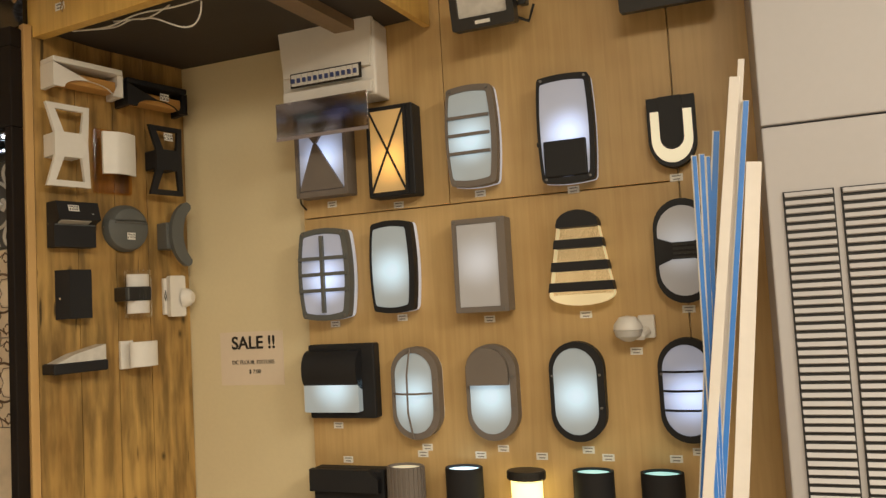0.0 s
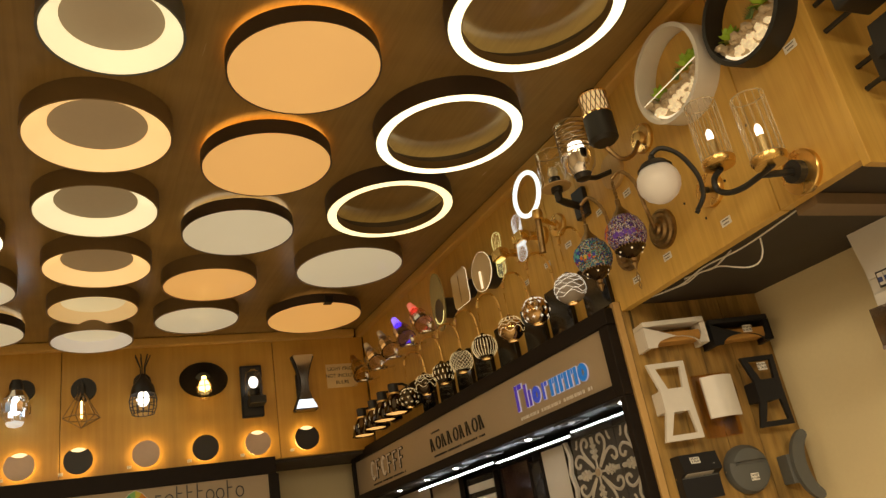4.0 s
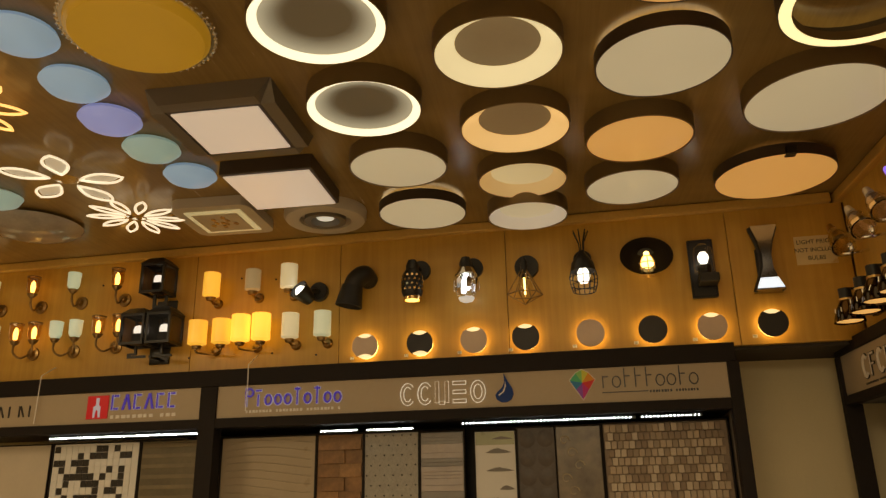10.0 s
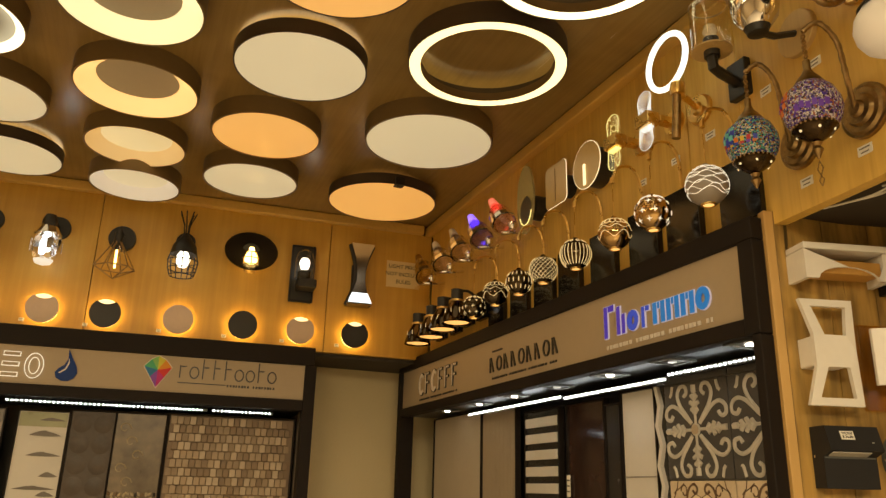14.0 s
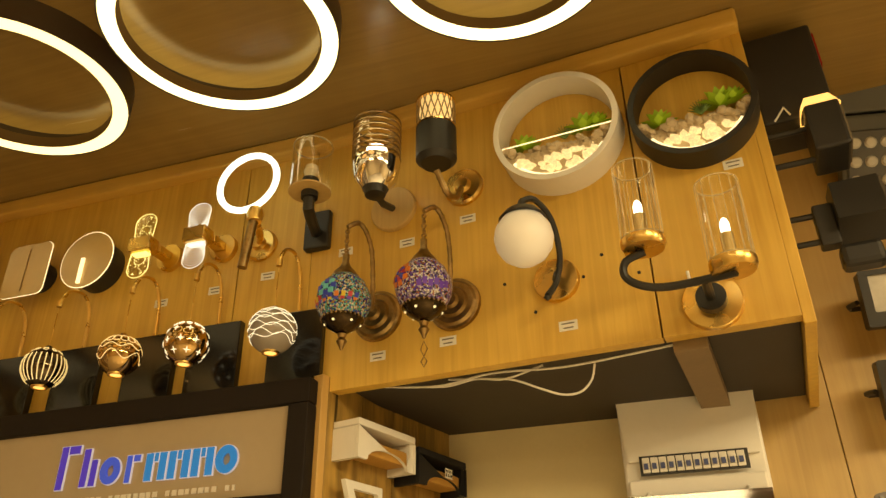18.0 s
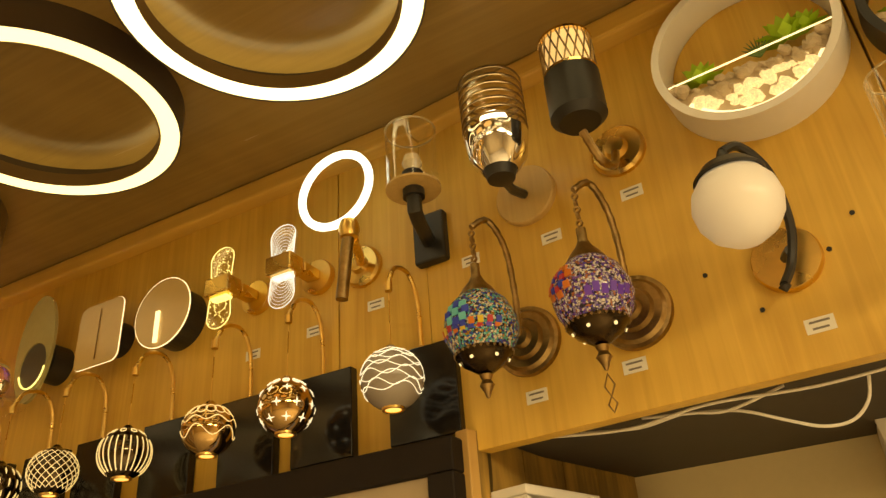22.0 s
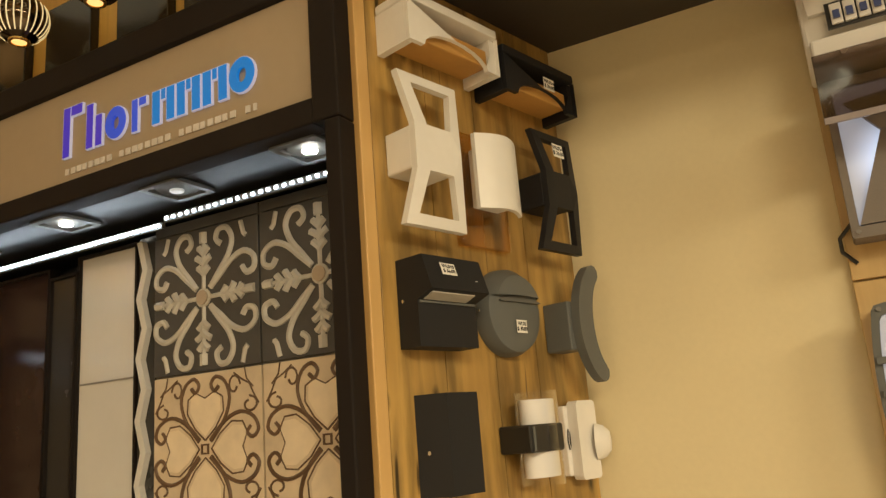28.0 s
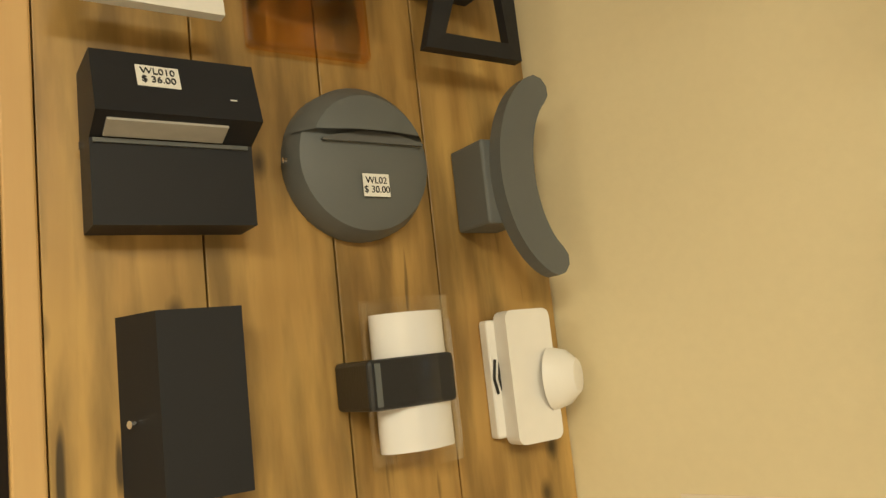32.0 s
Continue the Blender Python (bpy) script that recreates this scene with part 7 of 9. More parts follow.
# elbow spot
t = west("elbow_spot", 0.36, 2.716, "black metal elbow spot pointing down")
part("wall_base", disc(0.045, 0.03, 0, 28, m=pose(0.035, 0, 0.052) @ AX, edge=0.004), M_BLACK, t, smooth=True)
part("elbow", tube(arm_curve([(0.035, -0.03, 0.055), (0.03, -0.075, 0.06), (0.0, -0.1, 0.03), (-0.018, -0.1, -0.01)]), 0.047, 20), M_BLACK, t, smooth=True)
part("shade", lathe([(0.05, 0.0), (0.066, -0.1), (0.063, -0.102), (0.047, -0.002)], 28, m=pose(-0.018, -0.1, 0.0, 0, 10, 0)), M_BLACK, t, smooth=True)
part("trim_ring", lathe([(0.044, 0.002), (0.048, 0.0), (0.048, -0.006), (0.044, -0.006)], 28, m=pose(-0.018, -0.1, 0.0, 0, 10, 0), close=True), M_CHAR, t, smooth=True)


def hung_head(y, z, label, dx=0.02):
    """Round wall base and black neck, from which a shade hangs."""
    t = west("hanging_sconce", y, z, label)
    base_disc(t, 0.05, M_BLACK, dx, 0.072, domed=False, h=0.02)
    part("arm", tube([(dx, -0.02, 0.072), (dx * 0.6, -0.06, 0.085), (0, -0.1, 0.085), (0, -0.1, 0.06)], 0.009, 8), M_BLACK, t, smooth=True)
    part("socket", lathe([(0, 0.105), (0.02, 0.1), (0.03, 0.075), (0.03, 0.04), (0, 0.04)], 20, m=pose(0, -0.1, 0)), M_BLACK, t, smooth=True)
    return t


# pierced tumbler
t = hung_head(0.64, 2.722, "black and gold pierced tumbler lamp glowing at its mouth")
part("shade", lathe([(0.03, 0.055), (0.046, 0.03), (0.052, -0.01), (0.05, -0.06), (0.042, -0.085), (0.039, -0.085), (0.046, -0.06), (0.048, -0.01), (0.042, 0.03)], 32, m=pose(0, -0.1, 0)), M_BLACK, t, smooth=True)
for j in range(4):
    for k in range(14):
        a = 2 * math.pi * (k + 0.5 * (j % 2)) / 14
        r = (0.0495, 0.0525, 0.0525, 0.0505)[j]
        z = 0.018 - 0.022 * j
        part("piercing", disc(0.006, 0.002, 0, 6, m=pose(r * math.cos(a), -0.1 + r * math.sin(a), z) @ Matrix.Rotation(a, 4, "Z") @ pose(0, 0, 0, 0, 90, 0)), M_GOLD, t)
part("mouth_ring", lathe([(0.038, -0.098), (0.044, -0.098), (0.045, -0.084), (0.038, -0.084)], 28, m=pose(0, -0.1, 0), close=True), M_GOLD, t, smooth=True)
part("glow", lathe([(0, -0.104), (0.026, -0.1), (0.036, -0.09), (0, -0.07)], 24, m=pose(0, -0.1, 0)), E_YELL, t, smooth=True)
# chrome vase with mirror facets
t = hung_head(0.9, 2.715, "chrome facetted vase lamp with a cool white bulb")
part("shade", lathe([(0.028, 0.06), (0.036, 0.045), (0.05, 0.02), (0.06, -0.015), (0.06, -0.04), (0.05, -0.075), (0.038, -0.095), (0.034, -0.095), (0.046, -0.07), (0.055, -0.04), (0.055, -0.015), (0.046, 0.02)], 12, m=pose(0, -0.1, 0)), M_GLASS, t)
for k in range(8):
    a = 2 * math.pi * k / 8
    part("facet", slab([(-0.011, -0.03), (0.011, -0.03), (0.013, 0.012), (0.0, 0.024), (-0.013, 0.012)], -0.0025, 0.0), M_CHROME, t).matrix_basis = pose(0, -0.1, -0.03) @ Matrix.Rotation(a + 0.39, 4, "Z") @ pose(0, -0.059, 0.0)
part("upper_band", lathe([(0.037, 0.046), (0.052, 0.018), (0.054, 0.014), (0.054, 0.01), (0.05, 0.012), (0.035, 0.044)], 28, m=pose(0, -0.1, 0), close=True), M_CHROME, t, smooth=True)
part("bulb", bulb_shape(pose(0, -0.1, -0.03), 0.026), emit("cool_bulb", (0.72, 0.88, 1.0), 4.5), t, smooth=True)
part("tip", lathe([(0, -0.122), (0.03, -0.112), (0.038, -0.098), (0, -0.096)], 24, m=pose(0, -0.1, 0)), emit("dim_tip", (0.9, 0.9, 0.85), 0.5), t, smooth=True)


# wire cages
def wires(root, profile, count, r, material, m):
    for k in range(count):
        a = 2 * math.pi * (k + 0.5) / count
        pts = [m @ Vector((p * math.cos(a), p * math.sin(a), z)) for p, z in profile]
        part("wire", tube(pts, r, 5), material, root)
    for p, z in profile:
        if p > 0.012:
            part("wire_ring", tube([m @ Vector((p * math.cos(a), p * math.sin(a), z)) for a in (2 * math.pi * k / count for k in range(count))] if count < 8 else [m @ Vector((p * math.cos(a), p * math.sin(a), z)) for a in (2 * math.pi * k / 24 for k in range(24))], r, 5, closed=True), material, root)


t = west("cage_sconce", 1.173, 2.7, "geometric brass wire cage lamp with a thin filament bulb")
base_disc(t, 0.057, M_BLACK, 0.006, 0.072, domed=False, h=0.024)
part("arm", tube([(0.006, -0.02, 0.085), (0.0, -0.1, 0.092), (0, -0.1, 0.03)], 0.007, 8), M_BLACK, t, smooth=True)
part("socket", disc(0.017, 0.05, 0.02, 16, m=pose(0, -0.1, 0)), M_BLACK, t, smooth=True)
C = pose(0, -0.1, 0)
for k in range(6):
    a = 2 * math.pi * (k + 0.25) / 6
    b = 2 * math.pi * (k + 0.75) / 6
    p0, p1, p2, p3 = Vector((0.015 * math.cos(a), 0.015 * math.sin(a), 0.03)), Vector((0.082 * math.cos(a), 0.082 * math.sin(a), -0.085)), Vector((0.082 * math.cos(a + math.pi / 3), 0.082 * math.sin(a + math.pi / 3), -0.085)), Vector((0, 0, -0.132))
    for q in ((p0, p1), (p1, p2), (p1, p3)):
        part("wire", tube([C @ q[0], C @ q[1]], 0.0028, 6), M_BRONZE, t)
part("filament", tube([(0, -0.1, -0.005), (0.001, -0.1, -0.085)], 0.0045, 8), E_BULBW, t, smooth=True)
part("glass", lathe([(0.01, 0.02), (0.016, 0.0), (0.016, -0.08), (0.008, -0.1), (0, -0.1)], 16, m=C), M_GLASS, t, smooth=True)

t = west("cage_sconce", 1.443, 2.7, "black pineapple shaped wire cage lamp with a white bulb")
base_disc(t, 0.042, M_BLACK, 0.0, 0.09, domed=False, h=0.02)
part("arm", tube([(0, -0.02, 0.09), (0, -0.1, 0.1), (0, -0.1, 0.07)], 0.008, 8), M_BLACK, t, smooth=True)
part("cap", lathe([(0, 0.1), (0.012, 0.1), (0.025, 0.08), (0.05, 0.045), (0.058, 0.005), (0.055, 0.005), (0, 0.06)], 28, m=C), M_BLACK, t, smooth=True)
for k in range(7):
    a = 2 * math.pi * k / 7
    part("crown_wire", tube([(0.01 * math.cos(a), -0.1 + 0.01 * math.sin(a), 0.1), (0.012 * math.cos(a), -0.1 + 0.012 * math.sin(a), 0.14), (0.036 * math.cos(a), -0.1 + 0.036 * math.sin(a), 0.2)], 0.0028, 5), M_BLACK, t)
wires(t, [(0.055, 0.01), (0.064, -0.025), (0.06, -0.06), (0.05, -0.09)], 14, 0.0022, M_BLACK, C)
part("bulb", bulb_shape(pose(0, -0.1, -0.015), 0.031), E_BULB, t, smooth=True)

# black hat
t = west("hat_sconce", 1.73, 2.75, "wide black hat shade lamp with a warm bulb in a cage")
part("hat", lathe([(0, 0.008), (0.03, 0.0), (0.055, -0.01), (0.118, -0.03), (0.118, -0.034), (0.05, -0.016), (0, -0.002)], 48, m=pose(0, -0.05, 0.0, 62, 0, 0) @ pose(0, 0, 0, 180, 0, 0)), M_BLACKG, t, smooth=True)
part("wall_base", disc(0.04, 0.05, 0, 24, m=pose(0, 0, 0.02) @ AX), M_BLACK, t, smooth=True)
C = pose(0.0, -0.09, -0.025)
part("bulb", bulb_shape(C, 0.029), E_BULBW, t, smooth=True)
wires(t, [(0.022, 0.03), (0.036, 0.0), (0.036, -0.03), (0.026, -0.06)], 6, 0.0024, M_BRASS, C)

# plate with glass dome
t = west("dome_sconce", 1.973, 2.7, "tall black plate lamp with a bulb under a glass dome")
part("back_plate", slab(rounded(-0.054, 0.054, -0.134, 0.134, 0.006), -0.02, 0.0), M_BLACK, t)
part("plate_rim", slab(rounded(-0.056, 0.056, -0.136, 0.136, 0.006), -0.026, -0.0205, holes=(rounded(-0.046, 0.046, -0.126, 0.126, 0.004),)), M_CHAR, t)
part("bracket", box(-0.028, 0.056, -0.12, -0.02, -0.085, -0.045, 0.006), M_BLACK, t)
part("socket", disc(0.03, 0.04, -0.045, 20, m=pose(0.0, -0.085, 0)), M_BLACKG, t, smooth=True)
part("glass", lathe([(0.043, -0.04), (0.044, 0.05), (0.036, 0.08), (0.016, 0.096), (0, 0.098)], 28, m=pose(0.0, -0.085, 0)), M_GLASS, t, smooth=True)
part("bulb", bulb_shape(pose(0, -0.085, 0.03, 180, 0, 0), 0.024), E_BULB, t, smooth=True)

# hourglass
t = west("hourglass_sconce", 2.238, 2.714, "chrome hourglass lamp in a black frame, lit at its foot")
outer = [(-0.052, 0.147), (-0.03, 0.08), (-0.018, 0.02), (-0.02, -0.04), (-0.04, -0.1), (-0.06, -0.147), (0.06, -0.147), (0.036, -0.1), (0.02, -0.04), (0.02, 0.02), (0.034, 0.08), (0.06, 0.147)]
part("body", slab(outer, -0.09, -0.012), mat("dark_chrome", (0.3, 0.3, 0.32), 0.14, metal=1.0, vary=0.05), t)
for s2 in (0, 1):
    side_pts = outer[:6] if s2 == 0 else outer[6:]
    part("side_fin", tube([(x, -0.055, z) for x, z in side_pts], 0.009, 8), M_BLACK, t, smooth=True)
part("light_foot", slab([(-0.038, -0.095), (-0.056, -0.14), (0.056, -0.14), (0.034, -0.095)], -0.095, -0.0905), emit("cool_foot", (0.7, 0.85, 1.0), 1.3), t)
part("wall_base", box(-0.03, 0.03, -0.012, 0.0, -0.06, 0.06, 0.002), M_BLACK, t)

M_TAUPEL = mat("pale_taupe", (0.68, 0.53, 0.42), 0.55, vary=0.06)
# eclipse dots with glow at their back
DOTS = [(0.389, 1, "both"), (0.659, 0, "both"), (0.918, 1, "top"), (1.16, 0, "top"), (1.454, 1, "none"), (1.728, 0, "none"), (1.983, 1, "top"), (2.235, 0, "top")]
for y, taupe, cut in DOTS:
    t = west("eclipse_lamp", y, 2.432, "round taupe plate lamp glowing amber round its edge" if taupe else "round black plate lamp glowing amber round its edge", "round plate lamps")
    r = 0.063
    pts = []
    for k in range(48):
        a = 2 * math.pi * k / 48
        x, z = r * math.cos(a), r * math.sin(a)
        lim = 0.048 - 0.012 * math.cos(x / r * 1.2)
        if cut in ("both", "top"):
            z = min(z, 0.038 + 9.0 * x * x)
        if cut == "both":
            z = max(z, -0.038 - 9.0 * x * x)
        pts.append((x, z))
    part("face", slab(pts, -0.042, -0.034), M_TAUPEL if taupe else M_BLACK, t)
    part("back_plate", disc(0.05, 0.01, 0, 32, m=AX), M_WHITEM, t)
    part("glow_ring", lathe([(0.05, 0.012), (0.059, 0.012), (0.059, 0.03), (0.05, 0.03)], 40, m=AX, close=True), E_DOT, t)
    part("glow_plate", disc(0.06, 0.003, 0.03, 40, m=AX), emit("dot_face", (1.0, 0.72, 0.35), 1.3) if y < 0.4 else bpy.data.materials["dot_face"], t)
    price(t, "", -0.075, -0.05, w=0.02, h=0.014)

# notice on paper
t = thing("price_notice", WEST @ pose(XW, 2.466, 2.755, 0, 0, 90), "cream paper notice saying bulbs are not included", "notice")
part("sheet", box(-0.085, 0.085, -0.002, -0.0005, -0.066, 0.066), mat("aged_paper", (0.74, 0.6, 0.33), 0.7, vary=0.06), t)
for k, s in enumerate(("LIGHT PRICE", "NOT INCLUDE", "BULBS")):
    words(s, 0.027, pose(0.0, -0.003, 0.038 - 0.038 * k) @ FACE, M_INK, t, "lettering", spread=1.0)


# lit shades on brackets
def shade_lamp(spots, z, face, label, w=0.042, h=0.125, base=True, arm=M_BRONZE):
    mid = sum(spots) / len(spots)
    t = west("shade_sconce", mid, z, label, "lit shade lamps")
    part("wall_base", lathe([(0, 0.02), (0.018, 0.016), (0.026, 0.004), (0.026, 0), (0, 0)], 24, m=pose(0, 0, -h / 2 - 0.015) @ AX), arm, t, smooth=True)
    part("arm", tube(arm_curve([(spots[0] - mid, -0.085, -h / 2 - 0.005), (spots[0] - mid, -0.085, -h / 2 - 0.03), (0, -0.03, -h / 2 - 0.035), (spots[-1] - mid, -0.085, -h / 2 - 0.03), (spots[-1] - mid, -0.085, -h / 2 - 0.005)] if len(spots) > 1 else [(0, -0.012, -h / 2 - 0.02), (0, -0.06, -h / 2 - 0.024), (0, -0.085, -h / 2 - 0.005)], 6), 0.006, 8), arm, t, smooth=True)
    for y in spots:
        m = pose(y - mid, -0.085, 0)
        part("shade", lathe([(w * 0.55, -h / 2), (w, -h / 2 + 0.008), (w, h / 2), (w - 0.003, h / 2), (w - 0.003, -h / 2 + 0.01), (w * 0.5, -h / 2 + 0.004)], 28, m=m), face, t, smooth=True)
        part("cup", lathe([(0, -h / 2 - 0.018), (0.02, -h / 2 - 0.016), (0.026, -h / 2 - 0.001), (0, -h / 2 - 0.001)], 20, m=m), arm, t, smooth=True)
    return t


# faint emission is put into this shade's colour
E_SHADED = emit("dim_shade", (0.8, 0.6, 0.3), 0.16, base=(0.6, 0.5, 0.35))
shade_lamp([0.006], 2.792, E_SHADEC, "single cream glass cylinder lamp")
shade_lamp([-0.186], 2.787, E_SHADED, "single dim beige glass cylinder lamp", h=0.11, w=0.038)
shade_lamp([-0.41], 2.779, E_SHADE, "single amber lit cylinder lamp")
shade_lamp([0.189], 2.541, E_SHADEG, "single pale green glass cylinder lamp")
shade_lamp([0.024], 2.541, E_SHADEC, "single cream glass cylinder lamp")
E_SHADEH = emit("hot_shade", (1.0, 0.54, 0.06), 1.5, base=(0.55, 0.35, 0.1), vary=0.2)
shade_lamp([-0.128, -0.236], 2.545, E_SHADEH, "pair of bright amber cylinder lamps on one bracket", w=0.046, h=0.135)
shade_lamp([-0.338, -0.466], 2.535, E_SHADE, "pair of orange cylinder lamps on one bracket", w=0.046)
# black spot with bulb
t = west("ball_spot", 0.105, 2.705, "black adjustable spot with a bright white bulb")
part("wall_base", disc(0.048, 0.03, 0, 28, m=pose(0.035, 0, 0.018) @ AX, edge=0.004), M_BLACK, t, smooth=True)
part("arm", tube([(0.035, -0.03, 0.018), (0.03, -0.07, 0.012), (0.01, -0.09, 0.0)], 0.012, 10), M_BLACK, t, smooth=True)
aim = pose(-0.012, -0.1, -0.01, 62, 0, -28)
part("head", lathe([(0.0, -0.055), (0.03, -0.05), (0.036, -0.03), (0.05, 0.04), (0.047, 0.042), (0.03, -0.02), (0, -0.03)], 28, m=aim), M_BLACK, t, smooth=True)
part("bulb", lathe([(0, 0.045), (0.02, 0.04), (0.03, 0.024), (0.022, 0.0), (0, -0.01)], 20, m=aim), E_BULB, t, smooth=True)


# black box lanterns
def lantern(root, x, z):
    m = pose(x, -0.1, z)
    s, h = 0.06, 0.085
    for a, b in ((-1, -1), (1, -1), (1, 1), (-1, 1)):
        part("post", box(a * s - 0.006, a * s + 0.006, b * s - 0.006, b * s + 0.006, -h, h - 0.02, 0.001), M_BLACK, root).matrix_basis = m
    for zz in (-h, h - 0.026):
        bm = slab([(-s - 0.006, -s - 0.006), (s + 0.006, -s - 0.006), (s + 0.006, s + 0.006), (-s - 0.006, s + 0.006)], -0.006, 0.006, holes=([(-s + 0.006, -s + 0.006), (s - 0.006, -s + 0.006), (s - 0.006, s - 0.006), (-s + 0.006, s - 0.006)],))
        part("frame", bm, M_BLACK, root).matrix_basis = m @ pose(0, 0, zz, -90, 0, 0)
    for k in range(4):
        part("pane", box(-s + 0.006, s - 0.006, -s - 0.001, -s + 0.001, -h + 0.006, h - 0.03), glass("smoked_pane", (0.62, 0.6, 0.6), 0.3, 0.0) if "smoked_pane" not in bpy.data.materials else bpy.data.materials["smoked_pane"], root).matrix_basis = m @ pose(0, 0, 0, 0, 0, 90 * k)
    bm = bmesh.new()
    vs = [bm.verts.new(p) for p in ((-s - 0.01, -s - 0.01, h - 0.02), (s + 0.01, -s - 0.01, h - 0.02), (s + 0.01, s + 0.01, h - 0.02), (-s - 0.01, s + 0.01, h - 0.02))]
    ws = [bm.verts.new((v.co.x * 0.55, v.co.y * 0.55, h + 0.012)) for v in vs]
    bm.faces.new(vs)
    bm.faces.new(ws)
    for k in range(4):
        bm.faces.new((vs[k], vs[(k + 1) % 4], ws[(k + 1) % 4], ws[k]))
    part("roof", bm, M_BLACK, root).matrix_basis = m
    part("candle_base", box(-0.022, 0.022, -0.022, 0.022, -h, -0.028), M_BLACK, root).matrix_basis = m
    part("bulb", lathe([(0, 0.018), (0.02, 0.01), (0.026, -0.008), (0.024, -0.026), (0, -0.026)], 20, m=m), E_BULB, root, smooth=True)


t = west("lantern_sconce", -0.7, 2.835, "black square lantern lamp with a white bulb", "black lanterns")
lantern(t, 0, 0)
part("bracket", slab([(-0.02, -0.09), (-0.02, -0.16), (0.06, -0.16), (0.06, -0.1), (0.045, -0.1), (0.045, -0.145), (-0.005, -0.145), (-0.005, -0.09)], -0.105, -0.095), M_BLACK, t)
part("wall_plate", box(-0.05, 0.06, -0.012, 0.0, -0.18, -0.1, 0.002), M_BLACK, t)
part("arm", box(0.01, 0.022, -0.095, -0.012, -0.15, -0.138), M_BLACK, t)
t = west("lantern_sconce", -0.712, 2.575, "pair of black square lanterns on a scrolled bracket", "black lanterns")
for x in (0.072, -0.071):
    lantern(t, x, 0)
    part("bracket", slab([(x - 0.012, -0.09), (x - 0.012, -0.125), (x - 0.05, -0.125), (x - 0.05, -0.15), (x + 0.05, -0.15), (x + 0.05, -0.138), (x - 0.038, -0.138), (x - 0.036, -0.135), (x, -0.135), (x, -0.09)], -0.105, -0.095), M_BLACK, t)
part("wall_plate", box(-0.055, 0.055, -0.012, 0.0, -0.17, -0.08, 0.002), M_BLACK, t)
part("arm", box(-0.006, 0.006, -0.095, -0.012, -0.15, -0.138), M_BLACK, t)


# glass candle sconces
def candle_lamp(spots, z, face, label, r=0.034, h=0.09, ring=True):
    mid = sum(spots) / len(spots)
    t = west("candle_sconce", mid, z, label, "glass candle lamps")
    part("wall_base", lathe([(0, 0.03), (0.014, 0.028), (0.018, 0.012), (0.034, 0.008), (0.036, 0), (0, 0)], 24, m=pose(0, 0, -h / 2 - 0.055) @ AX), M_BRONZE, t, smooth=True)
    for y in spots:
        x = y - mid
        part("arm", tube(arm_curve([(0, -0.025, -h / 2 - 0.055), (x * 0.55 + 0.001, -0.06, -h / 2 - 0.085), (x, -0.085, -h / 2 - 0.06), (x, -0.085, -h / 2 - 0.01)], 6), 0.0055, 8), M_BRONZE, t, smooth=True)
        m = pose(x, -0.085, 0)
        part("cup", lathe([(0, -h / 2 - 0.022), (0.012, -h / 2 - 0.02), (0.024, -h / 2 - 0.004), (0.026, -h / 2), (0, -h / 2)], 20, m=m), M_BRONZE, t, smooth=True)
        part("glass", lathe([(0.02, -h / 2), (r * 0.92, -h / 2 + 0.02), (r, h / 2), (r - 0.002, h / 2), (r * 0.88, -h / 2 + 0.02), (0.018, -h / 2 + 0.002)], 24, m=m), face, t, smooth=True)
        part("candle_bulb", lathe([(0, -h / 2 + 0.008), (0.01, -h / 2 + 0.01), (0.013, -0.005), (0.009, 0.018), (0, 0.03)], 14, m=m), E_BULBW if face is not E_SHADEG2 else E_BULB, t, smooth=True)
        if ring:
            part("gold_rim", lathe([(r - 0.003, h / 2 - 0.002), (r + 0.0015, h / 2 - 0.002), (r + 0.0015, h / 2 + 0.004), (r - 0.003, h / 2 + 0.004)], 24, m=m, close=True), M_BRONZE, t)
    return t


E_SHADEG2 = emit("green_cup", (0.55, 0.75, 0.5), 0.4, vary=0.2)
M_AMB2 = glass("amber_cup", (1.0, 0.9, 0.72), 0.12, 0.05)
candle_lamp([-0.95], 2.86, M_AMB2, "single amber glass candle lamp")
candle_lamp([-0.913, -1.029], 2.61, M_AMB2, "twin amber glass candle lamp")
candle_lamp([-1.207], 2.86, E_SHADEG2, "single green-white glass cup lamp", ring=False)
candle_lamp([-1.16, -1.275], 2.6, E_SHADEG2, "twin green-white glass cup lamp", ring=False)
candle_lamp([-1.452], 2.853, M_AMB2, "single amber glass candle lamp")
candle_lamp([-1.403, -1.514], 2.6, M_AMB2, "twin amber glass candle lamp")
candle_lamp([-1.656, -1.77], 2.6, E_SHADEC, "twin cream glass cup lamp", ring=False)
candle_lamp([-1.7], 2.85, E_SHADEC, "single cream glass cup lamp", ring=False)
# screws left in the board
for y, z in ((-0.5, 2.83), (-0.29, 2.83), (-0.1, 2.81), (-1.09, 2.85), (-0.1, 2.43), (0.13, 2.41), (-0.55, 2.43)):
    solid("screw", disc(0.005, 0.004, 0, 8, m=WEST @ pose(XW, y, z, 0, 0, 90) @ AX), M_INK, "dark screw driven into the wood board", "screw", "loose screws")
# loose wires that hang down past the signs
for y, z0, z1 in ((-0.168, 2.14, 2.42), (-1.3, 2.12, 2.42)):
    solid("hanging_wire", tube([(XS + 0.02, y, z0), (XS + 0.022, y + 0.004, (z0 + z1) / 2), (XS + 0.01, y - 0.004, 2.36), (XW + 0.004, y - 0.01, z1)], 0.0025, 6), M_WHITE, "thin white wire hanging over the sign", "wire").matrix_basis = WEST

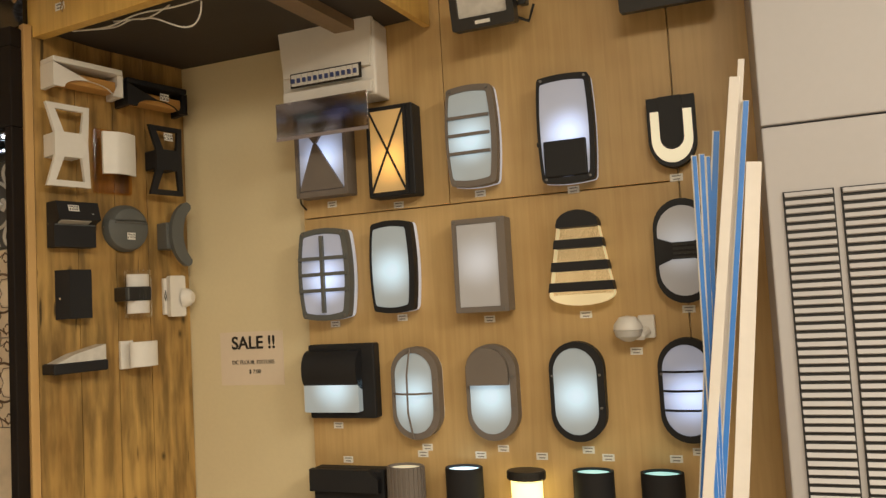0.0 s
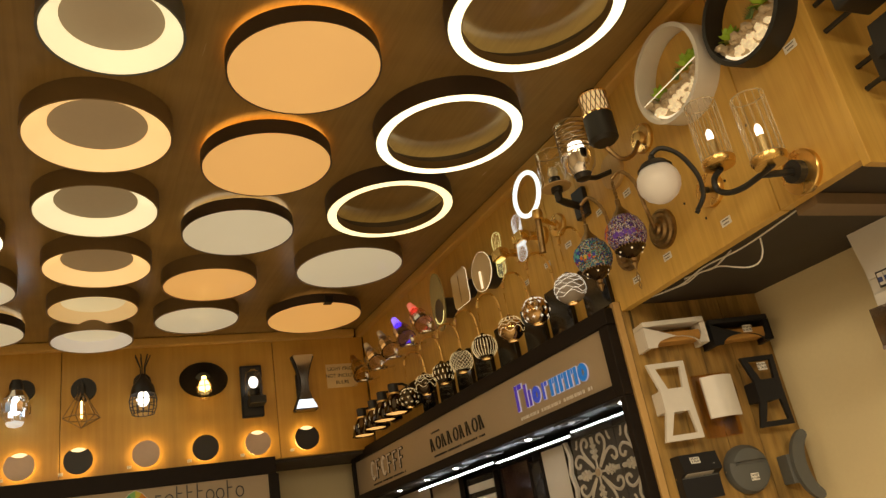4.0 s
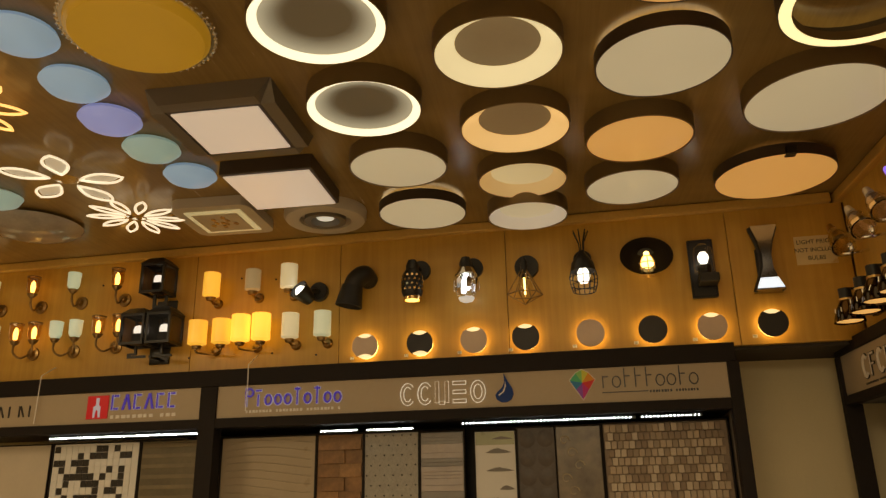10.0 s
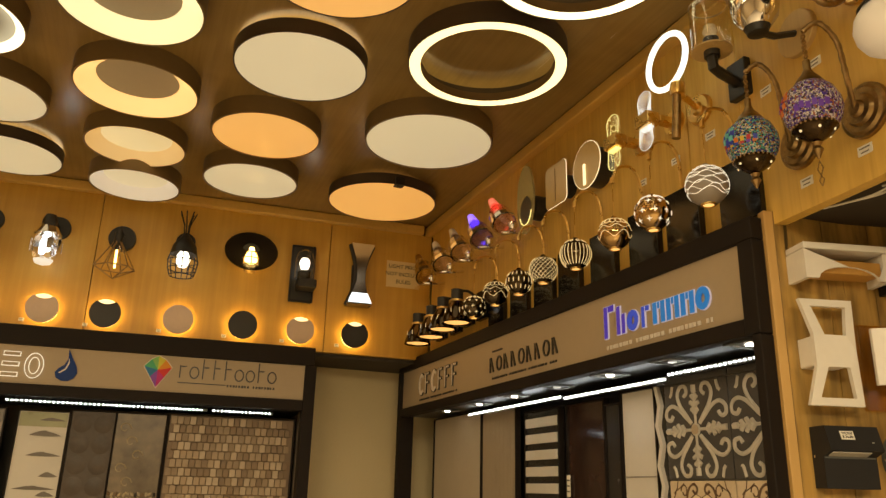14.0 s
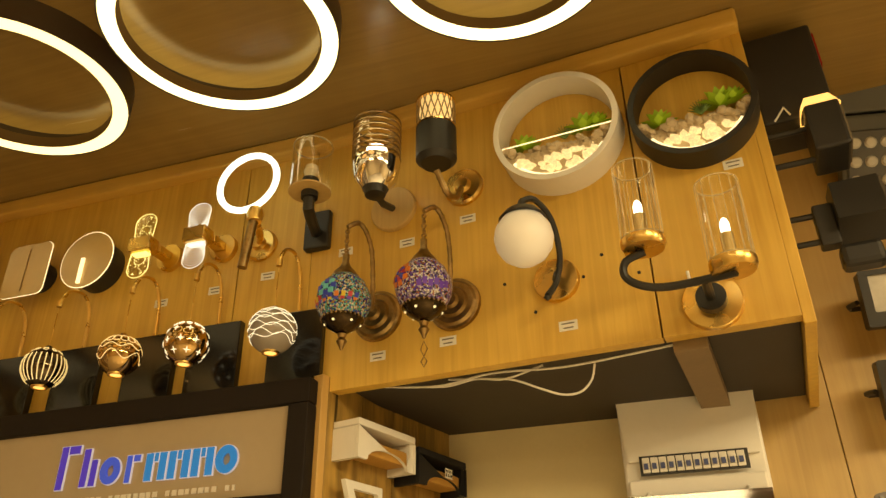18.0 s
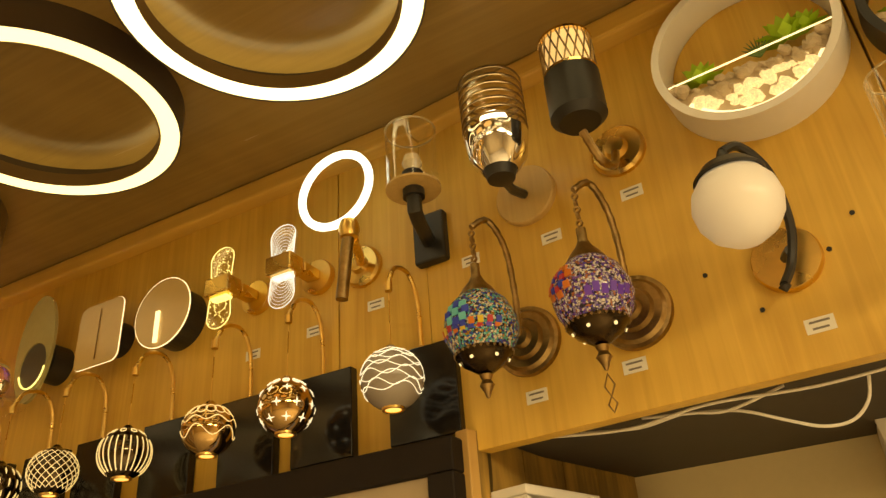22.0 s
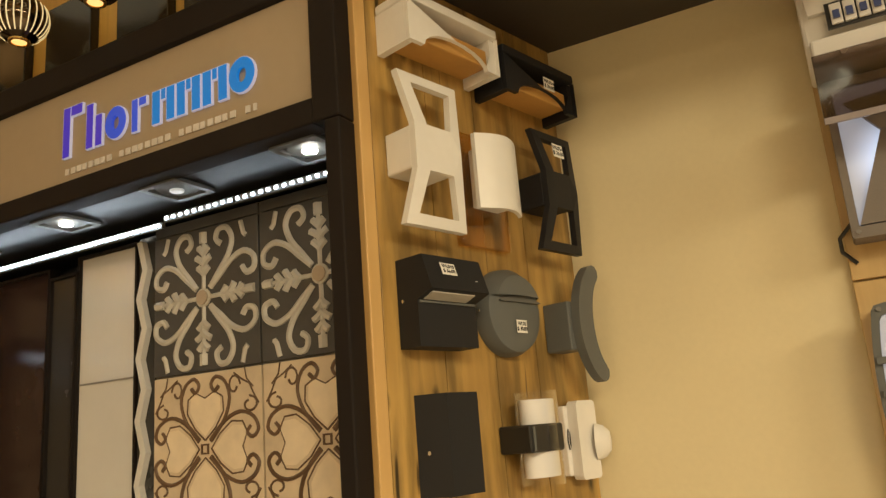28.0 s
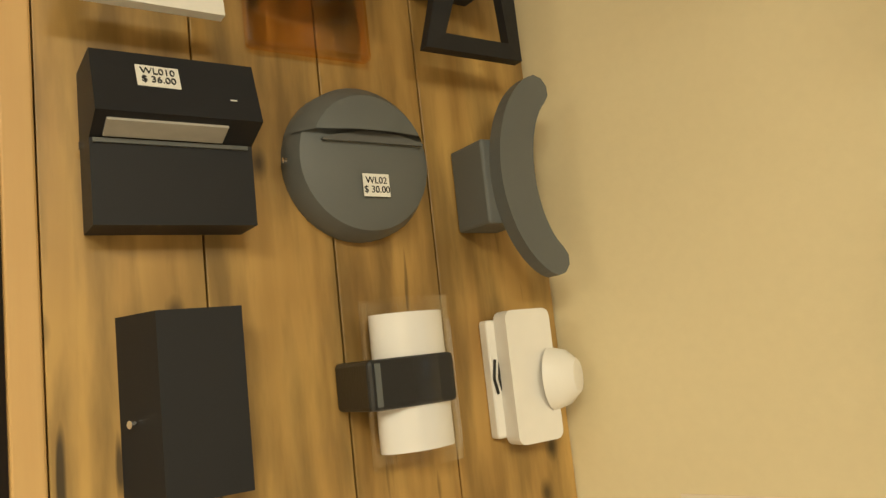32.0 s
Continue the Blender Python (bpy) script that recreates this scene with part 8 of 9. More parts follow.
# ---- sign shapes: plain blocks in the signs' colours ----
def outline_bar(root, x0, x1, z0, z1, face, edge, name="sign_block", slant=0.0, inset=0.0013, y=0.0):
    w = [(x0, z0), (x1, z0), (x1 + slant, z1), (x0 + slant, z1)]
    g = inset
    n = [(x0 + g, z0 + g), (x1 - g, z0 + g), (x1 + slant - g, z1 - g), (x0 + slant + g, z1 - g)]
    b = part(name, slab(n, y - 0.006, y - 0.0012), face, root)
    part("edge", slab(w, y - 0.0055, y - 0.0005, holes=(n,)), edge, b)
    return b


def ring_block(root, cx, cz, rx, rz, t0, face, edge, gap=0.0):
    """A ring stroke, open at its side where gap is set."""
    n = 22
    outer = arc(cx, cz, rx, rz, gap, 360 - gap, n)
    inner = arc(cx, cz, rx - t0, rz - t0, 360 - gap, gap, n)
    if gap:
        loop = outer + inner
        b = part("sign_curve", slab(loop, -0.006, -0.0012), face, root)
    else:
        b = part("sign_curve", slab(outer[:-1], -0.006, -0.0012, holes=(inner[:-1],)), face, root)
    return b


def sub_line(root, x0, x1, z, h, face, step=0.011):
    """Small unreadable lettering as short bars."""
    k, x = 0, x0
    while x < x1 - 0.004:
        w = step * (0.55 + 0.25 * ((k * 7) % 3) / 2)
        if k % 9 != 8:
            part("small_bar", box(x, min(x + w, x1), -0.003, -0.0008, z - h / 2, z + h / 2), face, root)
        x += step
        k += 1


M_SIGNW = mat("sign_white_edge", (0.7, 0.66, 0.62), 0.4, vary=0.03)
# outline colour with emission added, as on the blue signs
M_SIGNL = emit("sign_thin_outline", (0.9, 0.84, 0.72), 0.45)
M_SIGND = mat("sign_dark", (0.02, 0.02, 0.022), 0.3, vary=0.05)


def sign(m, label):
    return thing("shop_sign", m, label, "sign", "display signs")


def stem(root, x, z0, z1, w, face, edge):
    return outline_bar(root, x, x + w, z0, z1, face, edge)


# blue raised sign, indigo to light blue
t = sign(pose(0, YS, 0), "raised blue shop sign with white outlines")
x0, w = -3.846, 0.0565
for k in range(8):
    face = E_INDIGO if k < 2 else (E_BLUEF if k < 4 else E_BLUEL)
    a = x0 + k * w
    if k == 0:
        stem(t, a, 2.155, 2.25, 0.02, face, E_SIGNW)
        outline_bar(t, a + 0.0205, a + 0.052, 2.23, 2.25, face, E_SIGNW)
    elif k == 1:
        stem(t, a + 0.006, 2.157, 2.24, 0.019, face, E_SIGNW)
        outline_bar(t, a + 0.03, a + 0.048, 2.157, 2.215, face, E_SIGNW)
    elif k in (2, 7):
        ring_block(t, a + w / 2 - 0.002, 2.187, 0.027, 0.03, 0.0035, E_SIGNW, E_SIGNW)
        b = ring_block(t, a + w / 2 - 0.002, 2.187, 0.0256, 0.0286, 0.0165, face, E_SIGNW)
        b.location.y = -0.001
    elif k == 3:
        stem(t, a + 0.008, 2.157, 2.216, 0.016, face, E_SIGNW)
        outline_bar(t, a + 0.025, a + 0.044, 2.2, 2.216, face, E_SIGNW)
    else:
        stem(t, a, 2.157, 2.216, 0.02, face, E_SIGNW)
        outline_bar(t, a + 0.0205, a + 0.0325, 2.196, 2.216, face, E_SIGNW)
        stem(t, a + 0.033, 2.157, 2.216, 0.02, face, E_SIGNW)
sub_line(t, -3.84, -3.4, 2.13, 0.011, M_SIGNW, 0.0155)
# slim dark lettering
t = sign(pose(0, YS, 0), "thin dark shop sign with wide spaced strokes")
for k in range(9):
    a = -4.617 + k * 0.0585
    if k % 3 == 1:
        ring_block(t, a + 0.02, 2.186, 0.022, 0.028, 0.006, M_SIGND, M_SIGND)
    else:
        part("sign_stroke", box(a, a + 0.006, -0.006, -0.001, 2.158, 2.214), M_SIGND, t)
        part("sign_stroke", slab([(a + 0.0065, 2.208), (a + 0.013, 2.214), (a + 0.034, 2.16), (a + 0.028, 2.158)], -0.006, -0.001), M_SIGND, t)
sub_line(t, -4.6, -4.5, 2.236, 0.007, M_SIGND)
sub_line(t, -4.6, -4.12, 2.135, 0.008, M_SIGND, 0.016)
# tall outline lettering
t = sign(pose(0, YS, 0), "tall outlined shop sign in grey and dark strokes")
for k in range(6):
    a = -5.388 + k * 0.078
    if k in (0, 2):
        b = ring_block(t, a + 0.036, 2.2, 0.035, 0.05, 0.016, M_SIGNW, M_SIGND, 50)
        b = ring_block(t, a + 0.036, 2.2, 0.038, 0.053, 0.003, M_SIGND, M_SIGND, 50)
    else:
        outline_bar(t, a + 0.004, a + 0.02, 2.152, 2.248, M_SIGNW, M_SIGND, inset=0.003)
        outline_bar(t, a + 0.021, a + 0.058, 2.234, 2.248, M_SIGNW, M_SIGND, inset=0.003)
        outline_bar(t, a + 0.021, a + 0.05, 2.194, 2.207, M_SIGNW, M_SIGND, inset=0.003)
sub_line(t, -5.38, -4.93, 2.13, 0.008, M_SIGND, 0.016)

WS = WEST @ pose(XS, 0, 0, 0, 0, 90)
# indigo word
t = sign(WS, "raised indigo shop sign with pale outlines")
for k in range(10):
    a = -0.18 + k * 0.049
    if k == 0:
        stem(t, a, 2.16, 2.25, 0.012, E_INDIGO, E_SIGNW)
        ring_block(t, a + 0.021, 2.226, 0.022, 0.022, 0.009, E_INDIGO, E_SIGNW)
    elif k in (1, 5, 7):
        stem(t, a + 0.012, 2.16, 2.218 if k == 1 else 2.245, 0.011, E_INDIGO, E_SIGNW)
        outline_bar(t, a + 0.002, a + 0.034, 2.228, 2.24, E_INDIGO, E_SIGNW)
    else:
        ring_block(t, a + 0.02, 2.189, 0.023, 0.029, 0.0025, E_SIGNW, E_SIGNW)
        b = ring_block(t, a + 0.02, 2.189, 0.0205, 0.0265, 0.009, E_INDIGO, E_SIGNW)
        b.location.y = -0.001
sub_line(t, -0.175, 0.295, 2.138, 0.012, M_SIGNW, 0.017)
# white outline word and blue drop
t = sign(WS, "white outlined shop sign with a dark blue drop")
for k in range(5):
    a = 0.582 + k * 0.081
    if k == 3:
        for zz in (2.145, 2.186, 2.226):
            outline_bar(t, a, a + 0.062, zz - 0.009, zz + 0.009, M_SIGN, M_SIGNL, inset=0.003)
    elif k == 2:
        stem(t, a, 2.14, 2.236, 0.018, M_SIGN, M_SIGNL)
        stem(t, a + 0.045, 2.14, 2.236, 0.018, M_SIGN, M_SIGNL)
        outline_bar(t, a + 0.019, a + 0.044, 2.132, 2.148, M_SIGN, M_SIGNL)
    else:
        g = 40 if k < 2 else 0
        ring_block(t, a + 0.034, 2.184, 0.035, 0.051, 0.003, M_SIGNL, M_SIGNL, g)
        ring_block(t, a + 0.034, 2.184, 0.02, 0.034, 0.003, M_SIGNL, M_SIGNL, g)
drop = [(1.058, 2.257), (1.075, 2.225), (1.095, 2.19), (1.1, 2.165), (1.09, 2.143), (1.07, 2.131), (1.045, 2.131), (1.024, 2.143), (1.018, 2.163), (1.03, 2.18), (1.05, 2.195), (1.06, 2.22)]
part("drop", slab(drop, -0.008, -0.001), mat("drop_blue", (0.008, 0.04, 0.2), 0.5, spec=0.2), t)
part("drop_glint", slab([(1.064, 2.222), (1.067, 2.2), (1.058, 2.176), (1.036, 2.16), (1.032, 2.163), (1.053, 2.179), (1.061, 2.198)], -0.0095, -0.0085), M_SIGNW, t)
# rainbow gem and dark word
t = sign(WS, "dark thin shop sign with a rainbow gem")
cx, cz = 1.402, 2.2
gem = [(1.348, 2.212), (1.375, 2.243), (1.402, 2.257), (1.43, 2.243), (1.457, 2.212), (1.43, 2.17), (1.402, 2.128), (1.375, 2.17)]
part("gem_edge", slab([(cx + (x - cx) * 1.06, cz + (z - cz) * 1.06) for x, z in gem], -0.004, -0.001), M_SIGNW, t)
gc = [(0.1, 0.5, 0.25), (0.3, 0.65, 0.2), (0.75, 0.7, 0.1), (0.85, 0.35, 0.05), (0.75, 0.06, 0.06), (0.6, 0.05, 0.25), (0.3, 0.1, 0.5), (0.05, 0.25, 0.5)]
for k in range(8):
    a, b = gem[k], gem[(k + 1) % 8]
    part("gem_facet", slab([(cx, cz), a, b], -0.007, -0.0045), mat("gem_%s" % "abcdefgh"[k], tuple(0.8 * v for v in gc[k]), 0.5, vary=0.05, spec=0.2), t)
for k in range(9):
    a = 1.484 + k * 0.046
    top = 2.256 if k in (2, 3, 4, 7) else 2.225
    if k in (1, 5, 6, 8):
        ring_block(t, a + 0.018, 2.198, 0.02, 0.026, 0.005, M_SIGND, M_SIGND)
    else:
        part("sign_stroke", box(a + 0.004, a + 0.009, -0.006, -0.001, 2.173, top), M_SIGND, t)
        part("sign_stroke", box(a + 0.0095, a + 0.03, -0.006, -0.001, 2.219, 2.224), M_SIGND, t)
part("underline", box(1.484, 1.68, -0.003, -0.001, 2.152, 2.156), M_SIGND, t)
sub_line(t, 1.685, 1.897, 2.152, 0.01, M_SIGND, 0.012)
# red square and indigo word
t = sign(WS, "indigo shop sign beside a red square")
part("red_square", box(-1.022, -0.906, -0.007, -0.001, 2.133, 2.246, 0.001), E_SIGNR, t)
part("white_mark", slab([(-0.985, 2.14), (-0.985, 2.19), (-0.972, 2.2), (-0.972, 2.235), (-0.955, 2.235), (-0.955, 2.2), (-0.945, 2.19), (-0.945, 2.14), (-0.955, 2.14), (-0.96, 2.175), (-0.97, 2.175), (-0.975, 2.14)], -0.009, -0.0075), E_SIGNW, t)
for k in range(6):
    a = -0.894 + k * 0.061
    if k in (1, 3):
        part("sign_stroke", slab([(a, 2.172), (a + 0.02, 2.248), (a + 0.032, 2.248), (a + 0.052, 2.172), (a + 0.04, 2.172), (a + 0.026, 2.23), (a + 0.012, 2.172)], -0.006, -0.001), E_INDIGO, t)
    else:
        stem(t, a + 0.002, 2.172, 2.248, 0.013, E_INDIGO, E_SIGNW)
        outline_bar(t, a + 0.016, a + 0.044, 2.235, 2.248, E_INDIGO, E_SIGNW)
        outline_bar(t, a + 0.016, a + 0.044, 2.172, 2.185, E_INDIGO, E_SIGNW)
sub_line(t, -0.89, -0.54, 2.14, 0.016, M_SIGNW, 0.03)
# dark word
t = sign(WS, "thin dark shop sign with wide spaced strokes")
for k in range(9):
    a = -1.82 + k * 0.0585
    part("sign_stroke", box(a, a + 0.006, -0.006, -0.001, 2.158, 2.214), M_SIGND, t)
    if k % 2:
        part("sign_stroke", slab([(a + 0.0065, 2.208), (a + 0.013, 2.214), (a + 0.034, 2.16), (a + 0.028, 2.158)], -0.006, -0.001), M_SIGND, t)

# ---- tile display panels ----
def display(name, m, x0, x1, z0, z1, material, label, frame_side=0.0, d=0.018):
    """A sample board in a thin dark frame, its face towards -y."""
    t = thing(name, m, label, "tile display", "tile sample displays")
    part("panel", box(x0, x1, 0.0, d, z0, z1, 0.0015), material, t)
    part("frame_bar", box(x0 - 0.006, x0 - 0.0005, -0.006, d, z0, z1 + 0.006), M_DARKFRAME, t)
    part("frame_bar", box(x1 + 0.0005, x1 + 0.006, -0.006, d, z0, z1 + 0.006), M_DARKFRAME, t)
    part("frame_top", box(x0, x1, -0.006, d, z1 + 0.0005, z1 + 0.006), M_DARKFRAME, t)
    return t


def grid_pieces(root, name, x0, x1, z0, z1, w, h, make, materials, stagger=0.0, seed=1, gap=0.002):
    """Pieces that share a few meshes, row by row."""
    rnd = random.Random(seed)
    protos = []
    for k, material in enumerate(materials):
        bm = make(k, w - gap, h - gap)
        mesh = bpy.data.meshes.new(name)
        bmesh.ops.recalc_face_normals(bm, faces=bm.faces[:])
        bm.to_mesh(mesh)
        bm.free()
        mesh.materials.append(material)
        protos.append(mesh)
    rows = int((z1 - z0) / h)
    for j in range(rows):
        off = stagger * w * (j % 2)
        n = int((x1 - x0 - off) / w + 1e-6)
        for i in range(n):
            ob = new(name, rnd.choice(protos))
            ob.parent = root
            ob.location = (x0 + off + (i + 0.5) * w, -0.0005, z1 - (j + 0.5) * h)


def half_brick(k, w, h):
    d = 0.004 + 0.003 * k
    return box(-w / 2, w / 2, -d, 0, -h / 2, h / 2, 0.0012)


M_RIBB = mat("ribbed_beige", (0.38, 0.31, 0.22), 0.3, vary=0.05)
M_BRICKA = mat("brown_brick", (0.2, 0.1, 0.035), 0.45, vary=0.4, scale=14, bump=0.5, fine=60)
M_BRICKB = mat("brown_brick_light", (0.27, 0.14, 0.05), 0.45, vary=0.4, scale=14, bump=0.5, fine=60)
M_MOSG = mat("grey_mosaic", (0.36, 0.34, 0.3), 0.2, vary=0.1, scale=30)
M_DOTG = mat("mosaic_dot", (0.07, 0.065, 0.06), 0.2)
M_STRIPE = mat("pale_grey_stripe", (0.42, 0.37, 0.34), 0.35, vary=0.15, scale=6)
M_STRIPED = mat("mid_grey_stripe", (0.25, 0.235, 0.22), 0.35, vary=0.15, scale=6)
M_LEAF = mat("leaf_grey", (0.16, 0.14, 0.12), 0.4)
M_TILEW = mat("white_tile", (0.68, 0.66, 0.62), 0.12, vary=0.03)
M_QUILT = mat("dark_quilted", (0.07, 0.052, 0.04), 0.45, vary=0.35, scale=9)
M_MOTT = mat("mottled_stone", (0.16, 0.125, 0.085), 0.3, vary=0.7, scale=9, fine=30)
M_PEB = [mat("pebble_tan", (0.4, 0.33, 0.22), 0.35, vary=0.2), mat("pebble_brown", (0.17, 0.11, 0.06), 0.35, vary=0.2), mat("pebble_black", (0.03, 0.026, 0.022), 0.3, vary=0.2)]
M_BLK = [mat("block_beige", (0.3, 0.225, 0.15), 0.5, vary=0.12, scale=12), mat("block_tan", (0.38, 0.29, 0.2), 0.5, vary=0.12, scale=12), mat("block_brown", (0.22, 0.155, 0.1), 0.5, vary=0.15, scale=12), mat("block_cream", (0.46, 0.37, 0.27), 0.45, vary=0.1, scale=12)]
M_MARB = mat("red_brown_marble", (0.035, 0.02, 0.016), 0.1, vary=0.5, scale=7, fine=24)
M_STEEL = mat("brushed_grey", (0.42, 0.42, 0.42), 0.3, vary=0.1, scale=3, fine=180)
M_SLATW = mat("pale_slat", (0.62, 0.6, 0.55), 0.3, vary=0.05)
M_SLATK = mat("dark_slat", (0.03, 0.028, 0.026), 0.25, vary=0.1)
M_SCROLL = mat("scroll_grey", (0.56, 0.53, 0.47), 0.4, vary=0.12, scale=20)
M_TILEK = mat("charcoal_tile", (0.07, 0.068, 0.066), 0.35, vary=0.2, scale=12)
M_TILEC = mat("cream_tile", (0.68, 0.56, 0.4), 0.35, vary=0.15, scale=10)
M_CURL = mat("brown_curl", (0.13, 0.075, 0.04), 0.4, vary=0.2)
M_RETURN = mat("pale_return", (0.52, 0.45, 0.35), 0.35, vary=0.06)

# --- north display ---
YD = 2.72
ND = pose(0, YD, 0)
t = display("tile_display", ND, -5.58, -5.04, 0.05, 2.06, M_RETURN, "plain pale grey sample panel")
t = display("tile_display", ND, -5.02, -4.72, 0.05, 2.05, M_RIBB, "beige finely ribbed sample panel")
for k in range(24):
    x = -5.015 + 0.0122 * k
    part("rib", slab([(x, 1.2), (x + 0.0085, 1.2), (x + 0.0085, 2.045), (x, 2.045)], -0.004, 0.0), M_RIBB, t)
t = display("tile_display", ND, -4.634, -4.394, 0.05, 2.02, M_SLATK, "black sample panel with white slats")
for k in range(14):
    z = 1.995 - 0.058 * k
    part("slat", box(-4.63, -4.398, -0.008, -0.0005, z - 0.034, z, 0.002), M_SLATW, t)
t = display("tile_display", ND, -4.33, -4.11, 0.05, 2.02, M_MARB, "dark glossy red-brown marble sample panel")
part("tag", box(-4.335, -4.315, -0.008, -0.0065, 1.72, 1.79), M_TAGW, t, "white product tag")
for k in range(3):
    part("print_line", box(-4.332, -4.318, -0.0088, -0.0081, 1.735 + 0.018 * k, 1.739 + 0.018 * k), M_INK, t)
display("tile_display", ND, -4.10, -4.025, 0.05, 2.0, M_SLATK, "narrow black sample panel")
display("tile_display", ND, -4.015, -3.855, 0.05, 2.03, M_TILEW, "white glossy sample panel").location.y += 0.004
for z in (1.78, 1.56, 1.34):
    solid("tile_joint", box(-4.013, -3.857, YD + 0.0015, YD + 0.0035, z, z + 0.003), M_STRIPED, "thin grout line of the white sample panel", "joint", "grout lines")
# zigzag edge strip
t = thing("edge_strip", ND, "white zigzag edge of a hexagon tile panel", "tile display", "tile sample displays")
zz = [2.03 - 0.055 * k for k in range(20)]
left = [(-3.838 + (0.016 if k % 2 else 0.0), z) for k, z in enumerate(zz)]
right = [(x + 0.014, z) for x, z in reversed(left)]
part("strip", slab(left + right, -0.012, 0.0), M_TILEW, t)
part("backing", box(-3.845, -3.8, 0.001, 0.018, 0.05, 2.04), M_SLATK, t)



def scroll_tile(root, x0, x1, x, z, s, ground, stroke):
    """A dark square tile with a cross of finials and four lyre scrolls in low relief."""
    b = part("tile", box(x0 + 0.001, x1 - 0.001, -0.007, 0.0, z - s + 0.001, z + s - 0.001, 0.001), ground, root)
    f = s / 0.128
    bm = bmesh.new()

    def put(pts, rad):
        kept = [p for p in pts if x0 + 0.006 < x + p[0] * f < x1 - 0.006]
        if len(kept) > 1:
            tube([(x + a * f, -0.0062, z + c * f) for a, c in kept], rad * f, 6, bm)
    for q in range(4):
        ca, sa = math.cos(math.pi / 2 * q), math.sin(math.pi / 2 * q)

        def turn(pts):
            return [(a * ca - c * sa, a * sa + c * ca) for a, c in pts]
        put(turn([(0, 0.014), (0, 0.06), (0, 0.1)]), 0.0045)
        for h, w in ((0.046, 0.013), (0.064, 0.017), (0.082, 0.012)):
            put(turn([(-w, h + 0.009), (-w * 0.5, h + 0.004), (0, h - 0.004), (w * 0.5, h + 0.004), (w, h + 0.009)]), 0.0068)
        put(turn([(0, 0.098), (0, 0.118)]), 0.0085)
        for sg in (1, -1):
            lyre = [(0.016, 0.016), (0.036, 0.04), (0.058, 0.066), (0.068, 0.094), (0.056, 0.116), (0.036, 0.117), (0.03, 0.1), (0.042, 0.09)]
            put(turn([(sg * a, c) for a, c in [p[:2] for p in arm_curve([(u, w, 0) for u, w in lyre], 4)]]), 0.006)
        put(turn([(0.088, 0.122), (0.094, 0.1), (0.1, 0.094), (0.122, 0.088)]), 0.005)
    disc(0.017 * f, 0.004, 0, 12, bm, pose(x, -0.006, z) @ AX)
    part("relief", bm, stroke, b, smooth=True)
    part("rosette", disc(0.013 * f, 0.003, 0, 10, m=pose(x, -0.0105, z) @ AX), M_BLK[3], b)


def curl_tile(root, x0, x1, x, z, s):
    """A cream tile with four pale petals, brown outlines and curls at its corners."""
    b = part("tile", box(x0 + 0.001, x1 - 0.001, -0.006, 0.0, z - s + 0.001, z + s - 0.001, 0.001), M_TILEC, root)
    bm, light = bmesh.new(), bmesh.new()

    def put(pts, rad):
        kept = [p for p in pts if x0 + 0.004 < x + p[0] < x1 - 0.004]
        if len(kept) > 1:
            tube([(x + a, -0.006, z + c) for a, c in kept], rad, 5, bm)
    for q in range(4):
        ca, sa = math.cos(math.pi / 2 * q), math.sin(math.pi / 2 * q)

        def turn(pts):
            return [(a * ca - c * sa, a * sa + c * ca) for a, c in pts]
        heart = [(0, 0.014), (0.024, 0.034), (0.042, 0.06), (0.04, 0.084), (0.022, 0.094), (0, 0.084)]
        heart = heart + [(-a, c) for a, c in heart[-2:0:-1]]
        put(turn(heart + heart[:1]), 0.0016)
        pl = turn([(a * 0.84, 0.008 + c * 0.92) for a, c in heart])
        if all(x0 + 0.003 < x + a < x1 - 0.003 for a, c in pl):
            slab([(x + a, z + c) for a, c in pl], -0.0066, -0.0058, light)
        for sg in (1, -1):
            curl = [(0.014, 0.012), (0.044, 0.046), (0.056, 0.08), (0.046, 0.108), (0.026, 0.118), (0.014, 0.106), (0.022, 0.094), (0.032, 0.102)]
            put(turn([(sg * a, c) for a, c in [p[:2] for p in arm_curve([(u, w, 0) for u, w in curl], 3)]]), 0.0036)
            put(turn([(sg * (0.066 + 0.014 * math.cos(a) * (1 - a / 12)), 0.1 + 0.018 * math.sin(a) * (1 - a / 12)) for a in (0.6 * k for k in range(11))]), 0.0022)
            put(turn([(sg * 0.066, 0.12), (sg * 0.084, 0.108), (sg * 0.1, 0.1)]), 0.0018)
        put(turn([(0.126, 0.09), (0.108, 0.094), (0.094, 0.108), (0.09, 0.126)]), 0.0016)
    lathe([(0.008, 0.006), (0.012, 0.006), (0.012, 0.0085), (0.008, 0.0085)], 4, bm, pose(x, 0, z) @ AX @ pose(0, 0, 0, 0, 0, 45), close=True)
    part("curl_relief", bm, M_CURL, b, smooth=True)
    part("petal_relief", light, mat("petal_cream", (0.82, 0.69, 0.5), 0.35, vary=0.1, scale=25) if "petal_cream" not in bpy.data.materials else bpy.data.materials["petal_cream"], b)


t = thing("tile_display", ND, "panel of patterned tiles, dark scrolls over cream curls", "tile display", "tile sample displays")
part("backing", box(-3.797, -3.278, 0.001, 0.018, 0.05, 2.05), M_STRIPED, t)
for x0, x1, x in ((-3.795, -3.543, -3.67), (-3.541, -3.28, -3.414)):
    part("tile", box(x0 + 0.001, x1 - 0.001, -0.006, 0.0, 2.029, 2.048, 0.001), M_TILEK, t)
    scroll_tile(t, x0, x1, x, 1.9, 0.128, M_TILEK, M_SCROLL)
    for z in (1.643, 1.387):
        curl_tile(t, x0, x1, x, z, 0.1275)
    part("tile", box(x0 + 0.001, x1 - 0.001, -0.006, 0.0, 0.9, 1.258, 0.001), M_TILEC, t)


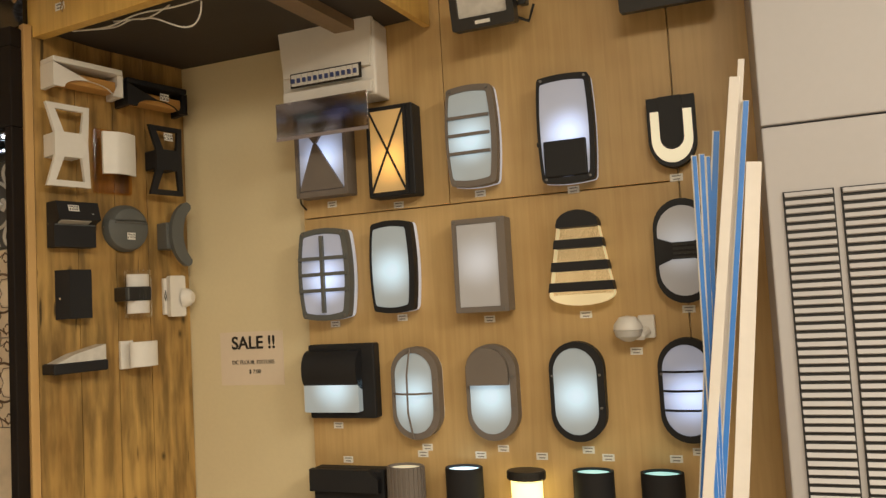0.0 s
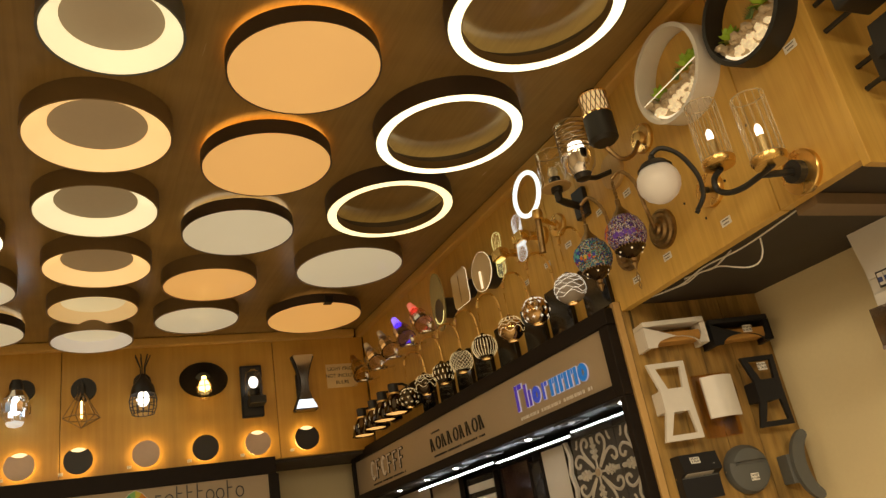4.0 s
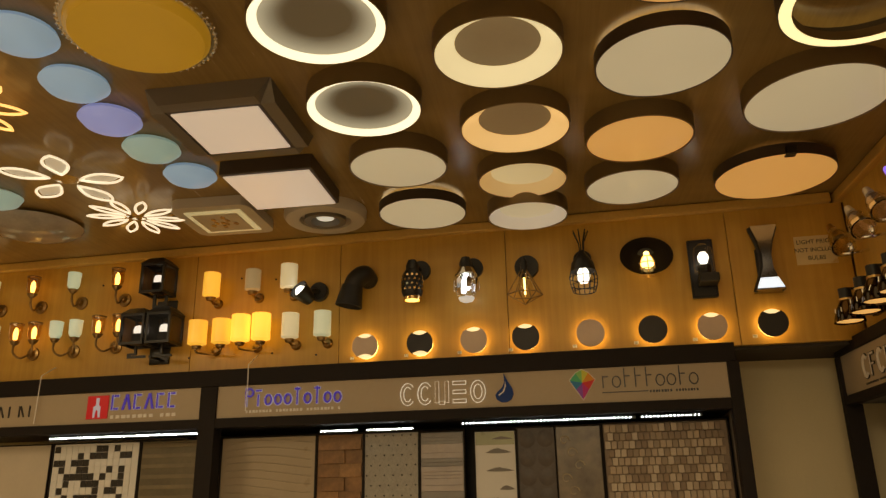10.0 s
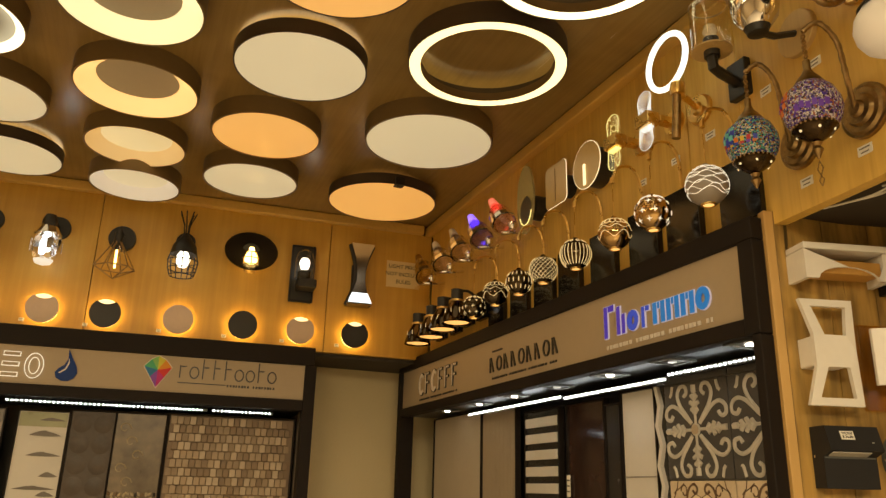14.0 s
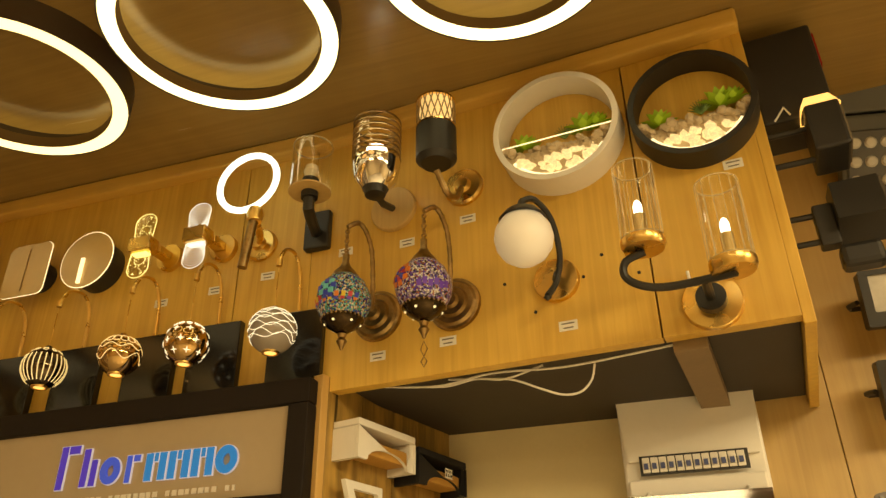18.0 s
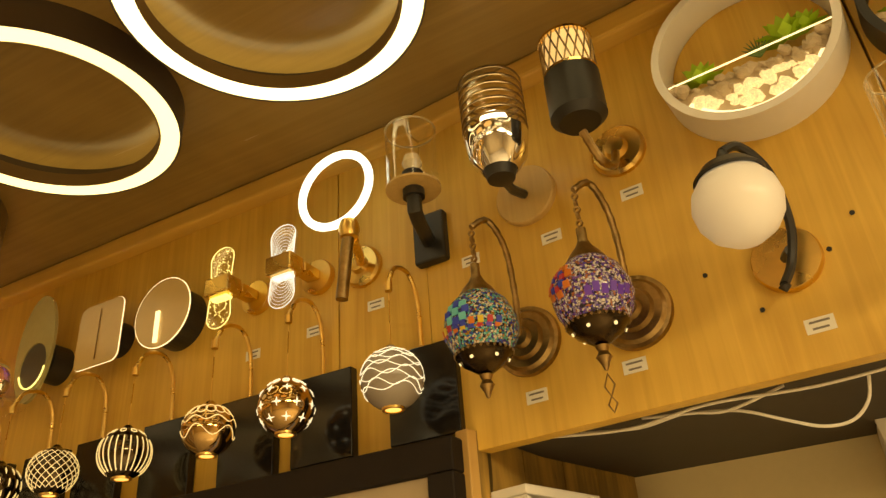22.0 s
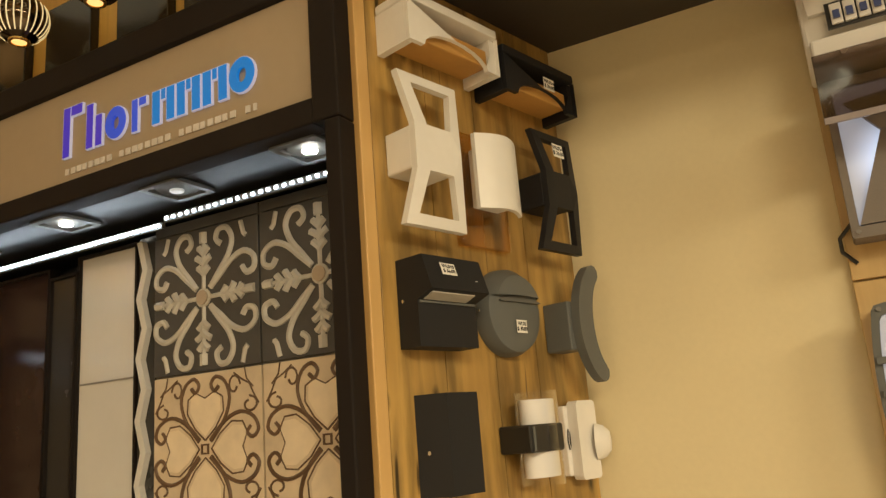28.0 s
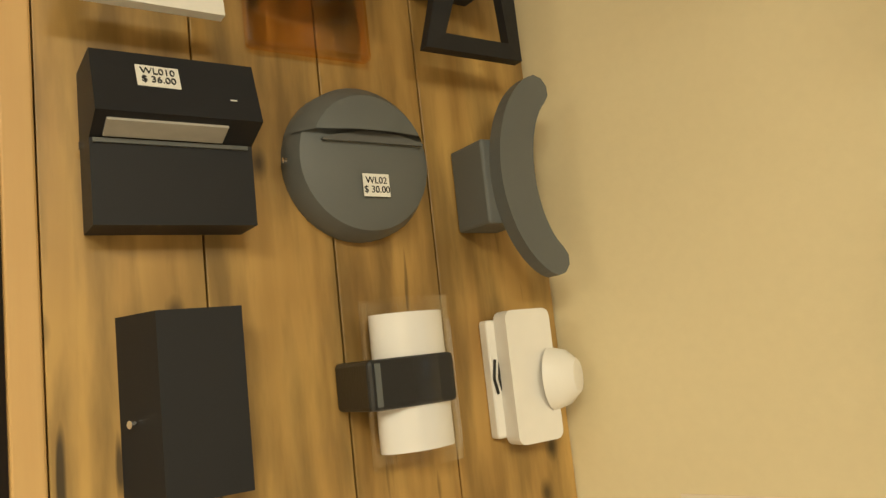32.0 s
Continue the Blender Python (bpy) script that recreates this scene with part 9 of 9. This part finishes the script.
def led_strip(m, x0, x1, z, label, dots=False):
    t = thing("led_strip", m, label, "light strip", "display light strips")
    part("channel", box(x0, x1, -0.004, 0.004, z - 0.006, z + 0.006), M_GREYC, t)
    if not dots:
        part("diffuser", box(x0 + 0.004, x1 - 0.004, -0.0075, -0.0045, z - 0.0024, z + 0.0024, 0.001), E_STRIP, t)
        return t
    bm = bmesh.new()
    n = int((x1 - x0) / 0.017)
    for k in range(n):
        a = x0 + 0.008 + 0.017 * k
        box(a - 0.003, a + 0.003, -0.0065, -0.0045, z - 0.0022, z + 0.0022, bm=bm)
    ob = part("led_dots", bm, E_STRIP, t, "row of small white light points")
    return t


def downlight(x, y, lit, label):
    t = thing("downlight", pose(x, y, 2.074), label, "downlight", "canopy downlights")
    part("frame", slab(rounded(-0.045, 0.045, -0.045, 0.045, 0.006), 0.0, 0.006, holes=(rounded(-0.034, 0.034, -0.034, 0.034, 0.004),)), M_GREYC, t).matrix_basis = pose(0, 0, -0.001, -90, 0, 0)
    part("cup", lathe([(0.034, -0.002), (0.022, 0.0), (0, 0.0)], 20, m=pose(0, 0, -0.0015)), M_GREYC, t, smooth=True)
    # bulbs that are not lit keep a faint emission in their colour
    part("bulb", disc(0.012, 0.004, -0.008, 20, edge=0.001), E_SPOTL if lit else E_GREYF, t)
    return t


SN = pose(0, 2.685, 0)
led_strip(SN, -3.735, -3.3, 2.05, "dotted white light strip under the sign canopy", True)
led_strip(SN, -4.29, -3.74, 2.04, "white light strip under the sign canopy")
led_strip(pose(0, 2.68, 0), -5.08, -4.3, 2.046, "white light strip under the sign canopy")
for x, lit in ((-3.357, True), (-3.64, False), (-3.93, True), (-4.24, False), (-4.55, True), (-4.86, True), (-5.2, True)):
    downlight(x, 2.625, lit, "square downlight in the canopy underside, lit" if lit else "square downlight in the canopy underside, faintly glowing")

# --- west displays ---
XD = -5.55
WD = WEST @ pose(XD, 0, 0, 0, 0, 90)
t = display("tile_display", WD, -0.365, 0.119, 0.05, 2.03, M_RIBB, "beige sample panel with fine wave relief")
for k in range(16):
    z = 2.0 - 0.035 * k
    part("wave", tube([(-0.34 + 0.44 * s, 0.0, z + 0.02 * math.sin(3.2 * s + 0.2 * k)) for s in (i / 12 for i in range(13))], 0.0035, 5), M_RIBB, t, smooth=True)
t = display("tile_display", WD, 0.132, 0.354, 0.05, 2.03, M_BRICKA, "brown panel of rough wooden bricks")
grid_pieces(t, "brick", 0.134, 0.352, 1.2, 2.02, 0.1085, 0.062, half_brick, [M_BRICKA, M_BRICKB, M_BRICKA], 0.25, 3)
t = display("tile_display", WD, 0.366, 0.624, 0.05, 2.03, M_MOSG, "grey mosaic panel with dark dots")
bm, grey = bmesh.new(), bmesh.new()
for j in range(34):
    for i in range(12):
        x, z = 0.377 + 0.0213 * i + (0.0106 if j % 2 else 0), 2.018 - 0.0225 * j
        if x < 0.615:
            slab([(x - 0.0098, z), (x, z + 0.0098), (x + 0.0098, z), (x, z - 0.0098)], -0.003, 0.0, grey)
            if (i + j // 2) % 2 == 0 and j % 2 == 0:
                slab([(x - 0.005, z), (x, z + 0.005), (x + 0.005, z), (x, z - 0.005)], -0.0045, -0.0031, bm)
tagged(part("mosaic_inlay", grey, M_MOSG, t), kind="stuff")
tagged(part("mosaic_dots", bm, M_DOTG, t), kind="stuff")
t = display("tile_display", WD, 0.637, 0.839, 0.05, 2.025, M_STRIPED, "grey panel of uneven horizontal stripes")
rnd = random.Random(8)
z = 2.02
for k in range(30):
    h = rnd.uniform(0.012, 0.04)
    if z - h < 1.3:
        break
    part("stripe", box(0.64, 0.836, -rnd.uniform(0.002, 0.008), -0.0005, z - h + 0.001, z, 0.001), M_STRIPED if (k < 3 or rnd.random() < 0.3) else M_STRIPE, t)
    z -= h
t = display("tile_display", WD, 0.893, 1.077, 0.05, 2.02, M_TILEW, "white panel with grey leaf shaped waves")
part("band", box(0.896, 1.074, -0.002, -0.0005, 1.96, 2.018), mat("olive_band", (0.35, 0.36, 0.22), 0.3), t)
for z, a, b, hh in ((1.985, 0.97, 1.07, 0.012), (1.925, 0.94, 1.06, 0.02), (1.845, 0.94, 1.07, 0.016), (1.765, 1.0, 1.07, 0.018), (1.715, 0.91, 1.07, 0.014), (1.69, 1.0, 1.07, 0.018), (1.62, 0.92, 1.04, 0.02), (1.55, 0.95, 1.07, 0.016)):
    part("leaf_wave", slab([(a + (b - a) * k / 10, z + hh * math.sin(math.pi * k / 10) * (1 if k < 6 else 0.8)) for k in range(11)] + [(a + (b - a) * k / 10, z - 0.15 * hh * math.sin(math.pi * k / 10)) for k in range(9, 0, -1)], -0.004, -0.0005), M_LEAF, t)
t = display("tile_display", WD, 1.089, 1.256, 0.05, 2.03, M_QUILT, "dark brown quilted panel with soft bumps")
for j in range(9):
    for i in range(2):
        part("cushion", lathe([(0, 0.004), (0.012, 0.0036), (0.026, 0.002), (0.036, 0.0004), (0.038, 0)], 16, m=pose(1.131 + 0.083 * i, 0.0, 1.98 - 0.083 * j) @ AX), M_QUILT, t, smooth=True)
t = display("tile_display", WD, 1.263, 1.459, 0.05, 2.03, M_MOTT, "mottled brown stone panel over a pebble mosaic")
for k in range(5):
    a0 = rnd.uniform(0, 360)
    part("scroll", tube([(1.3 + 0.03 * (k % 3) + 0.025 * math.cos(a) * (1 - a / 9), -0.001, 1.97 - 0.055 * k + 0.025 * math.sin(a) * (1 - a / 9)) for a in (0.7 * i for i in range(9))], 0.003, 5), M_PEB[0], t, smooth=True)
rnd = random.Random(12)
pm = []
for k in range(3):
    bm = bmesh.new()
    bmesh.ops.create_icosphere(bm, subdivisions=1, radius=1.0)
    me = bpy.data.meshes.new("pebble")
    bm.to_mesh(me)
    bm.free()
    me.materials.append(M_PEB[k])
    pm.append(me)
for j in range(16):
    for i in range(13):
        ob = new("pebble", rnd.choices(pm, (5, 3, 3))[0])
        ob.parent = t
        ob.matrix_basis = pose(1.27 + 0.0148 * i + rnd.uniform(-0.003, 0.003), -0.001, 1.705 - 0.02 * j + rnd.uniform(-0.004, 0.004), 0, rnd.uniform(-50, 50), 0) @ Matrix.Diagonal((0.0065, 0.004, 0.0105, 1))
t = display("tile_display", WD, 1.474, 2.001, 0.05, 2.035, M_BLK[2], "beige mosaic panel of uneven raised blocks")
grid_pieces(t, "block", 1.478, 2.0, 1.32, 2.03, 0.0262, 0.0355, lambda k, w, h: box(-w / 2, w / 2, -0.003 - 0.005 * k, 0, -h / 2, h / 2, 0.002), [M_BLK[0], M_BLK[2], M_BLK[1], M_BLK[3]], 0.5, 5)
led_strip(WEST @ pose(-5.5, 0, 0, 0, 0, 90), 0.84, 1.62, 2.056, "dotted white light strip under the west canopy", True)
led_strip(WEST @ pose(-5.5, 0, 0, 0, 0, 90), 1.64, 1.9, 2.056, "dotted white light strip under the west canopy", True)
led_strip(WEST @ pose(-5.52, 0, 0, 0, 0, 90), 0.15, 0.34, 2.046, "thin white light strip over the brick panel")
led_strip(WEST @ pose(-5.52, 0, 0, 0, 0, 90), 0.38, 0.61, 2.044, "thin white light strip over the mosaic panel")
# bay beyond the post
t = display("tile_display", WD, -0.8, -0.44, 0.05, 2.03, mat("olive_panel", (0.12, 0.095, 0.05), 0.5, vary=0.3, scale=5), "dark olive striped sample panel")
for k in range(16):
    part("stripe", box(-0.795, -0.445, -0.003, -0.0005, 2.0 - 0.05 * k, 2.018 - 0.05 * k, 0.0008), mat("olive_stripe", (0.17, 0.13, 0.07), 0.5, vary=0.2) if k == 0 else bpy.data.materials["olive_stripe"], t)
t = display("tile_display", WD, -1.3, -0.815, 0.05, 2.03, M_TILEW, "white and black mosaic sample panel")
grid_pieces(t, "mosaic_tile", -1.295, -0.82, 1.6, 2.02, 0.034, 0.034, lambda k, w, h: box(-w / 2, w / 2, -0.003, 0, -h / 2, h / 2, 0.0006), [M_TILEW, M_TILEW, M_SLATK], 0, 6)
display("tile_display", WD, -1.9, -1.32, 0.05, 2.03, M_RETURN, "plain pale grey sample panel")
led_strip(WEST @ pose(-5.5, 0, 0, 0, 0, 90), -1.3, -0.45, 2.056, "thin white light strip under the west canopy")
